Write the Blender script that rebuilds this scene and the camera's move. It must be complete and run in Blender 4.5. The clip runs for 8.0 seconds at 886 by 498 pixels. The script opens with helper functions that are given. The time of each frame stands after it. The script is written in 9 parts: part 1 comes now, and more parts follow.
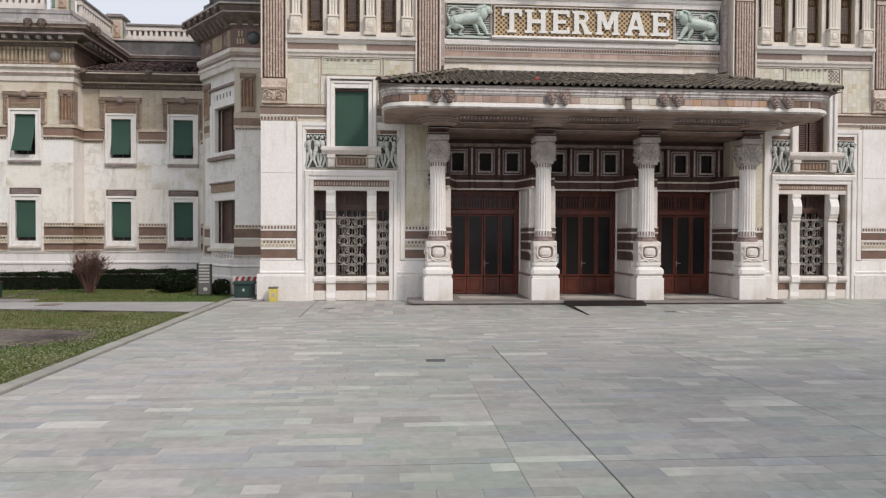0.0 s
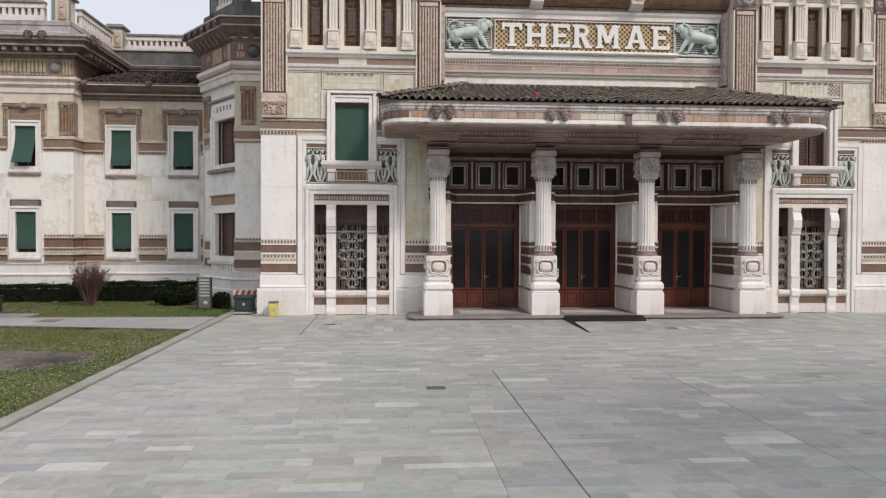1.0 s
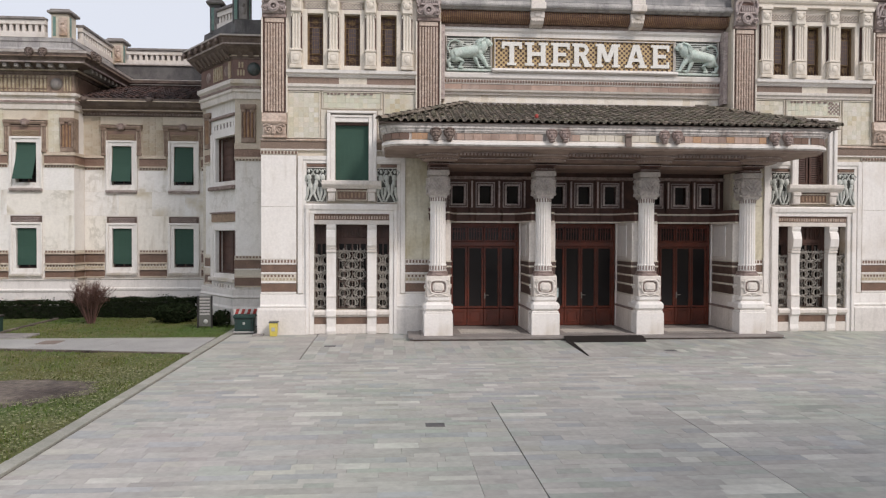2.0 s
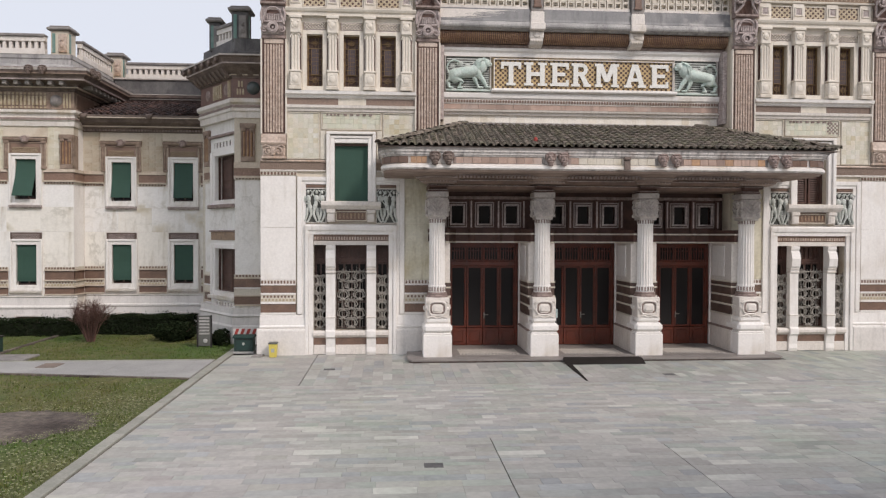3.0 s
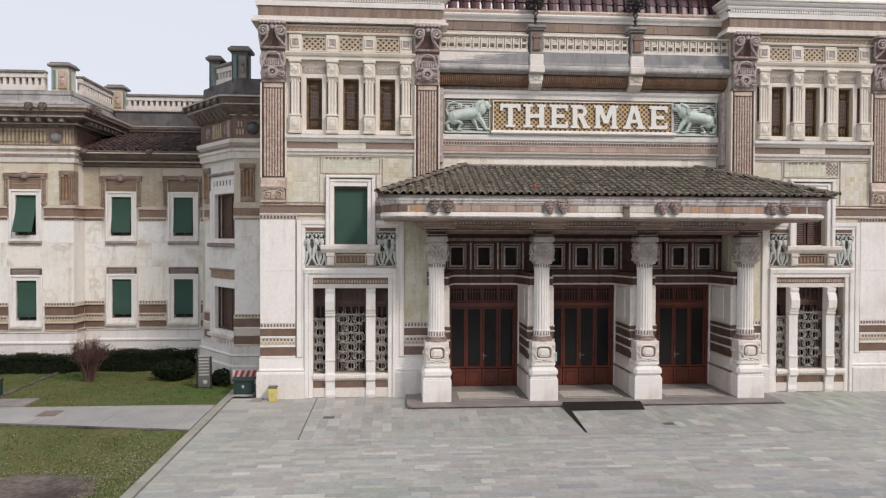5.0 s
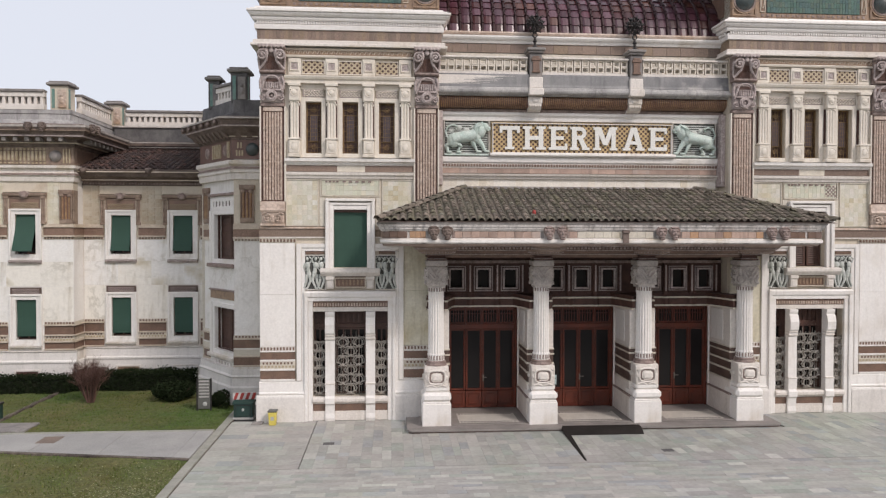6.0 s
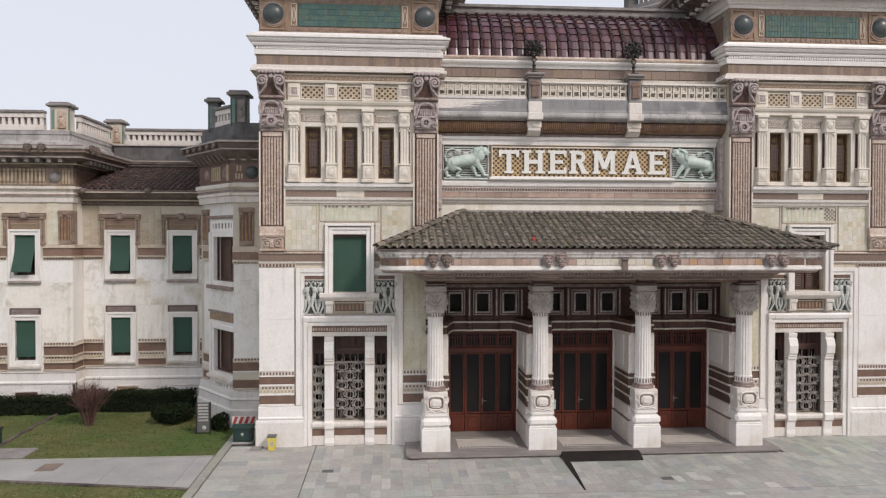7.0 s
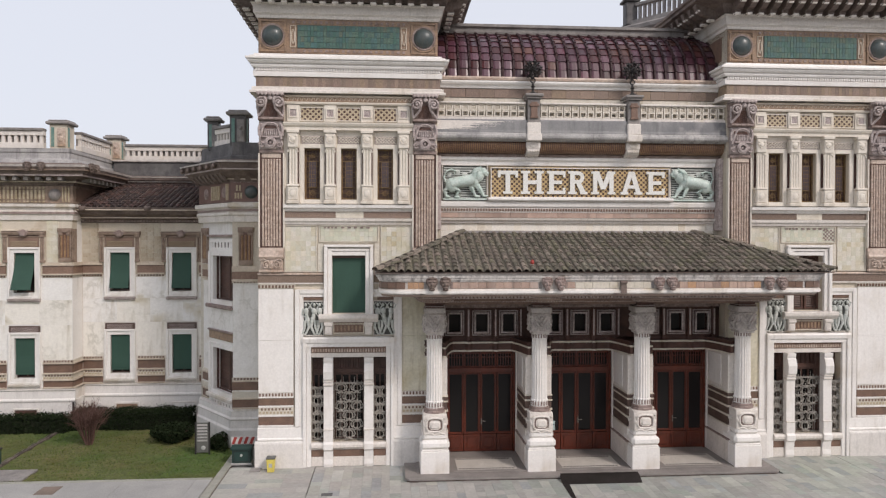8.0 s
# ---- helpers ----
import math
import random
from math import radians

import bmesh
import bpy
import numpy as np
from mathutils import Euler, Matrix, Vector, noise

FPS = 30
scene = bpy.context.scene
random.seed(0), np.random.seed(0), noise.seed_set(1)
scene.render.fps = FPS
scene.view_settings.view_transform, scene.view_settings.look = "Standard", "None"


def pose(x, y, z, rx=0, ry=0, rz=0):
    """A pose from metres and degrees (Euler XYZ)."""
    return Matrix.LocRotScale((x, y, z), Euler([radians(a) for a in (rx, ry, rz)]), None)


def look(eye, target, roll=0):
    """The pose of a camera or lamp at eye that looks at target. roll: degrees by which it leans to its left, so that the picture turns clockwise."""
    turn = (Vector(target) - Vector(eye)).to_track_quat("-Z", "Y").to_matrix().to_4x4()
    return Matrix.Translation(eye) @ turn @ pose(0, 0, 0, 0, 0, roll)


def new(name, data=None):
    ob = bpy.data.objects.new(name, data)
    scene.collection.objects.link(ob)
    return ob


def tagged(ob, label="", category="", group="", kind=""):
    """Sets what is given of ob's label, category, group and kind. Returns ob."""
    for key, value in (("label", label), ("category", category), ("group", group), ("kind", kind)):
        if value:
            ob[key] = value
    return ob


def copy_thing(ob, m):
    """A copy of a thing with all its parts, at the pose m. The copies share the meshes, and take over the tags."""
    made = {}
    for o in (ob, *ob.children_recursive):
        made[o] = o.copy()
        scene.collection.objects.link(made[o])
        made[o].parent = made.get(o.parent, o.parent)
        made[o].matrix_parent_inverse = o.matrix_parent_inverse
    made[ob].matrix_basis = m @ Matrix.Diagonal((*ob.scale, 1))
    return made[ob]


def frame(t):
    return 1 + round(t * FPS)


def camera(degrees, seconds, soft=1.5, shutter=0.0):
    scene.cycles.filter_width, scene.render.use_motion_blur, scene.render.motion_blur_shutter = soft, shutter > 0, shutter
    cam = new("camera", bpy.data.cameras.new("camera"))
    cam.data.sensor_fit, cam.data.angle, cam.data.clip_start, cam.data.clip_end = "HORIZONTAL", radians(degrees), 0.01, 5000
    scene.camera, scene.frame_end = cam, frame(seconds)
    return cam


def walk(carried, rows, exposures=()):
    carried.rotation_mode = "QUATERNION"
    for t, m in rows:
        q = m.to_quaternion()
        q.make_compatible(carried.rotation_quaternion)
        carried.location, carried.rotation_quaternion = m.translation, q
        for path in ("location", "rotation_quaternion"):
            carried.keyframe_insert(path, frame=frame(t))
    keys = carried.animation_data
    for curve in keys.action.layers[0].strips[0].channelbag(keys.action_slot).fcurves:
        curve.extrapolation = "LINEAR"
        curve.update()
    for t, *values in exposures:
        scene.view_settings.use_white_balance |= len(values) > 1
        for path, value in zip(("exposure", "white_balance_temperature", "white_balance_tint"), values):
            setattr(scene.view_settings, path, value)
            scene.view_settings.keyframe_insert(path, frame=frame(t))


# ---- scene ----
cam = camera(63.5, 8.0, soft=1.25)
PATH = [
    (0, (-7.717, -27.604, 2.449), (-7.569, -25.610, 2.415), 0.20),
    (0.5, (-7.712, -27.587, 2.687), (-7.565, -25.593, 2.653), 0.20),
    (1, (-7.725, -27.592, 2.992), (-7.577, -25.598, 2.958), 0.20),
    (1.5, (-7.716, -27.602, 3.336), (-7.570, -25.607, 3.304), 0.20),
    (3, (-7.675, -27.640, 4.570), (-7.529, -25.646, 4.533), 0.20),
    (3.5, (-7.677, -27.622, 4.961), (-7.531, -25.627, 4.925), 0.20),
    (4, (-7.664, -27.617, 5.315), (-7.519, -25.622, 5.284), 0.20),
    (4.5, (-7.650, -27.641, 5.687), (-7.505, -25.646, 5.658), 0.20),
    (6, (-7.643, -27.643, 7.122), (-7.497, -25.649, 7.084), 0.10),
    (6.5, (-7.650, -27.626, 7.545), (-7.503, -25.632, 7.510), 0.10),
    (7, (-7.630, -27.645, 7.986), (-7.483, -25.651, 7.954), 0.10),
    (7.5, (-7.591, -27.656, 8.385), (-7.445, -25.662, 8.353), 0.10),
    (8, (-7.596, -27.666, 8.715), (-7.449, -25.672, 8.689), 0.10),
]
walk(cam, [(t, look(eye, target, roll)) for t, eye, target, roll in PATH],
     exposures=[(0, -0.04, 6480, 13), (4, -0.04, 6500, 14), (7.1, -0.04, 6500, 14), (7.5, -0.04, 6500, 18), (8, -0.04, 6500, 14)])

# ---------------- sky, sun, exposure ----------------
scene.view_settings.exposure = 0.0
SUN_ELEV, SUN_AZ = radians(40), radians(141)   # azimuth clockwise from +y
world = bpy.data.worlds.new("overcast_sky")
scene.world = world
world.use_nodes = True
wn, wl = world.node_tree.nodes, world.node_tree.links
sky = wn.new("ShaderNodeTexSky")
sky.sky_type, sky.sun_disc = "NISHITA", False
sky.sun_elevation, sky.sun_rotation = SUN_ELEV, SUN_AZ
sky.air_density, sky.dust_density, sky.ozone_density = 1.0, 4.0, 1.0
cloud = wn.new("ShaderNodeMix")
cloud.data_type = "RGBA"
cloud.inputs["Factor"].default_value = 0.82
cloud.inputs[7].default_value = (8.0, 8.4, 9.0, 1)
wl.new(sky.outputs[0], cloud.inputs[6])
wn["Background"].inputs["Strength"].default_value = 0.110
wl.new(cloud.outputs[2], wn["Background"].inputs["Color"])

sun = new("sun", bpy.data.lights.new("sun", "SUN"))
sun.data.energy, sun.data.angle, sun.data.color = 2.05, radians(11), (1.0, 0.93, 0.86)
sun.matrix_world = look(Vector((math.sin(SUN_AZ) * math.cos(SUN_ELEV), math.cos(SUN_AZ) * math.cos(SUN_ELEV), math.sin(SUN_ELEV))) * 60, (0, 0, 0))

# ---------------- materials ----------------


def mat(name, col, col2=None, rough=0.6, metal=0.0, scale=1.2, fine=22.0, bump=0.15, vary=0.0, tint=0.0, streak=0.0, stain=(0.2, 0.18, 0.15), island=False, grain=0.12, dist=0.01, coat=0.0, palette=None, blotch=0.0, blot=(0.5, 0.41, 0.28), cover=0.0, spec=None, wash=None, vein=0.0):
    """A procedural surface: two scales of variation, optional vertical stains, and a change from piece to piece."""
    m = bpy.data.materials.new(name)
    m.use_nodes = True
    n, l = m.node_tree.nodes, m.node_tree.links
    bsdf = n["Principled BSDF"]
    bsdf.inputs["Roughness"].default_value, bsdf.inputs["Metallic"].default_value = rough, metal
    if coat:
        bsdf.inputs["Coat Weight"].default_value = coat
        bsdf.inputs["Coat Roughness"].default_value = 0.15
    if spec is not None:
        bsdf.inputs["Specular IOR Level"].default_value = spec
    tc = n.new("ShaderNodeTexCoord")
    if vary or palette:
        if island:
            rnd = n.new("ShaderNodeNewGeometry").outputs["Random Per Island"]
        else:
            rnd = n.new("ShaderNodeObjectInfo").outputs["Random"]
        shift = n.new("ShaderNodeVectorMath")
        shift.operation = "MULTIPLY_ADD"
        comb = n.new("ShaderNodeCombineXYZ")
        for k in range(3):
            l.new(rnd, comb.inputs[k])
        l.new(comb.outputs[0], shift.inputs[0])
        shift.inputs[1].default_value = (37, 17, 23)
        l.new(tc.outputs["Object"], shift.inputs[2])
        vec = shift.outputs[0]
    else:
        vec = tc.outputs["Object"]

    def tex(s, detail=5.0, v=None):
        t = n.new("ShaderNodeTexNoise")
        t.inputs["Scale"].default_value, t.inputs["Detail"].default_value, t.inputs["Roughness"].default_value = s, detail, 0.6
        l.new(v or vec, t.inputs["Vector"])
        return t.outputs["Fac"]

    def ramp(src, a, b):
        r = n.new("ShaderNodeMapRange")
        r.inputs["From Min"].default_value, r.inputs["From Max"].default_value = a, b
        l.new(src, r.inputs["Value"])
        return r.outputs[0]

    def mix(fac, a, b, blend="MIX"):
        x = n.new("ShaderNodeMix")
        x.data_type, x.blend_type = "RGBA", blend
        for sock, val in ((x.inputs["Factor"], fac), (x.inputs[6], a), (x.inputs[7], b)):
            if isinstance(val, bpy.types.NodeSocket):
                l.new(val, sock)
            elif isinstance(val, (int, float)):
                sock.default_value = val
            else:
                sock.default_value = (*val, 1)
        return x.outputs[2]

    big = tex(scale)
    small = tex(fine, 4.0)
    if palette:
        cr = n.new("ShaderNodeValToRGB")
        cr.color_ramp.interpolation = "CONSTANT"
        els = cr.color_ramp.elements
        for i, c in enumerate(palette):
            e = els[i] if i < 2 else els.new(0.5)
            e.position = i / len(palette)
            e.color = (*c, 1)
        l.new(rnd, cr.inputs[0])
        base = mix(ramp(big, 0.35, 0.65), cr.outputs[0], mix(0.35, cr.outputs[0], col2 or col))
    else:
        base = mix(ramp(big, 0.35, 0.65), col, col2 or col)
    if vary:
        lo = n.new("ShaderNodeMapRange")
        lo.inputs["To Min"].default_value, lo.inputs["To Max"].default_value = 1 - vary, 1 + vary
        frac = n.new("ShaderNodeMath")
        frac.operation = "FRACT"
        mul = n.new("ShaderNodeMath")
        mul.operation = "MULTIPLY"
        mul.inputs[1].default_value = 13.7
        l.new(rnd, mul.inputs[0])
        l.new(mul.outputs[0], frac.inputs[0])
        l.new(frac.outputs[0], lo.inputs["Value"])
        hv = n.new("ShaderNodeHueSaturation")
        l.new(lo.outputs[0], hv.inputs["Value"])
        if tint:
            hh = n.new("ShaderNodeMapRange")
            hh.inputs["To Min"].default_value, hh.inputs["To Max"].default_value = 0.5 - tint, 0.5 + tint
            l.new(rnd, hh.inputs["Value"])
            l.new(hh.outputs[0], hv.inputs["Hue"])
        l.new(base, hv.inputs["Color"])
        base = hv.outputs[0]
    if streak:
        mp = n.new("ShaderNodeMapping")
        mp.inputs["Scale"].default_value = (2.6, 2.6, 0.35)
        l.new(tc.outputs["Object"], mp.inputs["Vector"])
        s1 = ramp(tex(1.6, 6.0, mp.outputs[0]), 0.52 - cover * 0.3, 0.78 - cover * 0.3)
        s2 = ramp(tex(0.35, 3.0), 0.4 - cover, 0.65 - cover)
        pr = n.new("ShaderNodeMath")
        pr.operation = "MULTIPLY"
        l.new(s1, pr.inputs[0])
        l.new(s2, pr.inputs[1])
        ps = n.new("ShaderNodeMath")
        ps.operation = "MULTIPLY"
        ps.inputs[1].default_value = streak
        l.new(pr.outputs[0], ps.inputs[0])
        base = mix(ps.outputs[0], base, stain)
    if blotch:
        q1 = ramp(tex(0.75, 7.0), 0.54, 0.66)
        q2 = ramp(tex(0.22, 2.0), 0.42, 0.6)
        qm = n.new("ShaderNodeMath")
        qm.operation = "MULTIPLY"
        l.new(q1, qm.inputs[0])
        l.new(q2, qm.inputs[1])
        qs = n.new("ShaderNodeMath")
        qs.operation = "MULTIPLY"
        qs.inputs[1].default_value = blotch
        l.new(qm.outputs[0], qs.inputs[0])
        base = mix(qs.outputs[0], base, blot)
    if vein:
        off = n.new("ShaderNodeMath")
        off.operation = "SUBTRACT"
        off.inputs[1].default_value = 0.5
        l.new(tex(1.4, 5.0), off.inputs[0])
        ab = n.new("ShaderNodeMath")
        ab.operation = "ABSOLUTE"
        l.new(off.outputs[0], ab.inputs[0])
        vm = n.new("ShaderNodeMath")
        vm.operation = "MULTIPLY"
        l.new(ramp(ab.outputs[0], 0.06, 0.0), vm.inputs[0])
        l.new(ramp(tex(0.9, 2.0), 0.46, 0.62), vm.inputs[1])
        vs_ = n.new("ShaderNodeMath")
        vs_.operation = "MULTIPLY"
        vs_.inputs[1].default_value = vein
        l.new(vm.outputs[0], vs_.inputs[0])
        base = mix(vs_.outputs[0], base, (0.36, 0.335, 0.265))
    if wash:
        pos = n.new("ShaderNodeNewGeometry").outputs["Position"]
        for k, (ws, wc, wf) in enumerate(wash):
            wmul = n.new("ShaderNodeMath")
            wmul.operation = "MULTIPLY"
            wmul.inputs[1].default_value = wf
            l.new(ramp(tex(ws, 4.0, pos), 0.46, 0.64), wmul.inputs[0])
            base = mix(wmul.outputs[0], base, wc, "MULTIPLY")
    gr = n.new("ShaderNodeMapRange")
    gr.inputs["From Min"].default_value, gr.inputs["From Max"].default_value = 0.3, 0.7
    gr.inputs["To Min"].default_value, gr.inputs["To Max"].default_value = 1 - grain, 1 + grain
    l.new(small, gr.inputs["Value"])
    hs = n.new("ShaderNodeHueSaturation")
    l.new(gr.outputs[0], hs.inputs["Value"])
    l.new(base, hs.inputs["Color"])
    l.new(hs.outputs[0], bsdf.inputs["Base Color"])
    rr = n.new("ShaderNodeMapRange")
    rr.inputs["To Min"].default_value, rr.inputs["To Max"].default_value = max(rough - 0.12, 0.03), min(rough + 0.12, 1)
    l.new(big, rr.inputs["Value"])
    l.new(rr.outputs[0], bsdf.inputs["Roughness"])
    if bump:
        bp = n.new("ShaderNodeBump")
        bp.inputs["Strength"].default_value, bp.inputs["Distance"].default_value = bump, dist
        l.new(small, bp.inputs["Height"])
        l.new(bp.outputs[0], bsdf.inputs["Normal"])
    return m


MARBLE = mat("white_marble", (0.74, 0.69, 0.64), (0.64, 0.59, 0.54), rough=0.5, scale=0.55, streak=0.85, stain=(0.34, 0.29, 0.23), fine=14, blotch=0.7)
MARBLE_CLEAN = mat("clean_marble", (0.84, 0.812, 0.78), (0.77, 0.735, 0.7), rough=0.45, scale=0.6, streak=0.7, stain=(0.46, 0.405, 0.34), fine=12, grain=0.06, blotch=0.5, blot=(0.56, 0.49, 0.39), cover=0.02)
MARBLE_VEIN = mat("veined_marble", (0.68, 0.63, 0.54), (0.57, 0.52, 0.44), rough=0.5, scale=0.7, streak=0.95, stain=(0.36, 0.29, 0.17), fine=12)
CREAM = mat("cream_stone", (0.63, 0.56, 0.46), (0.53, 0.47, 0.38), rough=0.65, scale=0.8, streak=0.7, stain=(0.3, 0.24, 0.18), blotch=0.7, blot=(0.4, 0.3, 0.2))
TILE_CREAM = mat("cream_tile", (0.66, 0.62, 0.55), (0.6, 0.55, 0.45), rough=0.5, vary=0.04, scale=0.9, blotch=0.7, blot=(0.52, 0.45, 0.31), wash=[(0.9, (0.94, 0.9, 0.78), 0.8)], palette=[(0.68, 0.65, 0.58), (0.66, 0.62, 0.555), (0.7, 0.655, 0.58), (0.63, 0.58, 0.47), (0.67, 0.65, 0.59), (0.61, 0.59, 0.5), (0.67, 0.59, 0.52), (0.67, 0.635, 0.56), (0.58, 0.53, 0.4), (0.69, 0.66, 0.6)])
BROWN = mat("brown_marble", (0.205, 0.125, 0.09), (0.145, 0.092, 0.068), rough=0.45, scale=2.5, fine=30, grain=0.28)
# serves real marble and strips that stand in for shade
UMBER = mat("umber_marble_and_shade", (0.13, 0.082, 0.064), (0.085, 0.056, 0.046), rough=0.5, scale=2.5, fine=30, grain=0.3)
PORPHYRY = mat("dark_red_marble_and_shade", (0.1, 0.046, 0.034), (0.058, 0.028, 0.022), rough=0.65, scale=2.5, fine=30)
TERRA = mat("terracotta_panel", (0.45, 0.325, 0.265), (0.34, 0.24, 0.195), rough=0.7, vary=0.22, streak=0.9, stain=(0.16, 0.12, 0.105), blotch=0.7, blot=(0.5, 0.43, 0.39), cover=0.08)
GOLD = mat("gold_mosaic", (0.58, 0.42, 0.2), (0.5, 0.37, 0.2), rough=0.45, scale=4, fine=60, bump=0.3)
OCHRE = mat("ochre_ceramic", (0.34, 0.225, 0.14), (0.23, 0.155, 0.11), rough=0.5, scale=5, streak=0.5, grain=0.35, fine=18)
PILASTER = mat("ceramic_pilaster_and_shade", (0.2, 0.115, 0.09), (0.14, 0.08, 0.065), rough=0.5, scale=1.5, streak=0.8, stain=(0.07, 0.04, 0.034))
PIL_RIB = mat("pale_ceramic_rib", (0.54, 0.44, 0.37), (0.42, 0.315, 0.25), rough=0.5, scale=1.5, fine=9, grain=0.3, streak=0.7, stain=(0.24, 0.15, 0.11), blotch=0.6, blot=(0.42, 0.26, 0.13))
IVORY = mat("ivory_marble", (0.74, 0.685, 0.6), (0.66, 0.6, 0.52), rough=0.5, scale=0.7, streak=0.6, stain=(0.42, 0.36, 0.28), fine=14, grain=0.08, blotch=0.4)
VOLUTE = mat("mauve_grey_carving", (0.5, 0.43, 0.41), (0.33, 0.27, 0.255), rough=0.65, scale=5, streak=0.7, stain=(0.13, 0.095, 0.085), grain=0.3, fine=16)
TAN = mat("cream_tan_moulding", (0.64, 0.555, 0.46), (0.5, 0.415, 0.325), rough=0.55, scale=2, streak=0.6, stain=(0.27, 0.2, 0.155))
WING_BAND = mat("rosy_brown_band", (0.27, 0.175, 0.128), (0.2, 0.125, 0.092), rough=0.5, scale=1.5, fine=25, grain=0.28)
WING_TILE = mat("mottled_wing_facing", (0.53, 0.46, 0.36), (0.43, 0.36, 0.265), rough=0.6, vary=0.03, scale=0.7, streak=0.9, stain=(0.27, 0.2, 0.145), blotch=0.85, blot=(0.36, 0.275, 0.19), cover=0.08, palette=[(0.535, 0.47, 0.375), (0.515, 0.445, 0.35), (0.555, 0.5, 0.41), (0.495, 0.42, 0.325), (0.53, 0.48, 0.385), (0.535, 0.455, 0.37)], wash=[(0.5, (0.8, 0.74, 0.66), 0.75)])
WING_TILE_PALE = mat("pale_mottled_facing", (0.68, 0.63, 0.53), (0.6, 0.55, 0.44), rough=0.6, vary=0.03, scale=0.7, streak=0.8, stain=(0.4, 0.33, 0.23), blotch=0.85, blot=(0.5, 0.43, 0.28), cover=0.05, palette=[(0.7, 0.66, 0.57), (0.66, 0.62, 0.51), (0.71, 0.67, 0.59), (0.64, 0.58, 0.47)], wash=[(0.5, (0.88, 0.87, 0.76), 0.7)])
WING_FACE = mat("clean_canted_marble", (0.82, 0.8, 0.775), (0.77, 0.745, 0.71), rough=0.5, scale=0.5, streak=0.7, stain=(0.45, 0.4, 0.32), fine=12, grain=0.06, blotch=0.8, blot=(0.58, 0.52, 0.41), cover=0.02, vein=0.3)
WING_SLAB = mat("veined_wing_slab", (0.81, 0.785, 0.745), (0.77, 0.73, 0.66), rough=0.5, scale=0.5, vary=0.03, streak=0.8, stain=(0.42, 0.36, 0.26), fine=12, grain=0.06, blotch=1.0, cover=0.04, blot=(0.55, 0.485, 0.36), vein=0.42, palette=[(0.83, 0.81, 0.785), (0.8, 0.77, 0.71), (0.82, 0.805, 0.79), (0.81, 0.775, 0.715)])
RIB_GOLD = mat("gold_brown_ribbing", (0.35, 0.22, 0.115), (0.2, 0.11, 0.065), rough=0.45, scale=3)
PURPLE = mat("dusky_leaded_pane", (0.075, 0.05, 0.06), (0.045, 0.035, 0.04), rough=0.35, scale=5)
MOULD = mat("mould_stained_marble", (0.69, 0.65, 0.53), (0.57, 0.53, 0.4), rough=0.5, scale=0.9, streak=1.0, stain=(0.3, 0.23, 0.11), fine=10, grain=0.1, blotch=1.0, blot=(0.45, 0.38, 0.22), cover=0.08)
# brown lowered to carry the shade below the canopy
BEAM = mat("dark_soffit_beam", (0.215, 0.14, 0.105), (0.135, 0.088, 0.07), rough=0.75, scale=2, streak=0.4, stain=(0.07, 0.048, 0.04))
SOOT = mat("sooty_grey_stone", (0.075, 0.071, 0.073), (0.15, 0.143, 0.14), rough=0.8, scale=1.8, streak=0.8, stain=(0.035, 0.033, 0.033), grain=0.2)
WORN_MARBLE = mat("worn_grey_marble", (0.56, 0.51, 0.475), (0.4, 0.36, 0.335), rough=0.6, scale=4, streak=0.7, stain=(0.2, 0.165, 0.145), grain=0.18, fine=14)
HOOD = mat("brown_carved_hood", (0.36, 0.27, 0.21), (0.2, 0.14, 0.105), rough=0.65, scale=4, streak=0.7, stain=(0.09, 0.065, 0.05), grain=0.3, fine=16)
REED = mat("cream_gold_reed", (0.5, 0.42, 0.3), (0.38, 0.3, 0.19), rough=0.5, scale=4, grain=0.25)
TILE_BAY = mat("pale_bay_tile", (0.8, 0.75, 0.67), (0.74, 0.68, 0.59), rough=0.45, vary=0.03, scale=0.9, blotch=0.4, palette=[(0.8, 0.755, 0.68), (0.78, 0.73, 0.65), (0.81, 0.765, 0.69), (0.76, 0.7, 0.6), (0.79, 0.75, 0.68)])
TILE_GREENISH = mat("greenish_cream_tile", (0.62, 0.61, 0.52), (0.56, 0.55, 0.43), rough=0.5, vary=0.05, scale=0.9, blotch=0.4, palette=[(0.64, 0.63, 0.54), (0.6, 0.6, 0.49), (0.66, 0.64, 0.56), (0.57, 0.575, 0.46), (0.64, 0.6, 0.48), (0.54, 0.52, 0.4)])
PLINTH = mat("water_stained_plinth", (0.75, 0.715, 0.68), (0.66, 0.625, 0.59), rough=0.55, scale=0.6, streak=0.7, stain=(0.4, 0.375, 0.35), fine=14, grain=0.08, blotch=0.5, blot=(0.5, 0.475, 0.44), cover=0.04)
PARAPET = mat("grey_weathered_parapet", (0.46, 0.44, 0.425), (0.3, 0.29, 0.285), rough=0.7, scale=1.2, streak=0.9, stain=(0.12, 0.115, 0.112), grain=0.2, cover=0.1)
CAPITAL = mat("weathered_carving_and_shade", (0.34, 0.265, 0.24), (0.2, 0.145, 0.125), rough=0.7, scale=5, streak=0.6, stain=(0.09, 0.065, 0.055), grain=0.3, fine=16)
GREEN_TILE = mat("green_glazed_tile", (0.05, 0.125, 0.105), (0.085, 0.12, 0.09), rough=0.4, vary=0.12, tint=0.012, scale=3, grain=0.3, fine=12, blotch=0.55, blot=(0.13, 0.12, 0.075), palette=[(0.045, 0.12, 0.1), (0.06, 0.135, 0.115), (0.07, 0.13, 0.1), (0.05, 0.12, 0.115), (0.075, 0.13, 0.095), (0.045, 0.105, 0.09)])
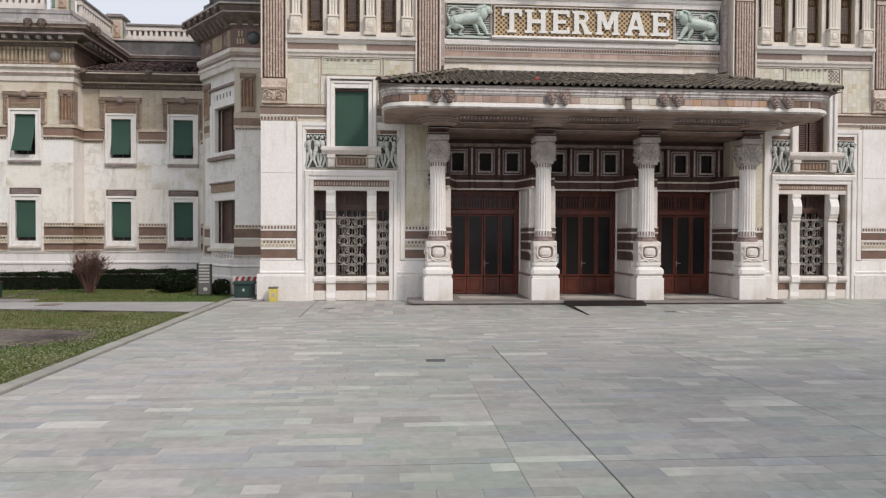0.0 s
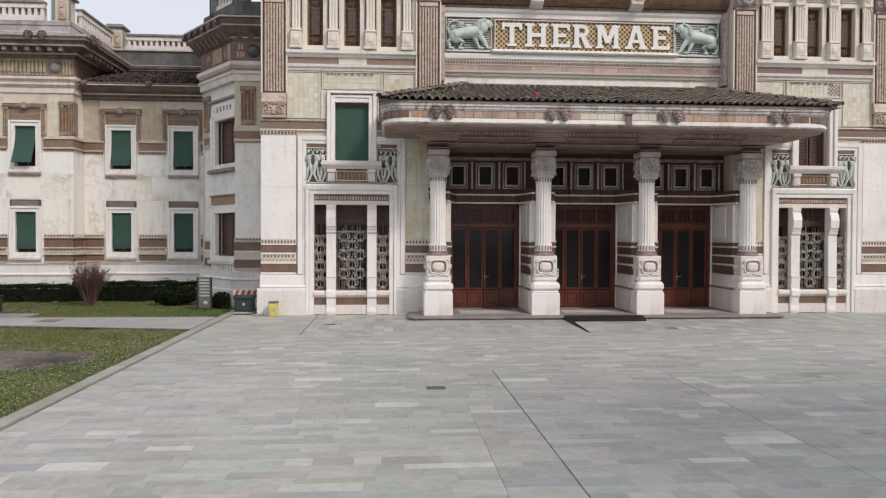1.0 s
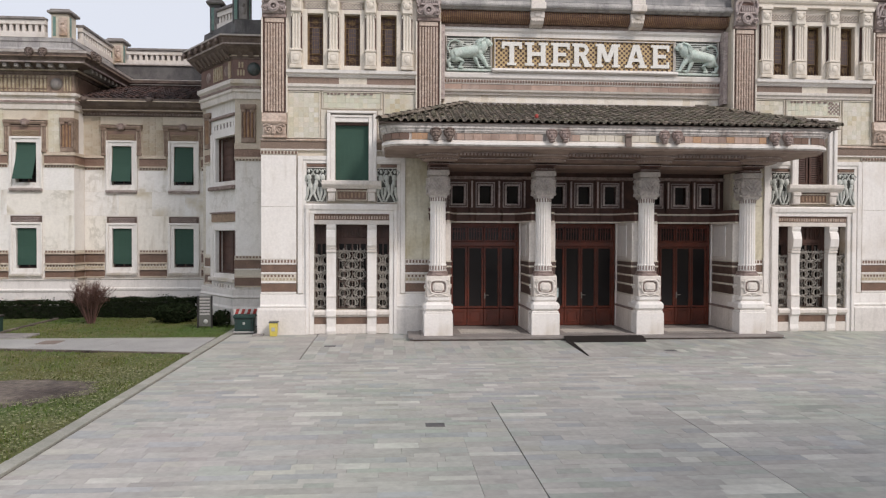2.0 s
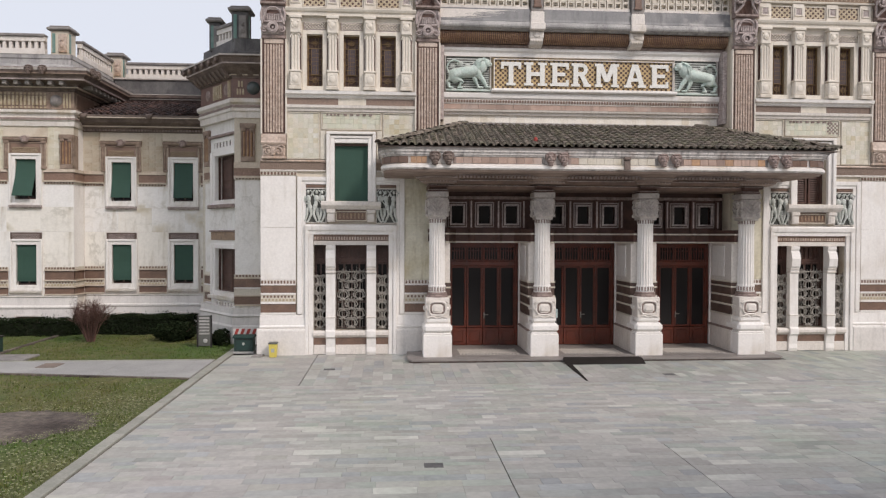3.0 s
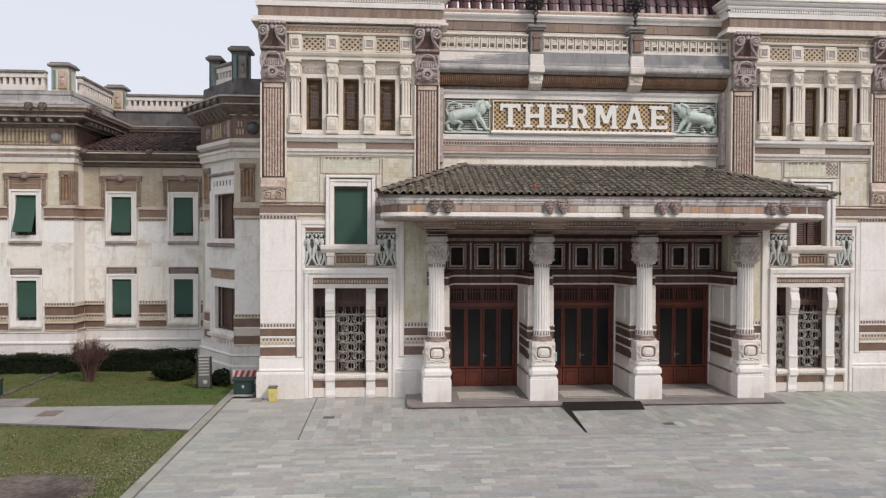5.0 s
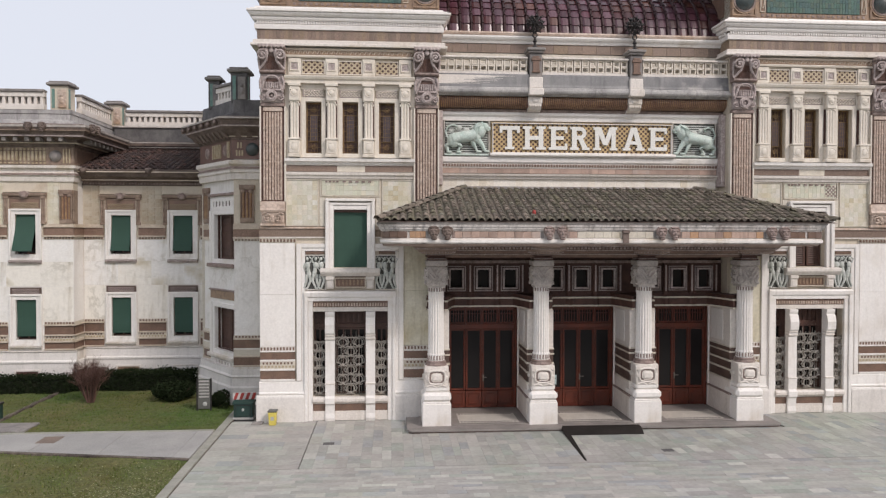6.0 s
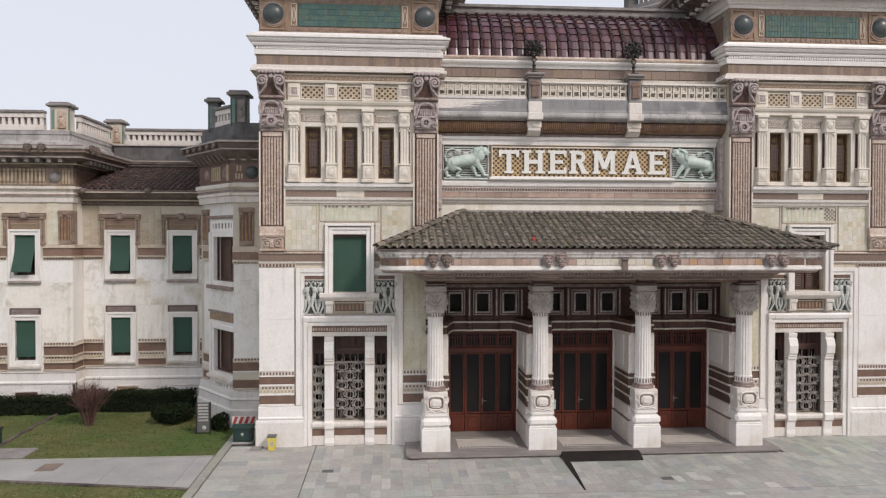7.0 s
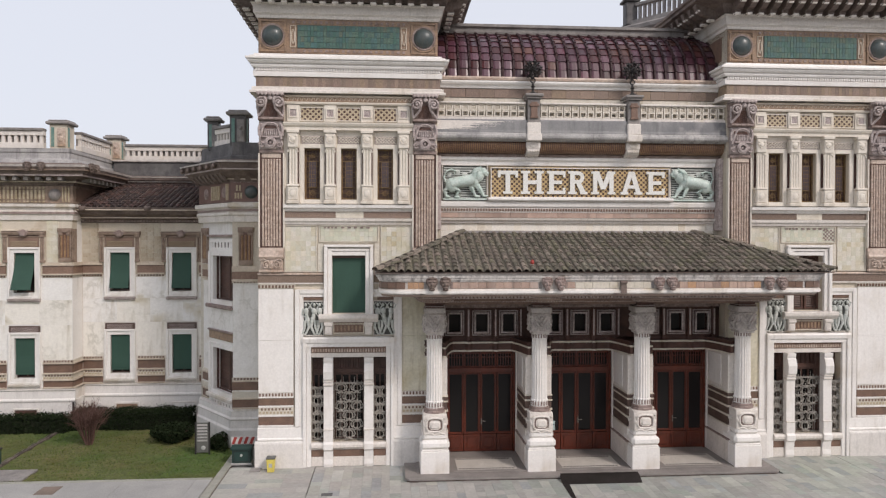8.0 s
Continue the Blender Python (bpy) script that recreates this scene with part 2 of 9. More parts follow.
SPHERE = mat("dark_glazed_boss", (0.04, 0.062, 0.066), (0.075, 0.085, 0.08), rough=0.42, scale=3, coat=0.15, streak=0.8, stain=(0.1, 0.075, 0.058), grain=0.3, cover=0.1)
VERDI = mat("verdigris_relief", (0.47, 0.58, 0.53), (0.6, 0.66, 0.61), rough=0.6, scale=4, streak=0.6, stain=(0.24, 0.28, 0.26), grain=0.2)
VERDI_DARK = mat("verdigris_ground", (0.06, 0.062, 0.055), (0.11, 0.11, 0.098), rough=0.75, scale=4)
RELIEF = mat("pale_stone_relief", (0.6, 0.61, 0.575), (0.42, 0.445, 0.41), rough=0.65, scale=4, streak=0.5, stain=(0.2, 0.21, 0.19), grain=0.2)
GREY_CAP = mat("weathered_grey_stone", (0.19, 0.175, 0.17), (0.31, 0.285, 0.265), rough=0.8, scale=1.6, streak=0.85, stain=(0.06, 0.055, 0.055), grain=0.2)
CORNICE_GREY = mat("sooty_cornice_and_shade", (0.105, 0.078, 0.068), (0.21, 0.16, 0.135), rough=0.8, scale=2.2, streak=0.8, stain=(0.035, 0.028, 0.026), grain=0.3)
ZINC = mat("zinc_flashing", (0.265, 0.26, 0.255), (0.14, 0.14, 0.147), rough=0.5, metal=0.1, scale=0.42, streak=0.9, stain=(0.085, 0.085, 0.09), blotch=0.6, blot=(0.5, 0.475, 0.44), cover=0.12)
# stucco colour lowered to hold the canopy's own shade
SOFFIT = mat("stucco_toned_for_shade", (0.34, 0.255, 0.21), (0.235, 0.17, 0.14), rough=0.75, scale=1.5, streak=0.5, stain=(0.1, 0.075, 0.064))
BAND = mat("mottled_brown_band", (0.25, 0.175, 0.125), (0.19, 0.135, 0.1), rough=0.5, scale=3, fine=25, grain=0.3, vary=0.16, palette=[(0.235, 0.17, 0.13), (0.21, 0.155, 0.122), (0.255, 0.185, 0.14), (0.225, 0.16, 0.126), (0.245, 0.178, 0.12), (0.23, 0.18, 0.15)])
FASCIA = mat("stained_fascia_stone", (0.7, 0.66, 0.63), (0.58, 0.54, 0.51), rough=0.6, scale=1.6, streak=1.0, stain=(0.085, 0.07, 0.066), fine=14, grain=0.2, blotch=0.6, blot=(0.34, 0.25, 0.21), cover=0.12)
ROOF_TILE = mat("mossy_clay_tile", (0.1, 0.09, 0.07), (0.135, 0.126, 0.1), rough=0.95, vary=0.26, tint=0.012, scale=5, fine=16, grain=0.45, bump=0.5, blotch=0.5, blot=(0.24, 0.235, 0.2), palette=[(0.162, 0.137, 0.109), (0.130, 0.115, 0.086), (0.154, 0.139, 0.094), (0.200, 0.161, 0.131), (0.167, 0.145, 0.112), (0.114, 0.100, 0.079)])
ROOF_STUFF = mat("mossy_clay_tile_rest", (0.1, 0.09, 0.07), (0.135, 0.126, 0.1), rough=0.95, vary=0.26, tint=0.012, scale=5, fine=16, grain=0.45, bump=0.5, blotch=0.5, blot=(0.24, 0.235, 0.2), island=True, palette=[(0.162, 0.137, 0.109), (0.130, 0.115, 0.086), (0.154, 0.139, 0.094), (0.200, 0.161, 0.131), (0.167, 0.145, 0.112), (0.114, 0.100, 0.079)])
ROOF_WING = mat("red_clay_tile", (0.09, 0.05, 0.042), (0.06, 0.04, 0.035), rough=0.85, vary=0.3, island=True, fine=14, grain=0.3, palette=[(0.075, 0.038, 0.031), (0.052, 0.031, 0.028), (0.09, 0.048, 0.038), (0.045, 0.029, 0.027)])
GLAZED = mat("maroon_glazed_tile", (0.1, 0.036, 0.05), (0.066, 0.024, 0.034), rough=0.34, vary=0.34, tint=0.02, fine=10, grain=0.2, coat=0.12, palette=[(0.1, 0.036, 0.042), (0.07, 0.026, 0.034), (0.115, 0.058, 0.072), (0.095, 0.044, 0.058), (0.065, 0.02, 0.022), (0.14, 0.078, 0.085), (0.1, 0.032, 0.028), (0.085, 0.034, 0.044)])
GLAZED_RIB = mat("dark_glazed_rib", (0.03, 0.013, 0.015), (0.05, 0.022, 0.022), rough=0.55, spec=0.3)
WOOD = mat("red_brown_wood", (0.14, 0.029, 0.014), (0.072, 0.018, 0.01), rough=0.36, scale=2, fine=30, grain=0.28)
WOOD_DARK = mat("dark_brown_wood", (0.1, 0.048, 0.035), (0.065, 0.034, 0.026), rough=0.5, scale=2, fine=30, grain=0.3)
BLIND = mat("green_blind", (0.026, 0.07, 0.05), (0.035, 0.086, 0.063), rough=0.75, scale=0.9, fine=70, grain=0.1)
IRON = mat("wrought_iron", (0.022, 0.02, 0.02), (0.045, 0.04, 0.038), rough=0.55, metal=0.3, scale=3)
IRON_PALE = mat("weathered_iron_lattice", (0.33, 0.305, 0.27), (0.2, 0.182, 0.16), rough=0.65, metal=0.05, scale=4, grain=0.3)
GLAZING = mat("old_ochre_bars", (0.12, 0.07, 0.033), (0.2, 0.125, 0.05), rough=0.6, scale=6, grain=0.4)
# near-black imitates rooms without light; also colours beads and small panes
DARK = mat("near_black_fill", (0.02, 0.018, 0.016), (0.03, 0.026, 0.024), rough=0.9, bump=0)
STEP = mat("grey_step_stone", (0.28, 0.25, 0.232), (0.215, 0.195, 0.182), rough=0.7, scale=1.2, streak=0.5, stain=(0.14, 0.125, 0.115), blotch=0.5, blot=(0.17, 0.155, 0.145))
MOSAIC = mat("pale_mosaic_floor", (0.58, 0.54, 0.49), (0.48, 0.445, 0.4), rough=0.6, scale=2, fine=60, grain=0.25)
MAT_RUBBER = mat("black_doormat", (0.025, 0.022, 0.02), (0.035, 0.03, 0.028), rough=1.0, fine=60, spec=0.05)
LAWN = mat("lawn_soil_grass", (0.076, 0.094, 0.022), (0.12, 0.115, 0.042), rough=0.95, scale=0.5, fine=9, grain=0.4, bump=0.8, dist=0.04, wash=[(0.45, (1.0, 0.82, 0.72), 0.65), (0.16, (0.62, 0.98, 0.6), 0.9)])
GRASS = mat("grass_blades", (0.075, 0.116, 0.018), (0.125, 0.14, 0.034), rough=0.8, vary=0.38, tint=0.025, island=True, bump=0, scale=0.4, wash=[(0.45, (1.0, 0.82, 0.75), 0.7), (0.16, (0.62, 0.98, 0.6), 0.9)])
FLECK = mat("pale_clover_leaf", (0.17, 0.185, 0.08), (0.26, 0.26, 0.15), rough=0.9, vary=0.35, island=True, bump=0)
SOIL = mat("bare_soil_and_shade", (0.17, 0.14, 0.115), (0.095, 0.076, 0.064), rough=1.0, scale=1.3, fine=7, grain=0.45, bump=0.9, dist=0.05, wash=[(0.55, (0.5, 0.47, 0.48), 0.9)])
PATHWAY = mat("concrete_path", (0.36, 0.35, 0.335), (0.3, 0.295, 0.285), rough=0.85, scale=0.8, vary=0.06)
KERB = mat("kerb_stone", (0.34, 0.33, 0.29), (0.27, 0.27, 0.23), rough=0.85, scale=1.5, vary=0.08)
GROUND = mat("joint_sand", (0.28, 0.272, 0.258), (0.25, 0.244, 0.232), rough=0.95, scale=0.6)
ORANGE = mat("orange_stone_panel", (0.5, 0.3, 0.17), (0.4, 0.25, 0.16), rough=0.6, vary=0.2, scale=2, streak=0.7, stain=(0.2, 0.13, 0.09), grain=0.2)
TEAL = mat("pale_teal_enamel", (0.46, 0.56, 0.56), (0.4, 0.5, 0.5), rough=0.5)
PAVE_COLS = [(0.4, 0.392, 0.362), (0.373, 0.388, 0.346), (0.419, 0.395, 0.366), (0.383, 0.388, 0.361), (0.358, 0.364, 0.363), (0.431, 0.419, 0.367), (0.405, 0.376, 0.348), (0.366, 0.372, 0.369), (0.523, 0.511, 0.462), (0.356, 0.377, 0.332), (0.411, 0.391, 0.36), (0.313, 0.319, 0.311), (0.391, 0.388, 0.359), (0.379, 0.399, 0.351), (0.352, 0.354, 0.334), (0.443, 0.392, 0.353), (0.398, 0.394, 0.368), (0.387, 0.381, 0.361), (0.482, 0.475, 0.433), (0.345, 0.363, 0.327)]
PAVE_LOOK = dict(rough=0.75, scale=0.8, vary=0.12, palette=PAVE_COLS, bump=0.15, fine=7, grain=0.1, blotch=0.5, blot=(0.24, 0.232, 0.222), streak=0.5, stain=(0.37, 0.352, 0.33), wash=[(0.16, (0.93, 1.0, 0.94), 1.0), (0.11, (0.96, 0.95, 1.0), 0.7), (0.6, (0.88, 0.87, 0.86), 0.6)])
PAVE = mat("paving_slab", (0.32, 0.312, 0.298), (0.31, 0.304, 0.286), **PAVE_LOOK)
PAVE_REST = mat("paving_slab_rest", (0.32, 0.312, 0.298), (0.31, 0.304, 0.286), island=True, **PAVE_LOOK)
LEAF = mat("hedge_leaf", (0.014, 0.022, 0.01), (0.022, 0.031, 0.014), rough=1.0, vary=0.4, tint=0.02, island=True, bump=0, spec=0.08)
# core colour paints the shade between the leaves
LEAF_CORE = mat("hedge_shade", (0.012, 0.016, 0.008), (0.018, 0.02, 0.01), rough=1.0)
TWIG = mat("reddish_twig", (0.085, 0.037, 0.03), (0.13, 0.075, 0.06), rough=0.85, vary=0.35, island=True, bump=0)
YELLOW = mat("yellow_plastic", (0.66, 0.55, 0.12), (0.6, 0.49, 0.1), rough=0.45, bump=0.05)
LIDGREY = mat("grey_lid", (0.1, 0.1, 0.09), (0.13, 0.13, 0.12), rough=0.6)
GREENBOX = mat("dark_green_metal", (0.014, 0.04, 0.034), (0.02, 0.05, 0.042), rough=0.5)
REDTAPE = mat("red_barrier_stripe", (0.4, 0.05, 0.04), (0.33, 0.05, 0.04), rough=0.6)
WHITETAPE = mat("white_barrier_stripe", (0.7, 0.68, 0.65), (0.6, 0.58, 0.56), rough=0.6)
LETTER = mat("white_ceramic_letter", (0.8, 0.79, 0.75), (0.74, 0.73, 0.69), rough=0.4)
NOTICE = mat("pale_notice", (0.42, 0.42, 0.4), (0.36, 0.36, 0.35), rough=0.6)
RUST = mat("rusty_manhole", (0.2, 0.15, 0.12), (0.15, 0.12, 0.1), rough=0.8, fine=40)
CERAMIC_BLUE = mat("blue_green_glazed_panel", (0.1, 0.21, 0.185), (0.17, 0.26, 0.22), rough=0.4, scale=4, grain=0.3, streak=0.6, stain=(0.16, 0.15, 0.11))

GLASS = bpy.data.materials.new("dark_window_glass")
GLASS.use_nodes = True
_g = GLASS.node_tree.nodes["Principled BSDF"]
_g.inputs["Base Color"].default_value = (0.017, 0.015, 0.015, 1)
_g.inputs["Roughness"].default_value = 0.06
_g.inputs["IOR"].default_value = 1.45
_g.inputs["Specular IOR Level"].default_value = 0.25

# ---------------- building tools ----------------


class Shape:
    """Collects vertices and faces of one mesh, in metres."""

    def __init__(self):
        self.v, self.f = [], []

    def add(self, verts, faces):
        k = len(self.v)
        self.v.extend(verts)
        self.f.extend(tuple(i + k for i in f) for f in faces)
        return self

    def box(self, x0, x1, y0, y1, z0, z1, c=0.0):
        if c <= 0:
            return self.add([(x, y, z) for x in (x0, x1) for y in (y0, y1) for z in (z0, z1)],
                            [(0, 1, 3, 2), (4, 6, 7, 5), (0, 4, 5, 1), (2, 3, 7, 6), (0, 2, 6, 4), (1, 5, 7, 3)])
        k = {}
        vs = []
        for sx in (0, 1):
            for sy in (0, 1):
                for sz in (0, 1):
                    px, py, pz = (x0, x1)[sx], (y0, y1)[sy], (z0, z1)[sz]
                    ix, iy, iz = px + c * (1 - 2 * sx), py + c * (1 - 2 * sy), pz + c * (1 - 2 * sz)
                    for a, p in (("x", (px, iy, iz)), ("y", (ix, py, iz)), ("z", (ix, iy, pz))):
                        k[sx, sy, sz, a] = len(vs)
                        vs.append(p)
        fs = []
        for s in (0, 1):
            fs.append([k[s, a, b, "x"] for a, b in ((0, 0), (0, 1), (1, 1), (1, 0))])
            fs.append([k[a, s, b, "y"] for a, b in ((0, 0), (0, 1), (1, 1), (1, 0))])
            fs.append([k[a, b, s, "z"] for a, b in ((0, 0), (0, 1), (1, 1), (1, 0))])
            for r in (0, 1):
                fs.append([k[s, r, 0, "x"], k[s, r, 1, "x"], k[s, r, 1, "y"], k[s, r, 0, "y"]])
                fs.append([k[s, 0, r, "x"], k[s, 1, r, "x"], k[s, 1, r, "z"], k[s, 0, r, "z"]])
                fs.append([k[0, s, r, "y"], k[1, s, r, "y"], k[1, s, r, "z"], k[0, s, r, "z"]])
                for q in (0, 1):
                    fs.append([k[s, r, q, a] for a in "xyz"])
        return self.add(vs, fs)

    def along_x(self, x0, x1, prof):
        """A closed profile of (y, z) drawn along x."""
        n = len(prof)
        return self.add([(x, y, z) for x in (x0, x1) for y, z in prof],
                        [(i, (i + 1) % n, n + (i + 1) % n, n + i) for i in range(n)] + [tuple(range(n)), tuple(range(2 * n - 1, n - 1, -1))])

    def along_y(self, y0, y1, prof):
        """A closed profile of (x, z) drawn along y."""
        n = len(prof)
        return self.add([(x, y, z) for y in (y0, y1) for x, z in prof],
                        [(i, (i + 1) % n, n + (i + 1) % n, n + i) for i in range(n)] + [tuple(range(n)), tuple(range(2 * n - 1, n - 1, -1))])

    def slab(self, poly, z0, z1):
        n = len(poly)
        return self.add([(x, y, z) for z in (z0, z1) for x, y in poly],
                        [(i, (i + 1) % n, n + (i + 1) % n, n + i) for i in range(n)] + [tuple(range(n)), tuple(range(2 * n - 1, n - 1, -1))])

    def lathe(self, cx, cy, prof, n=24, flute=0.0, flutes=0):
        """A profile of (radius, z) turned round a vertical axis; flutes are hollows round it."""
        rows = []
        if flutes:
            n = flutes * 4
        for r, z in prof:
            row = []
            for i in range(n):
                a = 2 * math.pi * i / n
                q = r - (flute if flutes and i % 4 in (2, 3) and r > flute * 2 else 0)
                row.append((cx + q * math.cos(a), cy + q * math.sin(a), z))
            rows.append(row)
        vs = [p for row in rows for p in row]
        fs = [(j * n + i, j * n + (i + 1) % n, (j + 1) * n + (i + 1) % n, (j + 1) * n + i) for j in range(len(rows) - 1) for i in range(n)]
        fs += [tuple(range(n - 1, -1, -1)), tuple(range((len(rows) - 1) * n, len(rows) * n))]
        return self.add(vs, fs)

    def ring(self, poly, prof):
        """A moulding of (out, z) carried round a closed counter-clockwise plan, mitred at its corners."""
        n = len(poly)
        outs = []
        for i in range(n):
            a, b, c = (Vector(poly[(i + d) % n]) for d in (-1, 0, 1))
            d1, d2 = (b - a).normalized(), (c - b).normalized()
            n1, n2 = Vector((d1.y, -d1.x)), Vector((d2.y, -d2.x))
            outs.append((n1 + n2) / max(1 + n1.dot(n2), 0.2))
        m = len(prof)
        vs = [(poly[i][0] + outs[i].x * o, poly[i][1] + outs[i].y * o, z) for o, z in prof for i in range(n)]
        fs = [(j * n + i, j * n + (i + 1) % n, ((j + 1) % m) * n + (i + 1) % n, ((j + 1) % m) * n + i) for j in range(m) for i in range(n)]
        return self.add(vs, fs)

    def ball(self, c, r, n=10, m=7, turn=None):
        rx, ry, rz = r if isinstance(r, tuple) else (r, r, r)
        vs = []
        for j in range(m + 1):
            p = math.pi * j / m
            for i in range(n):
                a = 2 * math.pi * i / n
                q = Vector((rx * math.sin(p) * math.cos(a), ry * math.sin(p) * math.sin(a), rz * math.cos(p)))
                if turn:
                    q = Euler(turn).to_matrix() @ q
                vs.append(tuple(Vector(c) + q))
        return self.add(vs, [(j * n + i, j * n + (i + 1) % n, (j + 1) * n + (i + 1) % n, (j + 1) * n + i) for j in range(m) for i in range(n)])

    def rod(self, pts, r0, r1=None, n=6):
        r1 = r0 if r1 is None else r1
        pts = [Vector(p) for p in pts]
        vs = []
        for k, p in enumerate(pts):
            d = (pts[min(k + 1, len(pts) - 1)] - pts[max(k - 1, 0)]).normalized()
            s = d.cross(Vector((0, 0, 1)) if abs(d.z) < 0.9 else Vector((0, 1, 0))).normalized()
            u = s.cross(d)
            r = r0 + (r1 - r0) * k / (len(pts) - 1)
            vs += [tuple(p + (s * math.cos(2 * math.pi * i / n) + u * math.sin(2 * math.pi * i / n)) * r) for i in range(n)]
        m = len(pts)
        return self.add(vs, [(j * n + i, j * n + (i + 1) % n, (j + 1) * n + (i + 1) % n, (j + 1) * n + i) for j in range(m - 1) for i in range(n)] + [tuple(range(n)), tuple(range((m - 1) * n, m * n))])

    def hoop(self, c, r, w, d, n=20):
        """A flat ring in the facade's plane: centre, radius, width of the band, depth."""
        cx, cy, cz = c
        vs, fs = [], []
        for i in range(n):
            a = 2 * math.pi * i / n
            for q, y in ((r, cy), (r + w, cy), (r + w, cy + d), (r, cy + d)):
                vs.append((cx + q * math.cos(a), y, cz + q * math.sin(a)))
        for i in range(n):
            j = (i + 1) % n
            for s in range(4):
                fs.append((i * 4 + s, i * 4 + (s + 1) % 4, j * 4 + (s + 1) % 4, j * 4 + s))
        return self.add(vs, fs)

    def scroll(self, c, r, q, rod=0.03, turns=1.4, start=90, n=16):
        """A spiral rod in the facade's plane, winding inwards from radius r; q is its hand."""
        cx, cy, cz = c
        pts = []
        for i in range(n + 1):
            f = i / n
            a = radians(start - 360 * turns * f)
            k = r * (1 - 0.82 * f)
            pts.append((cx + q * k * math.cos(a), cy - 0.04 * f, cz + k * math.sin(a)))
        return self.rod(pts, rod, rod * 0.7, 6)

    def wall(self, x0, x1, z0, z1, y0, y1, holes):
        """A wall in the xz plane, y0 (front) to y1, with rectangular holes (x0, x1, z0, z1) right through."""
        xs = sorted({x0, x1, *[h[i] for h in holes for i in (0, 1)]})
        zs = sorted({z0, z1, *[h[i] for h in holes for i in (2, 3)]})
        full = {}
        for i in range(len(xs) - 1):
            for j in range(len(zs) - 1):
                mx, mz = (xs[i] + xs[i + 1]) / 2, (zs[j] + zs[j + 1]) / 2
                full[i, j] = not any(h[0] < mx < h[1] and h[2] < mz < h[3] for h in holes)
        k = {}
        vs, fs = [], []

        def p(i, j, y):
            if (i, j, y) not in k:
                k[i, j, y] = len(vs)
                vs.append((xs[i], y, zs[j]))
            return k[i, j, y]

        for (i, j), f in full.items():
            if not f:
                continue
            fs.append((p(i, j, y0), p(i + 1, j, y0), p(i + 1, j + 1, y0), p(i, j + 1, y0)))
            fs.append((p(i, j, y1), p(i, j + 1, y1), p(i + 1, j + 1, y1), p(i + 1, j, y1)))
            for di, dj, a, b in ((-1, 0, (i, j + 1), (i, j)), (1, 0, (i + 1, j), (i + 1, j + 1)), (0, -1, (i, j), (i + 1, j)), (0, 1, (i + 1, j + 1), (i, j + 1))):
                if not full.get((i + di, j + dj)):
                    fs.append((p(*a, y0), p(*a, y1), p(*b, y1), p(*b, y0)))
        return self.add(vs, fs)

    def surround(self, x0, x1, z0, z1, w, y0, y1, c=0.0, foot=True):
        """A picture-frame surround of width w round an opening, from y0 (front) to y1."""
        self.box(x0 - w, x0, y0, y1, z0 - (w if foot else 0), z1 + w, c)
        self.box(x1, x1 + w, y0, y1, z0 - (w if foot else 0), z1 + w, c)
        self.box(x0, x1, y0, y1, z1, z1 + w, c)
        if foot:
            self.box(x0, x1, y0, y1, z0 - w, z0, c)
        return self

    def dents(self, x0, x1, step, w, y0, y1, z0, z1):
        n = max(1, int((x1 - x0) / step))
        s = (x1 - x0) / n
        for i in range(n):
            cx = x0 + (i + 0.5) * s
            self.box(cx - w / 2, cx + w / 2, y0, y1, z0, z1)
        return self

    def moved(self, m):
        self.v = [tuple(m @ Vector(p)) for p in self.v]
        return self

    def mesh(self, name, material, smooth=False):
        me = bpy.data.meshes.new(name)
        me.from_pydata(self.v, [], self.f)
        bm = bmesh.new()
        bm.from_mesh(me)
        bmesh.ops.recalc_face_normals(bm, faces=bm.faces)
        bm.to_mesh(me)
        bm.free()
        me.materials.append(material)
        if smooth:
            me.polygons.foreach_set("use_smooth", [True] * len(me.polygons))
            me.set_sharp_from_angle(angle=radians(40))
        return me


FLIP = [1]          # -1 while a mirrored copy of a tower is built


def base_of(ob):
    """Where the origin of a thing or part stands in the world."""
    p = Vector((0, 0, 0))
    while ob:
        p = p + ob.location
        ob = ob.parent
    return p


def part(name, shape, material, parent, label="", smooth=False, kind=""):
    """One mesh under a thing or part; the shape is given in world metres."""
    if FLIP[0] < 0:
        shape.moved(Matrix.Diagonal((-1, 1, 1, 1)))
    ob = new(name, shape.moved(Matrix.Translation(-base_of(parent))).mesh(name, material, smooth))
    ob.parent = parent
    return tagged(ob, label, kind=kind)


def thing(name, label, category, group="", kind="", at=(0, 0, 0)):
    ob = new(name)
    ob.empty_display_size = 0.2
    ob.location = (at[0] * FLIP[0], at[1], at[2])
    return tagged(ob, label, category, group, kind)


def solid(name, shape, material, label, category, group="", kind="", smooth=False):
    return tagged(new(name, shape.mesh(name, material, smooth)), label, category, group, kind)


def piece(name, mesh, parent, m):
    ob = new(name, mesh)
    ob.parent = parent
    ob.matrix_basis = Matrix.Translation(-base_of(parent)) @ m
    return ob


def S():
    return Shape()

# ---------------- ground and paving sheet ----------------
g = S()
g.box(-300, 300, -300, 300, -0.35, -0.06)
solid("ground", g, GROUND, "wide ground of sandy grey earth under paving and lawns", "ground", kind="structure")

# plain block added out of view behind the walk to shade the paving softly
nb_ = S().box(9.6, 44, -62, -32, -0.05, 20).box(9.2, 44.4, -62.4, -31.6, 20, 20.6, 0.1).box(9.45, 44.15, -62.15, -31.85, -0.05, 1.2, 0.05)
solid("wall_square_south", nb_, CREAM, "plain block added out of view to shade the paving", "wall", kind="structure")

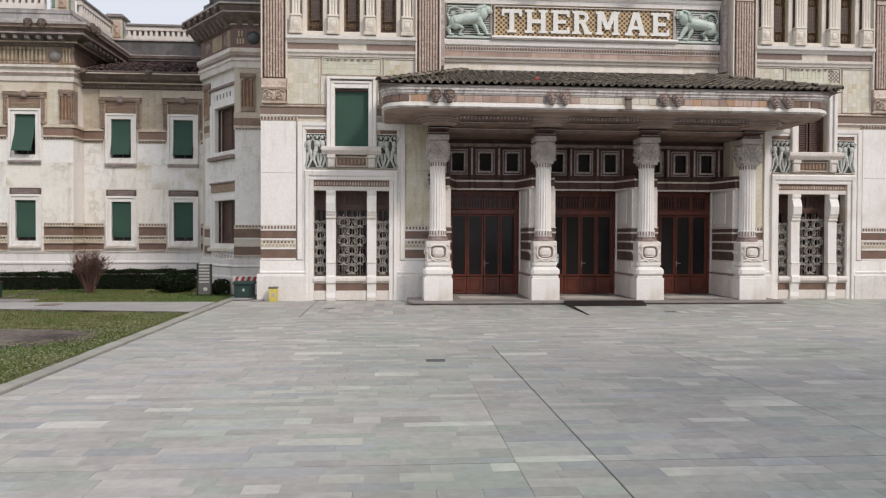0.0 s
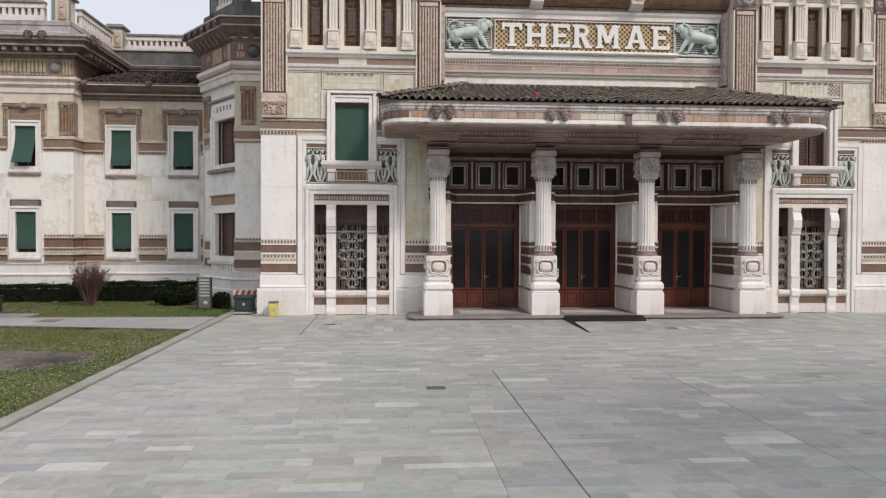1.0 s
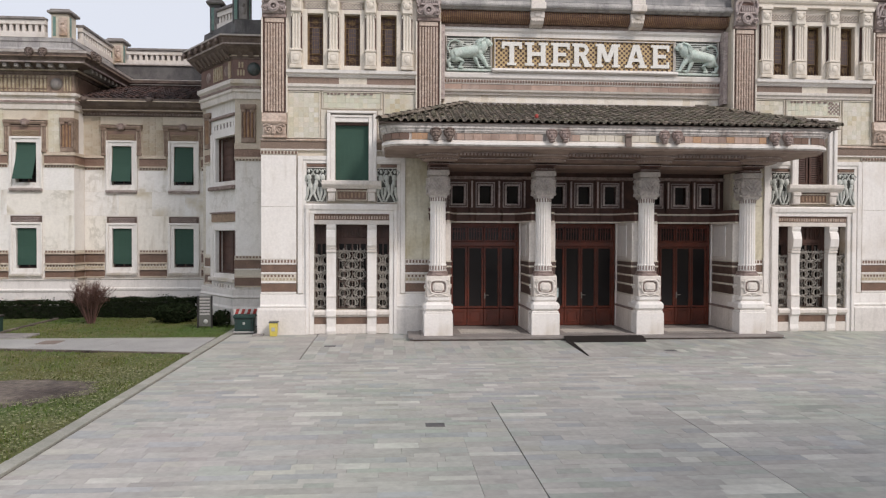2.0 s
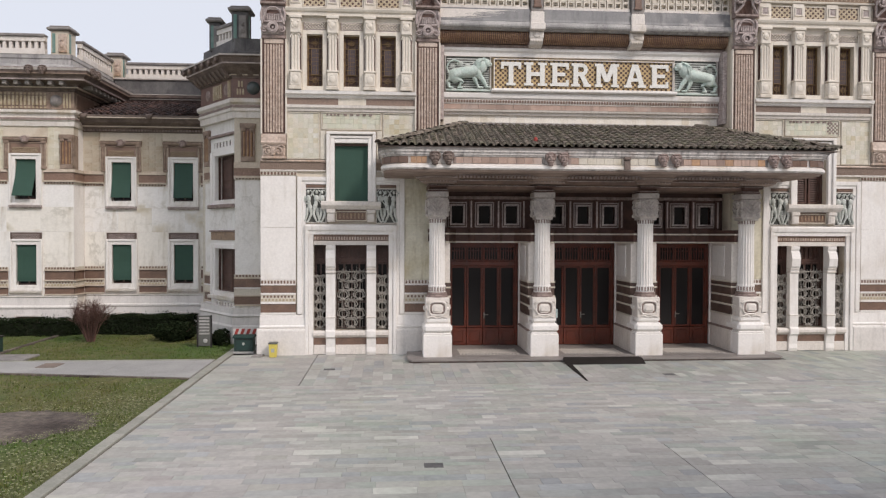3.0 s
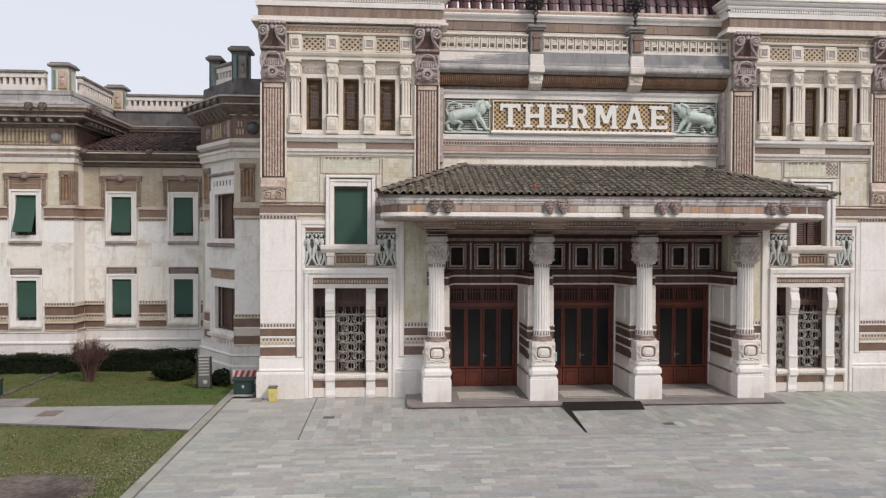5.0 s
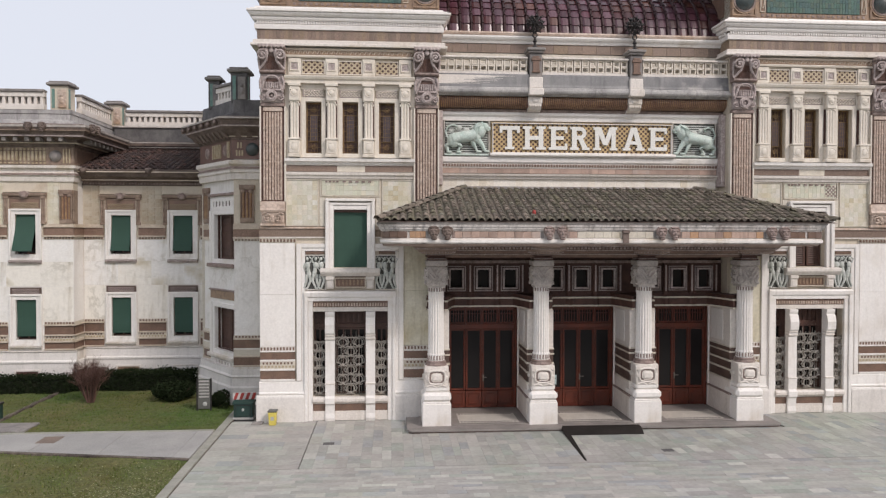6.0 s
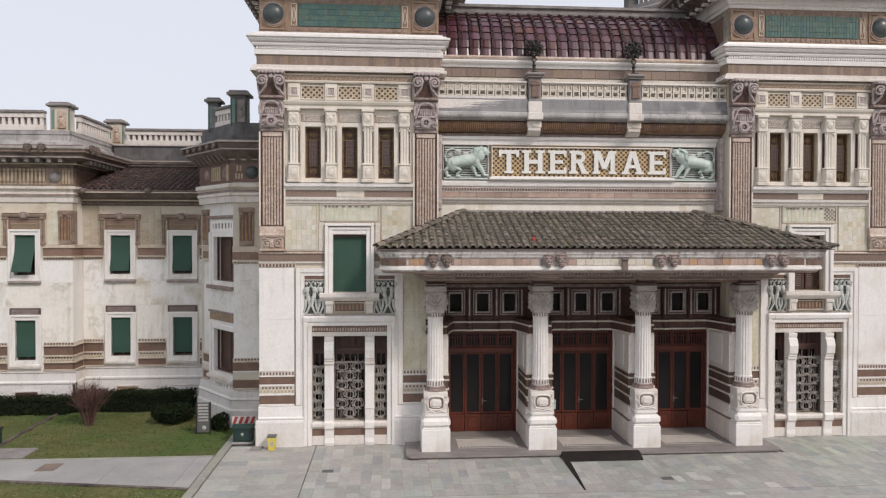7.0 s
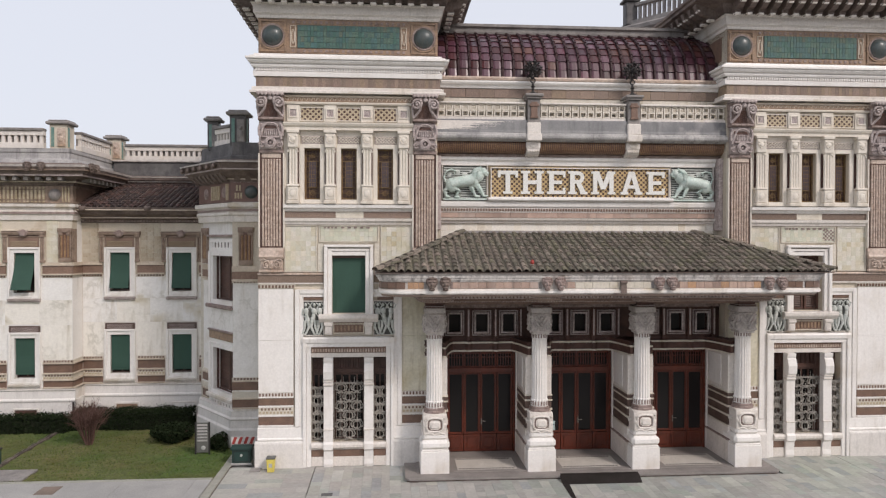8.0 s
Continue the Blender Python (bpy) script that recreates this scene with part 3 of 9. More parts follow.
# ---------------- the two front towers ----------------
CX = -9.18          # middle of one tower; the other stands mirrored at +9.18
U = lambda u: CX + u


def twin(ob):
    """The same thing on the other tower."""
    return copy_thing(ob, Matrix.Translation((-2 * CX, 0, 0)) @ Matrix.Translation(ob.location))


# main wall of each tower, with its openings
holes = [(U(-1.43), U(1.43), 0.93, 4.2), (U(-0.635), U(0.635), 5.89, 8.1)]
holes += [(U(k * 1.39 - 0.3), U(k * 1.39 + 0.3), 10.24, 12.2) for k in (-1, 0, 1)]
for side in (0, 1):
    t = thing("wall_tower" + ("_west", "_east")[side], "pale marble tower wall with deep window openings", "wall", kind="structure", at=(CX * (1 - 2 * side), 0, 0))
    d = -2 * CX * side
    w = S().wall(CX - 3.4 + d, CX + 3.4 + d, 0, 18.2, 0.05, 0.65, [(a + d, b + d, c, e) for a, b, c, e in holes])
    part("front_wall", w, CREAM, t)
    w = S()
    w.box(CX - 3.4 + d, CX - 2.8 + d, 0.654, 9.0, 0, 18.2)
    w.box(CX + 2.8 + d, CX + 3.4 + d, 0.654, 9.0, 0, 18.2)
    w.box(CX - 2.797 + d, CX + 2.797 + d, 8.4, 9.0, 0, 18.2)
    part("side_wall", w, CREAM, t)
    # partition coloured near-black so the openings read as dark
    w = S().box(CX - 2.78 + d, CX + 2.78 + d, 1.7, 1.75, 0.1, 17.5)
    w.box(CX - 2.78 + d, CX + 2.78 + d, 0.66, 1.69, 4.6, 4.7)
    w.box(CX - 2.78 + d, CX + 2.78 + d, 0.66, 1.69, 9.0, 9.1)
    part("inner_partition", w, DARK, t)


def tower_base():
    t = thing("trim_plinth", "white marble plinth with a rounded top course", "plinth", "tower plinths", "structure", at=(CX, 0, 0))
    for a, b in ((-3.4, -1.74), (1.74, 3.3)):
        s = S()
        s.along_x(U(a - (0.14 if a < 0 else 0)), U(b), [(0.05, 0), (-0.17, 0), (-0.17, 0.92), (-0.15, 0.98), (-0.1, 1.02), (0.05, 1.02)])
        part("plinth_course", s, PLINTH, t)
        s = S()
        s.along_x(U(a - (0.05 if a < 0 else 0)), U(b), [(0.05, 1.022), (-0.09, 1.022), (-0.12, 1.06), (-0.12, 1.1), (-0.07, 1.14), (-0.06, 1.5), (-0.02, 1.54), (0.05, 1.54)])
        part("upper_course", s, MARBLE_CLEAN, t)
    return t


def bands(t, a, b, y=0.0):
    """Brown and white courses with bead rows, from u = a to b."""
    x0, x1 = U(a), U(b)
    for z0, z1, m, o in ((1.545, 1.62, MARBLE_CLEAN, 0.03), (1.622, 1.95, BROWN, 0.0), (1.952, 2.02, MARBLE_CLEAN, 0.03), (2.022, 2.3, MARBLE_VEIN, 0.0), (2.302, 2.37, MARBLE_CLEAN, 0.03), (2.372, 2.66, BROWN, 0.0), (2.662, 2.71, MARBLE_CLEAN, 0.03), (2.712, 2.86, MARBLE, 0.0)):
        part("course", S().box(x0, x1, y - 0.03 - o, 0.05, z0, z1, 0.006), m, t)
    part("bead_row", S().dents(x0, x1, 0.115, 0.06, y - 0.045, y - 0.02, 2.73, 2.84), BROWN, t)
    part("bead_row", S().dents(x0, x1, 0.13, 0.08, y - 0.04, y - 0.02, 2.06, 2.14), REED, t)
    part("bead_row", S().dents(x0 + 0.065, x1 - 0.065, 0.13, 0.07, y - 0.04, y - 0.02, 2.19, 2.27), BROWN, t)


def tower_courses():
    t = thing("trim_courses", "brown and white marble courses with bead rows", "course", "tower courses", "structure", at=(CX, 0, 1.54))
    bands(t, -3.42, -2.1)
    bands(t, 2.05, 3.3, 0.012)
    return t


def tower_slabs():
    t = thing("marble_facing", "large plain white marble slabs facing the tower", "facing", "tower facings", "structure", at=(CX, 0, 2.86))
    s = S()
    s.box(U(-3.42), U(-2.1), -0.03, 0.05, 2.87, 4.86, 0.005)
    part("slab", s, MARBLE_CLEAN, t)
    part("slab", S().box(U(-3.42), U(-2.1), -0.03, 0.05, 4.866, 6.82, 0.005), MARBLE_CLEAN, t)
    part("slab", S().box(U(2.02), U(3.3), -0.02, 0.05, 2.87, 5.0, 0.005), MOULD, t)
    part("slab", S().box(U(2.02), U(3.3), -0.02, 0.05, 5.006, 6.82, 0.005), MOULD, t)
    for a, b in ((-3.44, -2.05), (2.05, 3.3)):
        part("bead_row", S().dents(U(a), U(b), 0.12, 0.07, -0.05, 0.05, 6.86, 6.97), BROWN, t)
        part("bead_backing", S().box(U(a), U(b), -0.02, 0.05, 6.83, 7.0), MARBLE_VEIN, t)
    for a, b in ((-3.44, -0.95), (0.95, 3.3)):
        part("course", S().box(U(a), U(b), -0.045, 0.05, 7.005, 7.06, 0.005), MARBLE, t)
        part("course", S().box(U(a), U(b), -0.02, 0.05, 7.064, 7.34, 0.005), BAND, t)
        part("course", S().along_x(U(a), U(b), [(0.05, 7.345), (-0.05, 7.345), (-0.08, 7.38), (-0.06, 7.43), (0.05, 7.45)]), PIL_RIB, t)
    return t


def outer_frame():
    t = thing("trim_window_bay", "stepped white marble frame round the whole window bay", "frame", "window bay frames", "structure", at=(CX, 0, 1.5))
    for x0, x1, y, zt in ((1.86, 2.04, -0.09, 6.8), (1.72, 1.856, -0.052, 6.515)):
        for sg in (-1, 1):
            a, b = sorted((U(sg * x0), U(sg * x1)))
            part("jamb", S().box(a, b, y, 0.05, 1.56 if x0 > 1.8 else 1.15, zt, 0.012), MARBLE_CLEAN, t)
    for a, b in ((-1.856, -0.94), (0.94, 1.856)):
        part("head", S().along_x(U(a), U(b), [(0.05, 6.52), (-0.05, 6.52), (-0.05, 6.6), (-0.09, 6.66), (-0.1, 6.8), (0.05, 6.8)]), MARBLE_CLEAN, t)
        part("head_band", S().box(U(a) + 0.15, U(b) - 0.05, -0.025, 0.05, 6.4, 6.51, 0.005), BROWN, t)
    return t


def figure_panel(sg):
    """A square relief: three wavering uprights on a dark ground, in a thin rim."""
    c = U(sg * 1.34)
    t = thing("relief_panel", "pale carved stone relief on a dark green ground", "relief", "relief panels", at=(c, 0, 5.05))
    part("backing", S().box(c - 0.39, c + 0.39, -0.02, 0.05, 5.04, 6.36), VERDI_DARK, t)
    r = S()
    for k, dx in enumerate((-0.26, 0.0, 0.26)):
        x = c + dx
        h = 1 if (k + (sg > 0)) % 2 else -1
        lean = 0.03 * h
        r.ball((x + lean, -0.07, 6.22), (0.055, 0.05, 0.075), 9, 7)
        r.ball((x + lean * 0.6, -0.06, 5.97), (0.095, 0.06, 0.14), 10, 7)
        r.ball((x, -0.06, 5.78), (0.075, 0.055, 0.15), 10, 7)
        r.ball((x - lean, -0.06, 5.66), (0.09, 0.06, 0.12), 10, 7)
        r.rod([(x - 0.05 * h, -0.06, 5.64), (x - 0.09 * h, -0.08, 5.38), (x + 0.03 * h, -0.06, 5.1)], 0.07, 0.035, 7)
        r.rod([(x + 0.06 * h, -0.05, 5.62), (x + 0.07 * h, -0.05, 5.36), (x + 0.15 * h, -0.04, 5.1)], 0.065, 0.035, 7)
        r.ball((x + 0.06 * h, -0.07, 5.09), (0.06, 0.05, 0.03), 7, 5)
        r.rod([(x + 0.1 + lean, -0.05, 6.06), (x + 0.17 + lean, -0.05, 6.2), (x + 0.07 + lean, -0.05, 6.3)], 0.035, 0.028, 6)
        if h > 0:
            r.rod([(x - 0.1 + lean, -0.05, 6.06), (x - 0.16 + lean, -0.05, 6.2), (x - 0.06 + lean, -0.05, 6.31)], 0.035, 0.028, 6)
        else:
            r.rod([(x - 0.1 + lean, -0.05, 6.06), (x - 0.16, -0.06, 5.88), (x - 0.06, -0.1, 5.76)], 0.035, 0.028, 6)
    part("carving", r, RELIEF, t, smooth=True)
    part("rim", S().surround(c - 0.37, c + 0.37, 5.06, 6.34, 0.03, -0.05, 0.03), MARBLE, t)
    return t


def upper_window(blind):
    """The tall first-floor window with its sill and apron."""
    t = thing("window_1" if blind else "window_2", "tall window in a white marble frame, green blind drawn down" if blind else "tall window in a white marble frame, brown louvred shutters", "window", kind="structure", at=(CX, 0, 5.07))
    f = S()
    for x0, x1, y, z in ((0.635, 0.8, -0.1, 8.27), (0.804, 0.94, -0.17, 8.42)):
        f.box(U(-x1), U(-x0), y, 0.05, 5.86, z, 0.015)
        f.box(U(x0), U(x1), y, 0.05, 5.86, z, 0.015)
        f.box(U(-x1), U(x1), y, 0.05, z, z + 0.1, 0.015)
    f.box(U(-0.635), U(0.635), -0.06, 0.05, 8.1, 8.26, 0.01)
    part("window_frame", f, MARBLE_CLEAN, t)
    s = S().along_x(U(-1.12), U(1.12), [(0.05, 5.56), (-0.2, 5.56), (-0.24, 5.62), (-0.3, 5.66), (-0.34, 5.72), (-0.34, 5.83), (-0.3, 5.86), (0.05, 5.86)])
    part("window_sill", s, MARBLE, t)
    for sg in (-1, 1):
        a, b = sorted((U(sg * 0.62), U(sg * 0.9)))
        k = S().box(a, b, -0.2, 0.05, 5.08, 5.42, 0.02)
        k.box(a - 0.03, b + 0.03, -0.25, 0.05, 5.42, 5.555, 0.02)
        k.box(a + 0.05, b - 0.05, -0.22, -0.18, 5.13, 5.36, 0.01)
        part("bracket", k, MARBLE, t)
    part("apron", S().box(U(-0.6), U(0.6), -0.06, 0.05, 5.1, 5.54), BROWN, t)
    part("apron_border", S().surround(U(-0.55), U(0.55), 5.15, 5.46, 0.04, -0.085, -0.055), CREAM, t)
    part("apron_relief", S().dents(U(-0.5), U(0.5), 0.14, 0.07, -0.08, -0.05, 5.2, 5.42), OCHRE, t)
    if blind:
        b = S()
        n = 14
        vs = []
        for j in range(n + 1):
            z = 8.08 - j * (8.08 - 5.9) / n
            for i in range(9):
                x = U(-0.63) + i * 1.26 / 8
                vs.append((x, 0.16 + 0.02 * math.sin(i * 0.9 + j * 0.3) * (j / n), z))
        b.add(vs, [(j * 9 + i, j * 9 + i + 1, (j + 1) * 9 + i + 1, (j + 1) * 9 + i) for j in range(n) for i in range(8)])
        b.add([(x, y + 0.02, z) for x, y, z in vs], [(j * 9 + i, j * 9 + i + 1, (j + 1) * 9 + i + 1, (j + 1) * 9 + i) for j in range(n) for i in range(8)])
        b.box(U(-0.63), U(0.63), 0.14, 0.2, 5.89, 5.93)
        part("blind", b, BLIND, t, "dark green fabric blind")
        part("blind_box", S().box(U(-0.63), U(0.63), 0.1, 0.3, 8.0, 8.095, 0.01), WOOD_DARK, t)
    else:
        for sg in (-1, 1):
            a, b = sorted((U(sg * 0.03), U(sg * 0.62)))
            sh = part("shutter", S().surround(a + 0.08, b - 0.08, 6.0, 8.0, 0.08, 0.28, 0.34, 0.006), WOOD_DARK, t, "brown louvred wooden shutter")
            lv = S()
            for j in range(22):
                z = 6.03 + j * 0.09
                lv.add([(a + 0.08, 0.29, z), (b - 0.08, 0.29, z), (b - 0.08, 0.34, z + 0.07), (a + 0.08, 0.34, z + 0.07), (a + 0.08, 0.3, z - 0.012), (b - 0.08, 0.3, z - 0.012), (b - 0.08, 0.35, z + 0.058), (a + 0.08, 0.35, z + 0.058)],
                       [(0, 1, 2, 3), (7, 6, 5, 4), (0, 4, 5, 1), (2, 6, 7, 3), (0, 3, 7, 4), (1, 5, 6, 2)])
            part("louvre", lv, WOOD_DARK, sh)
    return t


def ground_window():
    """The tripartite ground-floor window: two piers, iron lattices, wooden casements behind."""
    t = thing("window_3", "wide three-part window with marble piers and iron lattice", "window", "ground-floor windows", "structure", at=(CX, 0, 0))
    f = S()
    for x0, x1, y, z in ((1.43, 1.6, -0.09, 4.6), (1.604, 1.74, -0.15, 4.8)):
        f.box(U(-x1), U(-x0), y, 0.05, 0.0, z, 0.012)
        f.box(U(x0), U(x1), y, 0.05, 0.0, z, 0.012)
    f.along_x(U(-1.74), U(1.74), [(0.05, 4.605), (-0.1, 4.605), (-0.1, 4.72), (-0.16, 4.78), (-0.18, 4.92), (-0.14, 4.98), (0.05, 5.0)])
    part("window_frame", f, MARBLE_CLEAN, t)
    part("lintel", S().box(U(-1.427), U(1.427), -0.05, 0.3, 4.2, 4.36, 0.01), MARBLE, t)
    part("lintel_band", S().box(U(-1.427), U(1.427), -0.03, 0.05, 4.365, 4.6), BROWN, t)
    part("bead_row", S().dents(U(-1.42), U(1.42), 0.1, 0.06, -0.07, -0.03, 4.4, 4.52), PIL_RIB, t)
    for sg in (-1, 1):
        c = U(sg * 0.77)
        k = S()
        prof = [(0.1, 0.0), (-0.12, 0.0), (-0.16, 0.12), (-0.13, 0.3), (-0.17, 0.62), (-0.25, 0.7), (-0.25, 0.9), (-0.19, 0.98), (-0.21, 1.4), (-0.17, 1.48), (-0.16, 3.1), (-0.2, 3.18), (-0.22, 3.3), (-0.3, 3.4), (-0.33, 3.7), (-0.26, 3.95), (-0.2, 4.0), (-0.24, 4.1), (-0.24, 4.197), (0.1, 4.197)]
        k.along_x(c - 0.175, c + 0.175, prof)
        part("pier", k, MARBLE_CLEAN, t)
        part("mullion", S().box(c - 0.188, c + 0.188, 0.36, 0.485, 0.94, 4.19, 0.01), WOOD_DARK, t, "dark brown wooden mullion behind the pier")
        part("pier_ring", S().box(c - 0.19, c + 0.19, -0.235, 0.06, 1.42, 1.47, 0.01).box(c - 0.19, c + 0.19, -0.225, 0.06, 3.14, 3.2, 0.01).box(c - 0.19, c + 0.19, -0.25, 0.06, 3.27, 3.31, 0.01), MARBLE, t)
    part("window_sill", S().along_x(U(-1.427), U(1.427), [(0.6, 0.7), (-0.12, 0.7), (-0.18, 0.76), (-0.18, 0.86), (-0.12, 0.928), (0.6, 0.928)]), MARBLE, t)
    for a, b in ((-1.42, -0.95), (-0.59, 0.59), (0.95, 1.42)):
        part("apron", S().box(U(a), U(b), -0.04, 0.05, 0.38, 0.66), BROWN, t)
        part("apron_rail", S().box(U(a), U(b), -0.075, 0.05, 0.66, 0.698).box(U(a), U(b), -0.07, 0.05, 0.02, 0.38), MARBLE, t)
    # pierced iron lattices: plates of round openings under scrolling ribs
    for a, b, top in ((-1.42, -0.955, 2.98), (-0.585, 0.585, 3.15), (0.955, 1.42, 2.98)):
        x0, x1 = U(a), U(b)
        w = x1 - x0
        lat = S()
        cw = 0.62 if w > 0.6 else 0.46
        rows = round((top - 1.0) / 0.36)
        rh = (top - 1.0) / rows
        mid = (x0 + x1) / 2
        for j in range(rows):
            z = 1.0 + (j + 0.5) * rh
            for i in range(-2, 3):
                cx = mid + (i + (0.5 if j % 2 else 0)) * cw
                if not x0 - 0.02 < cx < x1 + 0.02:
                    continue
                lat.hoop((cx, 0.085, z + 0.02), 0.13, 0.04, 0.03, 20)
                lat.rod([(cx + 0.245 * math.cos(a_), 0.11, z - 0.02 + 0.245 * math.sin(a_)) for a_ in (0.1, 0.6, 1.1, 1.57, 2.04, 2.54, 3.04)], 0.02, 0.02, 5)
                lat.rod([(cx, 0.09, z + 0.15), (cx, 0.08, z + 0.2), (cx, 0.085, z + 0.33)], 0.05, 0.016, 6)
                lat.ball((cx, 0.085, z - 0.12), (0.05, 0.03, 0.06), 8, 5)
                for g_ in (-1, 1):
                    lat.rod([(cx + g_ * 0.01, 0.09, z + 0.15), (cx + g_ * 0.08, 0.08, z + 0.22), (cx + g_ * 0.14, 0.085, z + 0.23), (cx + g_ * 0.17, 0.09, z + 0.18)], 0.038, 0.02, 5)
                    lat.rod([(cx + g_ * 0.02, 0.09, z - 0.13), (cx + g_ * 0.08, 0.085, z - 0.18), (cx + g_ * 0.15, 0.09, z - 0.15)], 0.036, 0.018, 5)
                    lat.rod([(cx + g_ * 0.13, 0.095, z - 0.06), (cx + g_ * 0.21, 0.09, z - 0.04), (cx + g_ * 0.25, 0.095, z + 0.06), (cx + g_ * 0.22, 0.095, z + 0.1)], 0.034, 0.016, 5)
        n = int(w / 0.2)
        for i in range(n + 1):
            x = x0 + 0.02 + i * (w - 0.04) / n
            lat.rod([(x, 0.125, 0.94), (x, 0.125, top)], 0.011, 0.011, 4)
        for i in range(1, int(w / 0.1)):
            lat.box(x0 + i * 0.1, x0 + i * 0.1 + 0.01, 0.14, 0.15, 0.94, top)
        lat.box(x0, x1, 0.07, 0.14, top, top + 0.05)
        if w > 0.6:
            for i in range(8):
                x = x0 + 0.1 + i * (w - 0.2) / 7
                lat.rod([(x, 0.11, top + 0.04), (x, 0.11, top + 0.12 + 0.16 * (i in (2, 5)))], 0.014, 0.006, 5)
        part("iron_lattice", lat, IRON_PALE, t, "weathered grey iron scrollwork lattice with round openings", smooth=True)
        cas = part("casement", S().surround(x0 + 0.07, x1 - 0.07, 1.02, 3.45, 0.07, 0.38, 0.45, 0.006).box(x0, x1, 0.37, 0.46, 3.53, 3.62), WOOD_DARK, t, "dark brown wooden casement")
        up = S().surround(x0 + 0.06, x1 - 0.06, 3.68, 4.13, 0.06, 0.38, 0.45)
        n = max(2, int(w / 0.18))
        for i in range(1, n):
            up.box(x0 + i * w / n - 0.015, x0 + i * w / n + 0.015, 0.39, 0.43, 3.62, 4.19)
        part("transom_light", up, WOOD_DARK, cas)
        part("pane", S().box(x0, x1, 0.47, 0.485, 0.94, 3.5), GLASS, cas)
        ml = S().box(x0, x1, 0.4, 0.44, 1.95, 2.03)
        for i in range(1, n // 2 + 1):
            ml.box(x0 + i * w / (n // 2 + 1) - 0.03, x0 + i * w / (n // 2 + 1) + 0.03, 0.4, 0.45, 1.02, 3.45)
        part("glazing_bar", ml, WOOD_DARK, cas)
        pnl = S().box(x0, x1, 0.455, 0.47, 3.5, 4.19)
        for i in range(n):
            pnl.box(x0 + (i + 0.2) * w / n, x0 + (i + 0.8) * w / n, 0.435, 0.455, 3.7, 4.1, 0.01)
        part("upper_panel", pnl, WOOD_DARK, cas)
    return t


twin(outer_frame())
for FLIP[0] in (1, -1):
    for make in (tower_base, tower_courses, tower_slabs):
        make()
FLIP[0] = 1
for sg in (-1, 1):
    twin(figure_panel(sg))
twin(ground_window())
upper_window(True)
ob = upper_window(False)
ob.location.x = -CX


def tower_panels():
    """Cream tile panels beside and over the first-floor window, z 7.45 to 9.3."""
    t = thing("tile_panel_wall", "panels of pale cream glazed tiles with thin marble strips", "tiling", "tower tilings", "structure", at=(CX, 0, 7.45))
    part("panel_bed", S().box(U(-2.45), U(-1.17), 0.03, 0.05, 7.45, 9.28).box(U(1.17), U(2.45), 0.03, 0.05, 7.45, 9.28).box(U(-1.17), U(1.17), 0.03, 0.05, 8.53, 9.28), CREAM, t)
    fr = S()
    for a, b, z0, z1 in ((-2.45, -1.2, 7.47, 9.26), (1.2, 2.45, 7.47, 9.26), (-1.15, 1.15, 8.6, 9.26)):
        fr.surround(U(a) + 0.05, U(b) - 0.05, z0 + 0.04, z1 - 0.04, 0.035, -0.03, 0.05, 0.004)
    for a in (-1.17, 0.98):
        fr.box(U(a), U(a + 0.19), -0.02, 0.05, 7.47, 8.56, 0.004)
    part("panel_strip", fr, MARBLE_VEIN, t)
    part("check_strip", S().dents(U(-0.98), U(-0.42), 0.14, 0.08, -0.035, 0.03, 9.14, 9.2).dents(U(-0.35), U(0.85), 0.2, 0.12, -0.035, 0.03, 9.14, 9.2), CAPITAL, t)
    return t


tiles_west = tower_panels()
tiles_east = twin(tiles_west)


def tower_sill_course():
    t = thing("trim_string_course", "white marble string course with a brown band", "string course", "tower string courses", "structure", at=(CX, 0, 9.28))
    part("lower_moulding", S().along_x(U(-2.46), U(2.46), [(0.05, 9.285), (-0.05, 9.285), (-0.07, 9.36), (-0.13, 9.42), (-0.14, 9.52), (0.05, 9.54)]), MARBLE, t)
    part("brown_band", S().box(U(-2.46), U(-0.5), -0.03, 0.05, 9.545, 9.78).box(U(0.56), U(2.46), -0.03, 0.05, 9.545, 9.78), BAND, t)
    part("pale_band", S().box(U(-0.497), U(0.557), -0.03, 0.05, 9.545, 9.78), MARBLE_VEIN, t)
    part("upper_moulding", S().along_x(U(-2.46), U(2.46), [(0.05, 9.785), (-0.05, 9.785), (-0.09, 9.83), (-0.1, 9.88), (-0.22, 9.92), (-0.24, 10.04), (0.05, 10.06)]), MARBLE_CLEAN, t)
    return t


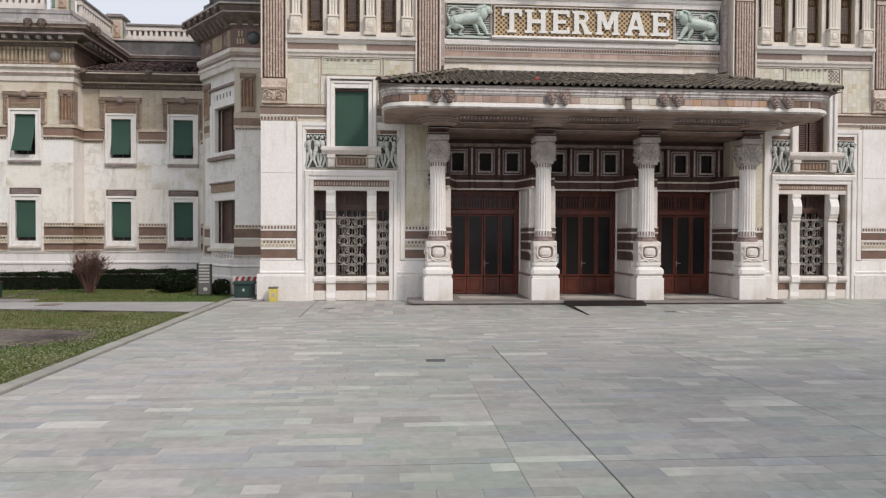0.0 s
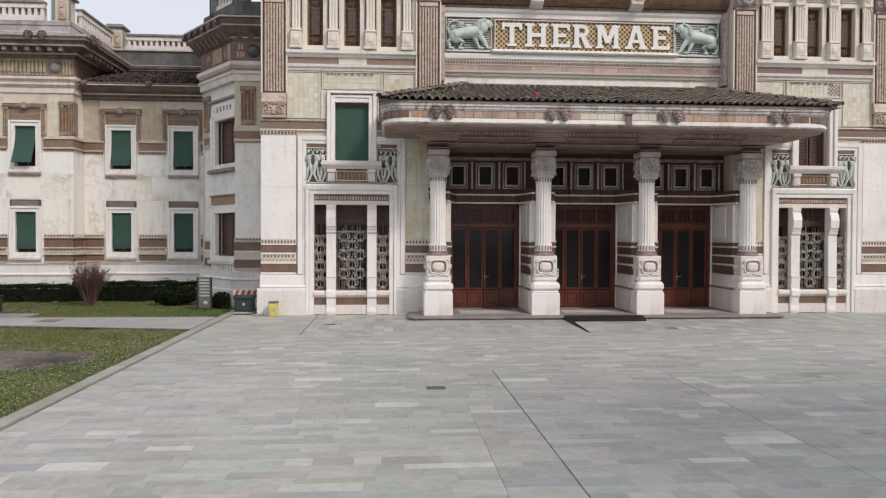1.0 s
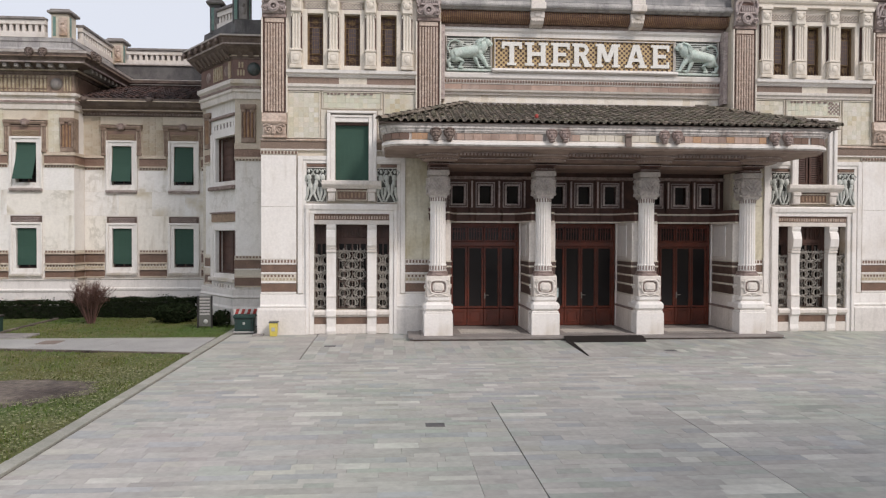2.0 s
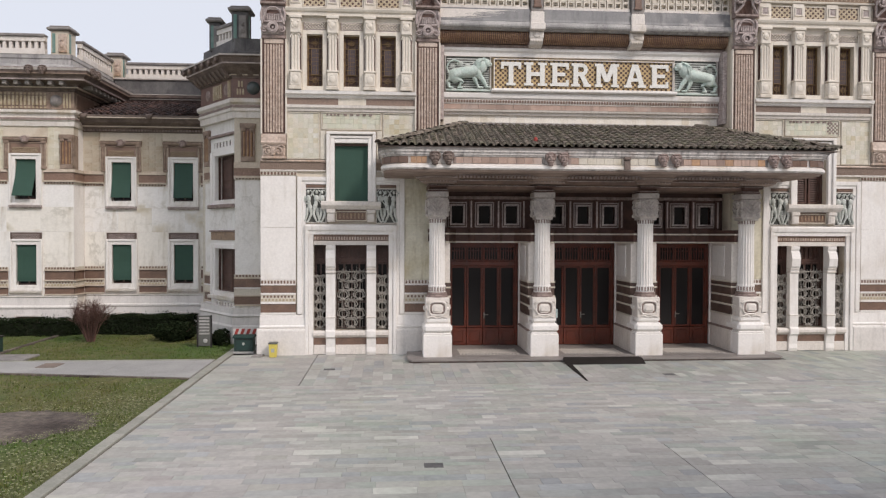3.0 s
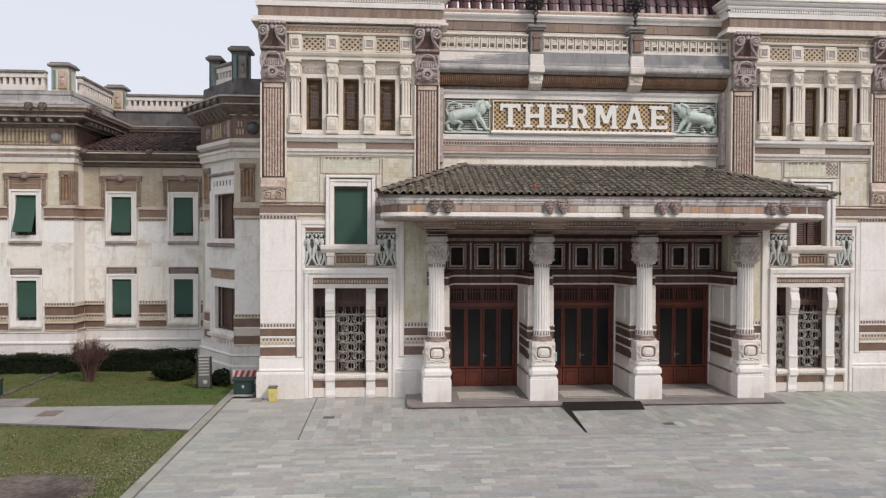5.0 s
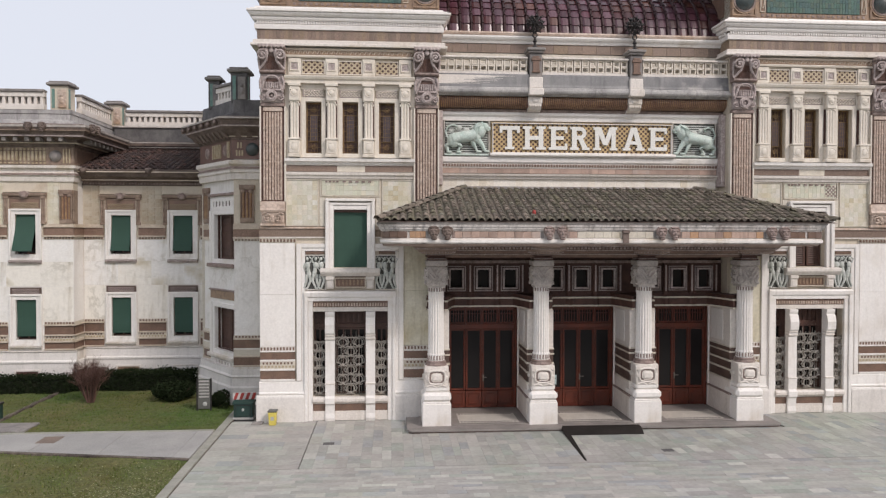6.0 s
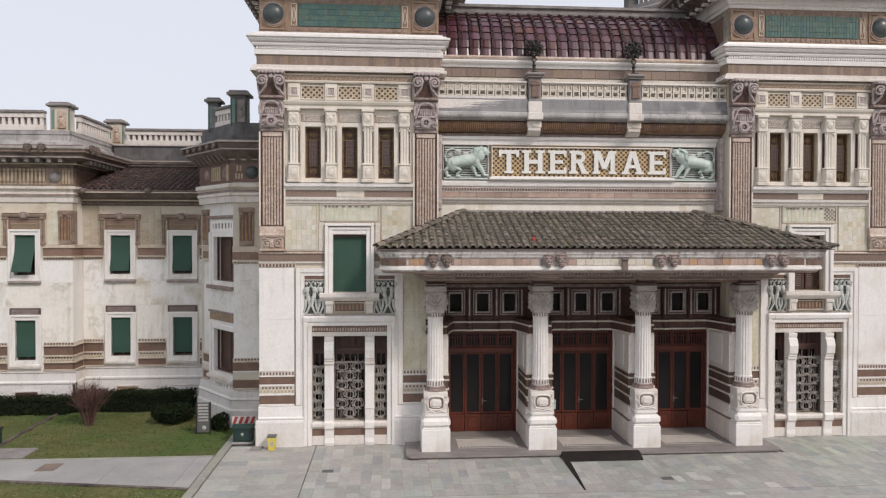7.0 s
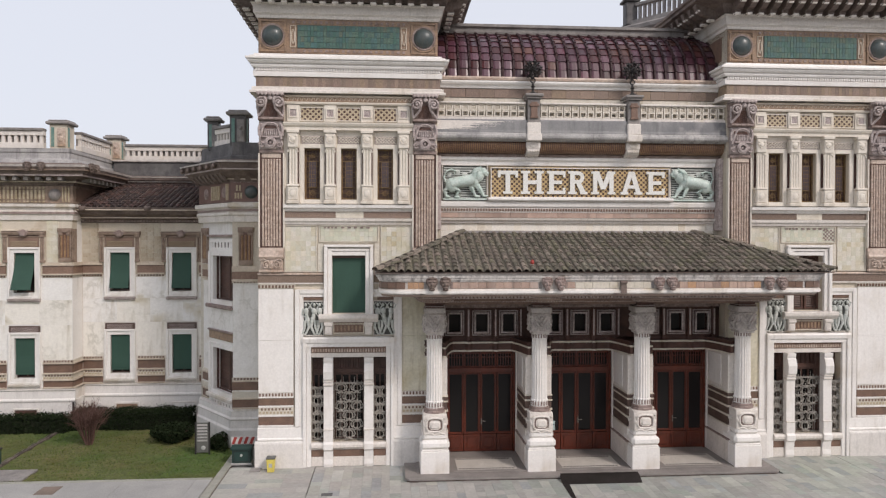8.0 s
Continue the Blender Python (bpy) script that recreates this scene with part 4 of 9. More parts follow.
def loggia_window(k):
    c = U(k * 1.39)
    t = thing("window_4", "narrow upper window with ochre and brown glazing bars", "window", "upper loggia windows", "structure", at=(c, 0, 10.06))
    f = S().surround(c - 0.3, c + 0.3, 10.24, 12.2, 0.16, -0.04, 0.05, 0.01)
    part("window_frame", f, IVORY, t)
    w = S().surround(c - 0.24, c + 0.24, 10.3, 12.14, 0.06, 0.2, 0.26)
    for j in range(1, 9):
        w.box(c - 0.24, c + 0.24, 0.21, 0.25, 10.3 + j * 0.204 - 0.012, 10.3 + j * 0.204 + 0.012)
    for i in range(1, 4):
        w.box(c - 0.24 + i * 0.12 - 0.008, c - 0.24 + i * 0.12 + 0.008, 0.212, 0.248, 10.3, 12.14)
    part("glazing_bars", w, GLAZING, t, "brown wooden glazing bars")
    part("pane", S().box(c - 0.299, c + 0.299, 0.27, 0.285, 10.245, 12.195), WOOD_DARK, t)
    cen = part("centre_pane", S().box(c - 0.15, c + 0.15, 0.19, 0.205, 10.72, 11.72, 0.004), PURPLE, t, "dusky leaded centre pane")
    gb_ = S().surround(c - 0.13, c + 0.13, 10.74, 11.7, 0.022, 0.18, 0.195)
    for j in range(1, 6):
        gb_.box(c - 0.13, c + 0.13, 0.183, 0.19, 10.74 + j * 0.16 - 0.008, 10.74 + j * 0.16 + 0.008)
    for q in (-0.045, 0.045):
        gb_.box(c + q - 0.007, c + q + 0.007, 0.184, 0.19, 10.74, 11.7)
    part("lead_bar", gb_, GLAZING, cen)
    for z in (10.5, 11.93):
        part("roundel", S().hoop((c, 0.185, z), 0.07, 0.03, 0.02, 14).box(c - 0.03, c + 0.03, 0.19, 0.205, z - 0.03, z + 0.03), GLAZING, t)
    lt = S().box(c - 0.4, c + 0.4, -0.02, 0.05, 12.37, 12.66)
    part("lattice_bed", lt, VOLUTE, t)
    z = S()
    for i in range(6):
        x = c - 0.36 + i * 0.125
        for q in (0, 1):
            z.rod([(x + 0.125 * q, -0.035, 12.4), (x + 0.125 * (1 - q), -0.035, 12.52), (x + 0.125 * q, -0.035, 12.63)], 0.021, 0.021, 4)
    part("lattice", z, IVORY, t)
    return t


def colonnette(u):
    c = U(u)
    t = thing("colonnette", "short fluted white marble column on a carved block", "column", "loggia colonnettes", at=(c, 0, 10.06))
    b = S().box(c - 0.24, c + 0.24, -0.3, 0.05, 10.065, 10.2, 0.02).box(c - 0.2, c + 0.2, -0.27, 0.05, 10.2, 10.72, 0.03).box(c - 0.23, c + 0.23, -0.29, 0.05, 10.72, 10.8, 0.02)
    b.ball((c, -0.27, 10.46), (0.13, 0.04, 0.15), 12, 6)
    b.hoop((c, -0.285, 10.46), 0.15, 0.03, 0.03, 14)
    part("pedestal", b, IVORY, t)
    reeds = S()
    for q in (-0.108, 0.0, 0.108):
        reeds.lathe(c + q, -0.13, [(0.062, 10.8), (0.062, 10.86), (0.056, 10.9), (0.056, 12.05), (0.062, 12.1), (0.062, 12.19)], 10)
    part("shaft", reeds, IVORY, t, "three tall marble reeds", smooth=True)
    part("arch", S().rod([(c + 0.19 * math.cos(radians(a)), -0.2, 12.02 + 0.17 * math.sin(radians(a))) for a in range(0, 181, 20)], 0.024, 0.024, 6), IVORY, t, smooth=True)
    # no recess is cut; a dark strip paints its shade
    part("niche", S().box(c - 0.205, c + 0.205, -0.06, 0.04, 10.8, 12.19), PORPHYRY, t, "flat dark strip standing in for shade behind the shaft")
    cap = S().box(c - 0.2, c + 0.2, -0.26, 0.05, 12.19, 12.74, 0.03).box(c - 0.24, c + 0.24, -0.3, 0.05, 12.74, 12.86, 0.02)
    cap.ball((c, -0.26, 12.5), (0.1, 0.04, 0.1), 10, 6)
    for q in (-1, 1):
        cap.rod([(c + q * 0.03, -0.27, 12.36), (c + q * 0.1, -0.28, 12.42), (c + q * 0.15, -0.27, 12.56)], 0.028, 0.02, 6)
        cap.ball((c + q * 0.12, -0.26, 12.62), 0.04, 7, 5)
    part("capital", cap, IVORY, t)
    return t


def loggia_wall():
    t = thing("trim_loggia", "white marble facing between the upper windows", "facing", "loggia facings", "structure", at=(CX, 0, 10.06))
    s = S()
    for a, b in ((-2.46, -1.855), (-0.925, -0.465), (0.465, 0.925), (1.855, 2.46)):
        s.box(U(a), U(b), -0.02, 0.05, 10.065, 12.86)
    for k in (-1, 0, 1):
        s.box(U(k * 1.39 - 0.46), U(k * 1.39 + 0.46), -0.015, 0.05, 12.665, 12.86)
    part("facing", s, IVORY, t)
    part("lintel", S().along_x(U(-2.46), U(2.46), [(0.05, 12.865), (-0.2, 12.865), (-0.2, 12.98), (-0.26, 13.02), (-0.3, 13.1), (-0.3, 13.14), (0.05, 13.17)]), IVORY, t)
    part("frieze_bed", S().box(U(-2.46), U(2.46), -0.03, 0.05, 13.175, 13.84), CREAM, t)
    for u in (-2.09, -0.7, 0.7, 2.09):
        b = S().box(U(u - 0.24), U(u + 0.24), -0.13, -0.03, 13.18, 13.83, 0.015).surround(U(u - 0.12), U(u + 0.12), 13.38, 13.64, 0.05, -0.17, -0.13, 0.008)
        blk = part("block", b, IVORY, t)
        part("inset", S().box(U(u - 0.12), U(u + 0.12), -0.14, -0.131, 13.38, 13.64).box(U(u - 0.06), U(u + 0.06), -0.155, -0.14, 13.45, 13.57, 0.01), VOLUTE, blk)
    for a, b in ((-1.82, -0.97), (-0.43, 0.43), (0.97, 1.82)):
        pn = part("check_panel", S().box(U(a), U(b), -0.05, -0.03, 13.24, 13.74), REED, t)
        ch = S()
        n, m = 8, 5
        for i in range(n):
            for j in range(m):
                if (i + j) % 2:
                    x = U(a) + (b - a) * (i + 0.5) / n
                    z = 13.24 + 0.5 * (j + 0.5) / m
                    ch.ball((x, -0.052, z), (0.05, 0.014, 0.048), 6, 4)
        part("check", ch, WOOD_DARK, pn)
        part("panel_rim", S().surround(U(a) + 0.02, U(b) - 0.02, 13.26, 13.72, 0.03, -0.08, -0.03), IVORY, pn)
    part("relief_course", S().along_x(U(-2.46), U(2.46), [(0.05, 13.845), (-0.16, 13.845), (-0.18, 13.9), (-0.1, 13.93), (-0.08, 14.1), (-0.2, 14.17), (0.05, 14.17)]), IVORY, t)
    part("relief_bed", S().box(U(-2.45), U(2.45), -0.105, -0.08, 13.95, 14.13), OCHRE, t)
    lf_ = S()
    for i in range(28):
        x = U(-2.4) + i * 4.8 / 27
        lf_.rod([(x - 0.08, -0.11, 13.98), (x - 0.02, -0.12, 14.09), (x + 0.05, -0.12, 14.06), (x + 0.04, -0.11, 14.0)], 0.022, 0.014, 5)
    part("leaf_row", lf_, TAN, t)
    return t


def pilaster(sg):
    c = U(sg * 2.91)
    t = thing("pilaster", "tall fluted ceramic pilaster with a scrolled capital", "pilaster", "tower pilasters", at=(c, 0, 7.46))
    b = S().box(c - 0.46, c + 0.46, -0.16, 0.05, 7.455, 7.56, 0.02).box(c - 0.42, c + 0.42, -0.13, 0.05, 7.56, 7.98, 0.02)
    b.along_x(c - 0.46, c + 0.46, [(0.05, 7.98), (-0.17, 7.98), (-0.21, 8.06), (-0.17, 8.14), (-0.12, 8.4), (0.05, 8.4)])
    for q in (-1, 1):
        b.scroll((c + q * 0.2, -0.16, 7.74), 0.17, q, 0.035, 1.5, 200)
        b.rod([(c + q * 0.04, -0.17, 7.62), (c + q * 0.12, -0.18, 7.9), (c + q * 0.3, -0.18, 7.97), (c + q * 0.42, -0.15, 7.9)], 0.035, 0.03, 6)
        b.ball((c + q * 0.2, -0.17, 7.74), (0.05, 0.05, 0.05), 8, 5)
    b.ball((c, -0.15, 7.72), (0.07, 0.06, 0.16), 10, 6)
    part("base", b, PIL_RIB, t)
    part("shaft", S().box(c - 0.44, c + 0.44, -0.07, 0.05, 8.405, 11.98), PILASTER, t)
    part("edge_strip", S().box(c - 0.49, c - 0.43, -0.13, 0.05, 8.405, 11.98, 0.01).box(c + 0.43, c + 0.49, -0.13, 0.05, 8.405, 11.98, 0.01), IVORY, t)
    part("dark_channel", S().box(c - 0.428, c - 0.37, -0.085, -0.05, 8.405, 11.98).box(c + 0.37, c + 0.428, -0.085, -0.05, 8.405, 11.98), PORPHYRY, t)
    r = S()
    for i in range(7):
        x = c - 0.315 + i * 0.105
        r.box(x - 0.038, x + 0.038, -0.135, -0.07, 8.45, 11.72, 0.016)
        r.ball((x, -0.1, 11.72), (0.042, 0.05, 0.05), 8, 5)
        for k in range(5):
            r.box(x - 0.042, x + 0.042, -0.145, -0.07, 8.62 + k * 0.62 + 0.1 * (i % 2), 8.68 + k * 0.62 + 0.1 * (i % 2), 0.01)
    r.box(c - 0.36, c + 0.36, -0.12, -0.06, 11.8, 11.97, 0.015)
    part("rib", r, PIL_RIB, t)
    part("neck", S().box(c - 0.45, c + 0.45, -0.16, 0.05, 11.98, 12.12, 0.02), CAPITAL, t)
    k = S().box(c - 0.4, c + 0.4, -0.2, 0.05, 12.12, 13.2, 0.03)
    for i in range(7):
        x = c - 0.21 + i * 0.07
        k.box(x - 0.022, x + 0.022, -0.3, -0.2, 12.62, 12.86, 0.01)
    k.box(c - 0.34, c + 0.34, -0.3, -0.2, 12.54, 12.62, 0.02)
    for q in (-1, 1):
        k.rod([(c + q * 0.4, -0.25, 12.5), (c + q * 0.34, -0.28, 12.72), (c + q * 0.24, -0.3, 13.0), (c + q * 0.13, -0.3, 13.08), (c, -0.3, 13.1)], 0.05, 0.04, 6)
        k.scroll((c + q * 0.32, -0.24, 12.3), 0.13, q, 0.035, 1.3, 60)
        k.rod([(c + q * 0.42, -0.22, 12.62), (c + q * 0.44, -0.24, 12.9), (c + q * 0.38, -0.26, 13.1)], 0.06, 0.04, 6)
        k.ball((c + q * 0.32, -0.24, 12.3), 0.04, 8, 5)
    cap = part("capital_block", k, VOLUTE, t, "mauve-grey carved block with a ringed boss")
    part("boss", S().hoop((c, -0.36, 12.36), 0.1, 0.07, 0.14, 22).hoop((c, -0.33, 12.36), 0.17, 0.05, 0.1, 22).ball((c, -0.27, 12.36), (0.06, 0.06, 0.06), 10, 6), VOLUTE, cap)
    # dark strip paints the shade under the carved hood
    part("hood_shade", S().box(c - 0.3, c + 0.3, -0.212, -0.2, 12.9, 13.02), PILASTER, cap)
    sc = S().along_x(c - 0.46, c + 0.46, [(0.05, 13.2), (-0.3, 13.2), (-0.34, 13.24), (-0.34, 13.3), (-0.16, 13.34), (-0.2, 13.7), (-0.36, 14.0), (-0.42, 14.1), (0.05, 14.2)])
    part("scroll_bed", sc, CAPITAL, t)
    sd = S()
    for i in range(9):
        x = c - 0.24 + i * 0.06
        sd.rod([(x, -0.19, 13.36), (c + (x - c) * 0.75, -0.24, 13.6), (c + (x - c) * 0.5, -0.32, 13.82)], 0.02, 0.014, 5)
    part("fan", sd, PILASTER, t, "dark ribbed fan under the scrolls", kind="stuff")
    v = S()
    for q in (-1, 1):
        v.scroll((c + q * 0.32, -0.44, 13.84), 0.21, q, 0.05, 1.6, 150)
        v.ball((c + q * 0.32, -0.46, 13.82), (0.06, 0.06, 0.06), 8, 5)
        v.rod([(c + q * 0.2, -0.42, 14.08), (c + q * 0.14, -0.42, 13.9), (c + q * 0.2, -0.38, 13.64), (c + q * 0.36, -0.3, 13.44), (c + q * 0.46, -0.26, 13.34)], 0.06, 0.045, 7)
        v.rod([(c + q * 0.46, -0.3, 13.98), (c + q * 0.49, -0.3, 13.7), (c + q * 0.46, -0.24, 13.4)], 0.05, 0.035, 6)
    v.ball((c, -0.42, 14.02), (0.11, 0.06, 0.1), 10, 6)
    v.box(c - 0.5, c + 0.5, -0.5, 0.05, 14.13, 14.24, 0.02)
    for i in range(7):
        v.ball((c - 0.42 + i * 0.14, -0.5, 14.14), (0.05, 0.04, 0.06), 7, 5)
    part("volute", v, VOLUTE, t, smooth=True)
    return t


twin(tower_sill_course())
twin(loggia_wall())
for k in (-1, 0, 1):
    twin(loggia_window(k))
for u in (-2.09, -0.7, 0.7, 2.09):
    twin(colonnette(u))
for sg in (-1, 1):
    twin(pilaster(sg))


def tower_head():
    """Entablature, tiled frieze with bosses, bracketed eaves and roof."""
    t = thing("trim_entablature", "layered white marble cornice with a brown stone band", "cornice", "tower cornices", "structure", at=(CX, 0, 14.18))
    plan = [(U(-3.4), 0.0), (U(3.4), 0.0), (U(3.4), 9.0), (U(-3.4), 9.0)]
    part("architrave", S().ring(plan, [(-0.05, 14.245), (0.3, 14.245), (0.3, 14.32), (0.22, 14.36), (0.22, 14.46), (0.14, 14.5), (-0.05, 14.5)]), MARBLE, t)
    part("brown_band", S().ring(plan, [(-0.05, 14.505), (0.085, 14.505), (0.085, 14.88), (-0.05, 14.88)]), BAND, t)
    bme = S().box(-0.071, 0.071, -0.105, -0.05, 14.51, 14.875, 0.003).mesh("band_block", BAND)
    for i in range(48):
        piece("band_block", bme, t, pose(U(-3.41) + i * 6.82 / 47, 0, 0))
    part("upper_band", S().ring(plan, [(-0.05, 14.885), (0.16, 14.885), (0.18, 15.04), (0.14, 15.08), (0.12, 15.2), (-0.05, 15.2)]), MARBLE_CLEAN, t)
    d = S().dents(U(-3.5), U(3.5), 0.1, 0.055, -0.2, -0.1, 15.09, 15.18)
    for i in range(16):
        d.box(U(-3.4) - 0.2, U(-3.4) - 0.1, 0.05 + i * 0.1, 0.105 + i * 0.1, 15.09, 15.18)
    part("dentil_row", d, MARBLE_CLEAN, t)
    # dark ring colours in the shade between the dentils
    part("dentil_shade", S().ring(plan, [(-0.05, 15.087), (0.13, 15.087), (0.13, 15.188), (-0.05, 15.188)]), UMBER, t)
    part("cornice", S().ring(plan, [(-0.05, 15.205), (0.2, 15.205), (0.24, 15.27), (0.24, 15.32), (0.2, 15.335), (0.3, 15.36), (0.36, 15.43), (0.36, 15.47), (0.33, 15.48), (0.42, 15.5), (0.42, 15.57), (0.3, 15.59), (0.28, 15.64), (0.16, 15.68), (0.14, 15.74), (-0.05, 15.78)]), MARBLE_CLEAN, t)
    return t


def tower_frieze():
    t = thing("trim_frieze", "gold and ochre ceramic frieze with green tiles", "frieze", "tower friezes", "structure", at=(CX, 0, 15.78))
    plan = [(U(-3.36), 0.0), (U(3.36), 0.0), (U(3.36), 9.0), (U(-3.36), 9.0)]
    part("frieze_bed", S().ring(plan, [(-0.05, 15.785), (0.04, 15.785), (0.04, 17.08), (-0.05, 17.08)]), OCHRE, t)
    part("green_bed", S().box(U(-1.95), U(1.95), -0.055, -0.042, 15.98, 16.86), VERDI_DARK, t)
    for a in (-2.2, 2.0):
        part("oval_panel", S().surround(U(a + 0.02), U(a + 0.18), 16.03, 16.81, 0.03, -0.08, -0.042, 0.008).rod([(U(a + 0.1) + 0.055 * math.cos(q * math.pi / 8), -0.06, 16.42 + 0.26 * math.sin(q * math.pi / 8)) for q in range(17)], 0.022, 0.022, 5), TAN, t)
    part("stud_row", S().dents(U(-2.2), U(2.2), 0.2, 0.1, -0.07, -0.042, 16.91, 17.01), CAPITAL, t)
    part("stud_row", S().dents(U(-2.2), U(2.2), 0.2, 0.1, -0.07, -0.042, 15.84, 15.93), CAPITAL, t)
    for u in (-2.86, 2.86):
        sq = S().surround(U(u - 0.43), U(u + 0.43), 15.9, 16.96, 0.07, -0.09, -0.042, 0.01)
        sq.hoop((U(u), -0.1, 16.43), 0.46, 0.06, 0.06, 28)
        part("boss_square", sq, OCHRE, t)
        part("boss_ring", S().hoop((U(u), -0.12, 16.43), 0.39, 0.06, 0.08, 28), CAPITAL, t)
        part("boss", S().ball((U(u), -0.03, 16.43), (0.4, 0.3, 0.4), 24, 14), SPHERE, t, "dark glazed half-round boss", smooth=True)
    part("side_panel", S().box(U(-3.44), U(-3.405), 0.5, 2.2, 15.95, 16.9), BROWN, t)
    part("crown", S().ring(plan, [(-0.05, 17.085), (0.1, 17.085), (0.12, 17.2), (0.2, 17.26), (0.22, 17.55), (0.3, 17.62), (-0.05, 17.66)]), MARBLE, t)
    return t


def tower_roof():
    t = thing("tower_roof", "bracketed grey eaves under a low tower roof", "roof", "tower roofs", "structure", at=(CX, 0, 17.66))
    plan = [(U(-3.4), 0.0), (U(3.4), 0.0), (U(3.4), 9.0), (U(-3.4), 9.0)]
    part("soffit", S().ring(plan, [(-0.05, 17.67), (0.3, 17.67), (0.42, 17.98), (1.32, 18.2), (1.34, 18.3), (1.42, 18.34), (1.42, 18.45), (-0.05, 18.45)]), CORNICE_GREY, t)
    br = S().along_x(-0.11, 0.11, [(-0.02, 17.66), (-0.36, 17.64), (-0.42, 17.52), (-0.6, 17.5), (-0.66, 17.6), (-0.64, 17.7), (-0.9, 17.74), (-1.0, 17.82), (-1.12, 17.86), (-1.18, 18.02), (-1.18, 18.18), (-0.4, 18.0), (-0.02, 17.8)])
    br.box(-0.13, 0.13, -1.2, -0.95, 18.04, 18.16, 0.015)
    me = br.mesh("bracket", CORNICE_GREY)
    tip = S().box(-0.115, 0.115, -0.665, -0.4, 17.49, 17.6, 0.03).box(-0.12, 0.12, -1.13, -0.98, 17.84, 17.95, 0.03).mesh("bracket_tip", MARBLE)
    n = 15
    for i in range(n):
        piece("bracket", me, t, pose(U(-3.3) + i * 6.6 / (n - 1), 0, 0))
        piece("bracket_tip", tip, t, pose(U(-3.3) + i * 6.6 / (n - 1), 0, 0))
    for i in range(12):
        for sg, rz in ((-1, -90), (1, 90)):
            piece("bracket", me, t, pose(U(sg * 3.4), 0.4 + i * 0.6, 0, 0, 0, rz))
            piece("bracket_tip", tip, t, pose(U(sg * 3.4), 0.4 + i * 0.6, 0, 0, 0, rz))
    part("roof_slab", S().add([(U(-4.8), -1.4, 18.46), (U(4.8), -1.4, 18.46), (U(4.8), 10.4, 18.46), (U(-4.8), 10.4, 18.46), (U(-1), 3.5, 19.7), (U(1), 3.5, 19.7), (U(1), 5.5, 19.7), (U(-1), 5.5, 19.7)],
                            [(3, 2, 1, 0), (0, 1, 5, 4), (1, 2, 6, 5), (2, 3, 7, 6), (3, 0, 4, 7), (4, 5, 6, 7)]), ROOF_WING, t)
    return t


twin(tower_head())
frieze_west = tower_frieze()
frieze_east = twin(frieze_west)
twin(tower_roof())

# ---------------- the middle bay: sign wall, balcony, barrel roof ----------------
BW = 5.78          # half width between the towers
bay = thing("wall_bay", "recessed cream tile wall between the towers", "wall", kind="structure", at=(0, 0.75, 7))
part("back_wall", S().box(-BW, BW, 0.8, 1.3, 6.3, 15.3), CREAM, bay)
for sg in (-1, 1):
    a, b = sorted((sg * (BW - 0.001), sg * (BW - 0.17)))
    part("side_strip", S().box(a, b, 0.3, 0.8, 9.1, 12.0, 0.02), VOLUTE, bay)
m = thing("trim_bay_mouldings", "white marble mouldings with a brown band under the sign", "moulding", kind="structure", at=(0, 0.75, 9.3))
X0, X1 = -BW + 0.175, BW - 0.175
part("lower_moulding", S().along_x(X0, X1, [(0.8, 9.38), (0.7, 9.38), (0.68, 9.46), (0.6, 9.5), (0.58, 9.57), (0.8, 9.59)]), MARBLE, m)
for i in range(16):
    x = X0 + i * (X1 - X0) / 16
    part("band_block", S().box(x, x + (X1 - X0) / 16 - 0.006, 0.7, 0.8, 9.6, 9.8, 0.004), TERRA, m)
part("bead_bed", S().box(X0, X1, 0.68, 0.8, 9.805, 10.0), MARBLE, m)
part("bead_row", S().dents(X0, X1, 0.11, 0.065, 0.64, 0.68, 9.86, 9.96), BROWN, m)
part("upper_moulding", S().along_x(X0, X1, [(0.8, 10.005), (0.66, 10.005), (0.62, 10.05), (0.6, 10.2), (0.64, 10.26), (0.8, 10.28)]), MARBLE_CLEAN, m)
part("over_moulding", S().along_x(X0, X1, [(0.8, 11.68), (0.66, 11.68), (0.64, 11.82), (0.56, 11.9), (0.55, 12.0), (0.8, 12.05)]), MARBLE_CLEAN, m)

sign = thing("sign", "large sign of white letters on a gold chequered ground", "sign", at=(0.05, 0.75, 10.3))
part("board", S().box(-3.64, 3.72, 0.68, 0.8, 10.37, 11.62), GOLD, sign, "gold mosaic board")
part("rim", S().surround(-3.58, 3.66, 10.43, 11.56, 0.035, 0.6, 0.7, 0.01), MARBLE_CLEAN, sign)
part("sill", S().along_x(-3.72, 3.8, [(0.8, 10.26), (0.5, 10.26), (0.46, 10.31), (0.47, 10.38), (0.52, 10.4), (0.8, 10.4)]), MARBLE_CLEAN, sign)
ch = S()
nx, nz = 74, 12
for i in range(nx):
    for j in range(nz):
        x, z = -3.58 + 7.24 * (i + 0.5) / nx, 10.43 + 1.13 * (j + 0.5) / nz
        if (i + j) % 2:
            ch.box(x - 0.041, x + 0.041, 0.672, 0.681, z - 0.041, z + 0.041)
part("mosaic", ch, WOOD_DARK, sign, "brown squares of the chequered mosaic", kind="stuff")


